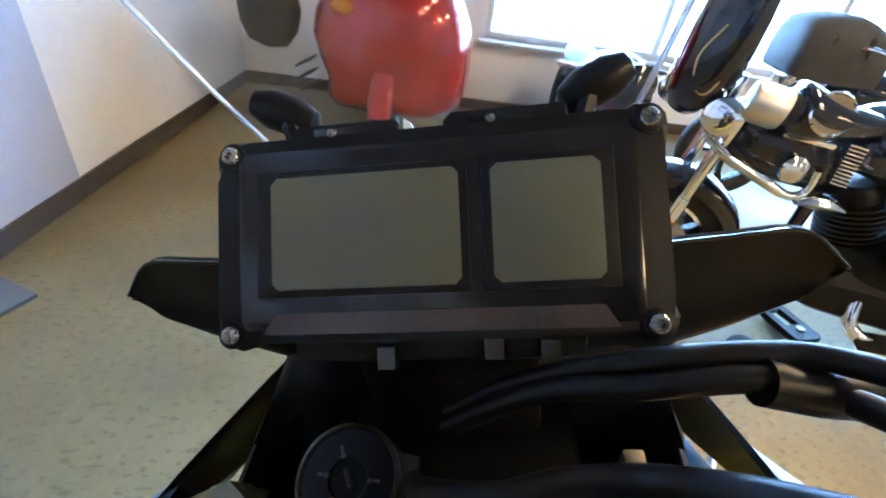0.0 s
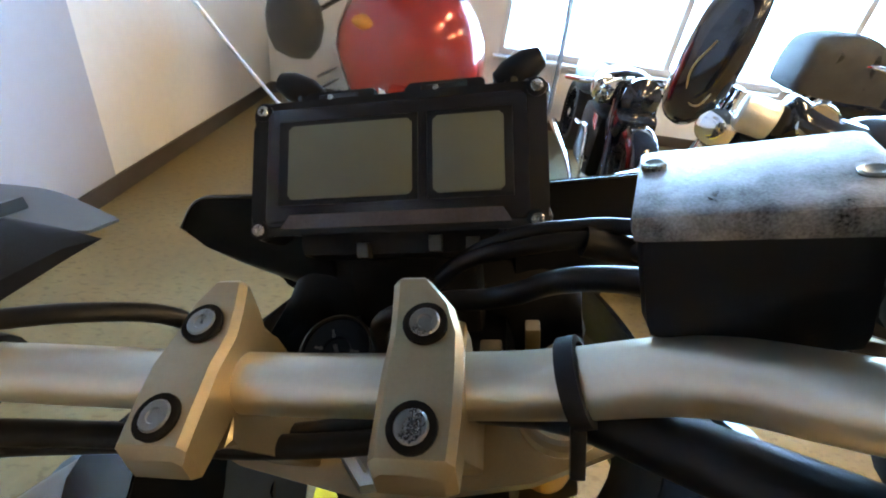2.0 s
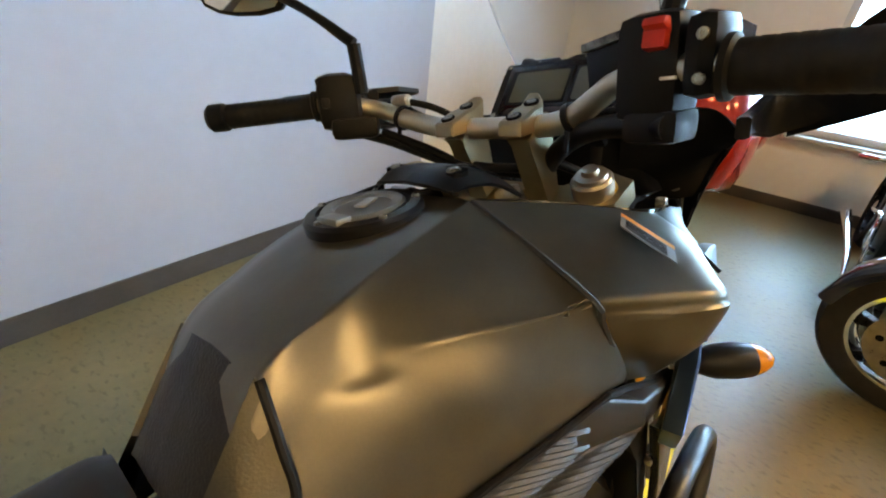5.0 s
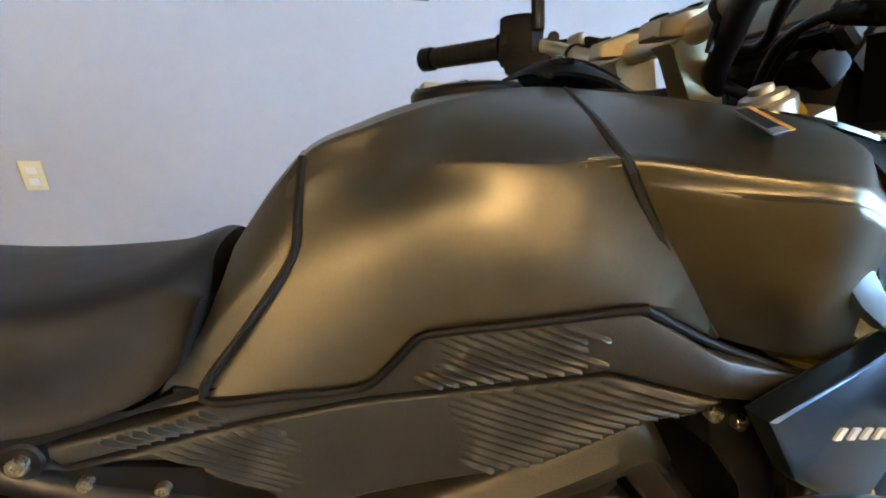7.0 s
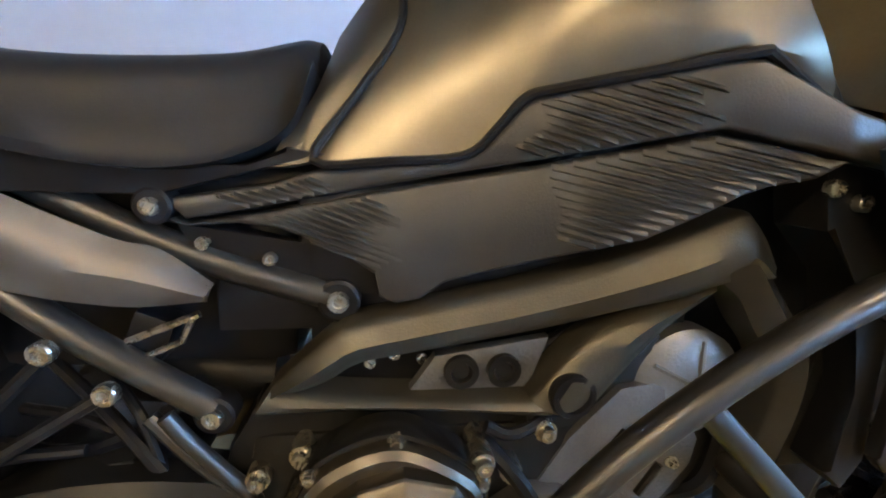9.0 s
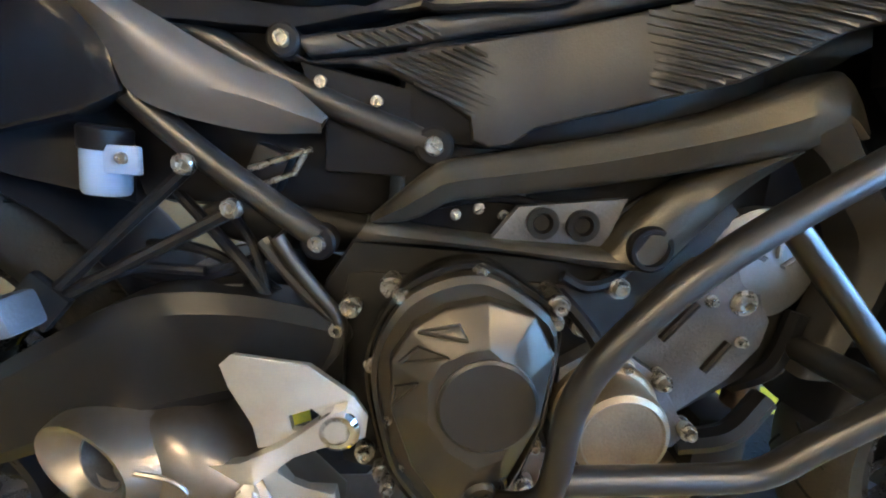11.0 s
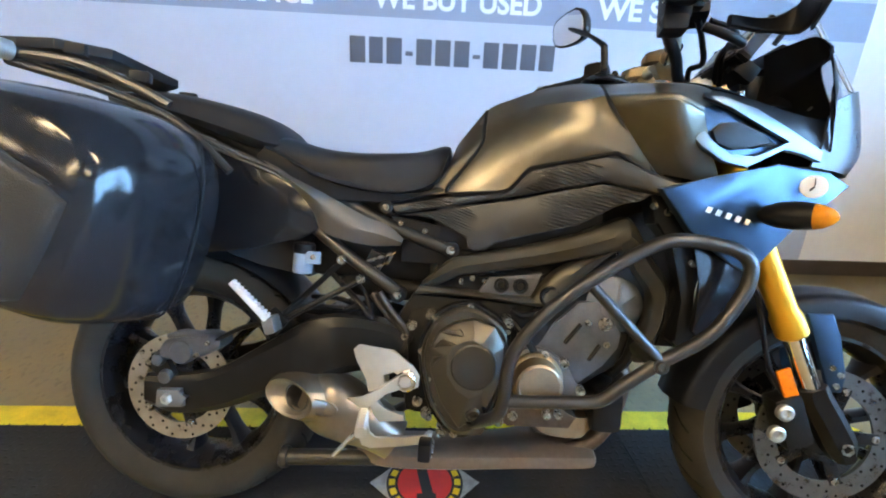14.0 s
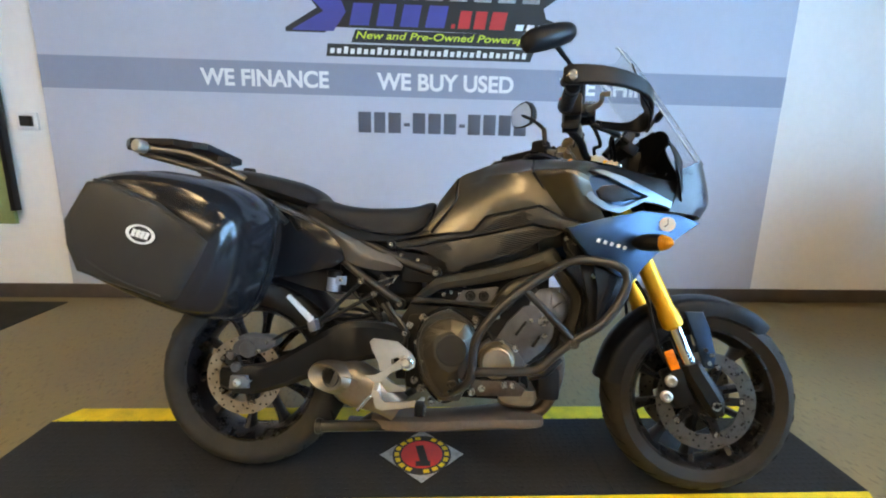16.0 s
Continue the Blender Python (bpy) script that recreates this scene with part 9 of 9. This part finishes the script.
for a in (25, 55, 85, 115, 150):
    c, s_ = math.cos(radians(a)), math.sin(radians(a))
    rows.append([(0.28 * c, -0.08, 0.31 + 0.28 * s_), (0.33 * c, -0.06, 0.31 + 0.33 * s_), (0.34 * c, 0, 0.31 + 0.345 * s_), (0.33 * c, 0.06, 0.31 + 0.33 * s_), (0.28 * c, 0.08, 0.31 + 0.28 * s_)])
skin(bm, rows, 0.004, 4, 3, (0, 0, 0.31))
part("fender", bm, BLUEBLK, pc, "glossy black fender", 45)
for s in (-1, 1):
    bm = B()
    tube(bm, [(0, s * 0.10, 0.31), (-0.24, s * 0.10, 0.84)], 0.024, 12, 0)
    part("fork_leg", bm, BLUEBLK, pc)
    bm = B()
    tube(bm, [(-0.24, s * 0.04, 0.83), (-0.16, s * 0.16, 0.82), (-0.22, s * 0.30, 0.79), (-0.36, s * 0.38, 0.77)], 0.013, 10)
    part("handlebar", bm, CHROME, pc)
    bm = B()
    tube(bm, [(-0.24, s * 0.17, 0.19), (-0.27, s * 0.18, 0.38), (-0.33, s * 0.18, 0.48), (-0.42, s * 0.18, 0.50), (-0.52, s * 0.18, 0.48), (-0.68, s * 0.18, 0.46)], 0.012, 10)
    part("exhaust_pipe", bm, CHROME, pc, "bent chrome exhaust pipe")
    bm = B()
    tube(bm, [(-0.25, s * 0.20, 0.16), (-0.58, s * 0.20, 0.22), (-1.3, s * 0.22, 0.26)], [0.012, 0.018, 0.034], 12)
    part("silencer", bm, CHROME, pc, "chrome silencer")
    for k in range(5):
        bm = B()
        tube(bm, [(-0.28 - k * 0.018, s * 0.15, 0.515 + k * 0.006), (-0.31 - k * 0.018, s * 0.15, 0.59)], 0.006, 8, 0)
        part("engine_fin", bm, CHROME, pc)
    bm = B()
    lathe(bm, [(0.03, -0.03), (0.03, 0.01), (0.02, 0.022), (0, 0.026)], (-0.33, s * 0.15, 0.32), (0, s, 0), 20)
    part("round_cover", bm, CHROME, pc)
bm = B()
lathe(bm, [(0, -0.14), (0.07, -0.11), (0.105, -0.02), (0.105, 0.02), (0.095, 0.03), (0.05, 0.05), (0, 0.06)], (-0.14, 0.0, 0.755), (1, 0, 0.05), 32)
part("headlight", bm, BLUEBLK, pc, "round black headlight bucket")
for s in (-1, 1):
    bm = B()
    lathe(bm, [(0, -0.09), (0.05, -0.07), (0.075, 0.0), (0.075, 0.02), (0.068, 0.026), (0.03, 0.034), (0, 0.036)], (-0.16, s * 0.20, 0.77), (1, -s * 0.2, 0), 28)
    part("spot_lamp", bm, CHROME, pc, "chrome spot lamp")

# loose parts on the floor
bm = B()
rings = [[(x, w * u, z + h * v) for u, v in ((1, 0), (.7, .75), (0, 1), (-.7, .7), (-1, 0), (-.6, -.8), (0, -1), (.7, -.75))] for x, w, z, h in ((-0.085, 0.02, 0.035, 0.02), (-0.06, 0.055, 0.04, 0.036), (-0.01, 0.07, 0.05, 0.048), (0.05, 0.06, 0.045, 0.042), (0.085, 0.025, 0.04, 0.025))]
loft(bm, rings, 3, 2)
solid("black_pouch", bm, BAGM, "small rounded black pouch on the floor", "pouch", sharp=60).matrix_world = pose(1.555, -1.300, 0.001, 0, 0, -75) @ Matrix.Diagonal((0.82, 0.9, 0.9, 1))
lk = thing("black_bracket", "black plastic mounting bracket lying on the floor", "bracket", pose(1.735, -1.627, 0.0, 0, 0, 13) @ Matrix.Diagonal((0.82, 0.9, 0.9, 1)))
bm = B()
framed(bm, [(-0.13, -0.07), (-0.11, -0.085), (0.11, -0.085), (0.135, -0.05), (0.135, 0.05), (0.11, 0.075), (-0.11, 0.075), (-0.13, 0.06)], [(-0.02, -0.045), (0.09, -0.045), (0.10, 0.03), (-0.02, 0.035)], 0.0, 0.03, 0.006)
bmesh.ops.transform(bm, matrix=Matrix.Translation((0, 0, 0.031)) @ Matrix.Rotation(radians(90), 4, "X"), verts=bm.verts[:])
part("base_plate", bm, PLASTIC, lk)
bm = B()
box(bm, (-0.07, 0.0, 0.03), (0.07, 0.09, 0.03), None, 0.01)
part("lug", bm, PLASTIC, lk)
bm = B()
lathe(bm, [(0.02, 0), (0.022, 0.01), (0.012, 0.014), (0, 0.014)], (-0.06, 0, 0.058), (0, 0, 1), 16)
part("knob", bm, ALU, lk)
lk2 = thing("black_bracket", "black mounting bracket with metal fittings on the floor", "bracket", pose(2.02, -1.60, 0.0, 0, 0, -25))
bm = B()
box(bm, (0, 0, 0.035), (0.16, 0.09, 0.065), None, 0.012)
box(bm, (0.05, 0.05, 0.055), (0.07, 0.05, 0.08), Matrix.Rotation(0.4, 4, "Z"), 0.012)
part("body", bm, PLASTIC, lk2)
bm = B()
box(bm, (-0.03, -0.05, 0.04), (0.07, 0.02, 0.05), None, 0.004)
part("fitting", bm, ALU, lk2)
tg = thing("paper_tag", "white paper tag with coloured stripes on the floor", "tag", pose(1.57, -1.462, 0.001, 0, 0, 33))
bm = B()
box(bm, (0, 0, 0.0012), (0.17, 0.055, 0.002))
part("sheet", bm, WHITEPL, tg)
for i, mt in enumerate((GREEN, YELLOW, ORANGE)):
    bm = B()
    box(bm, (-0.06, -0.018 + i * 0.018, 0.0026), (0.045, 0.014, 0.0008))
    part("stripe", bm, mt, tg)
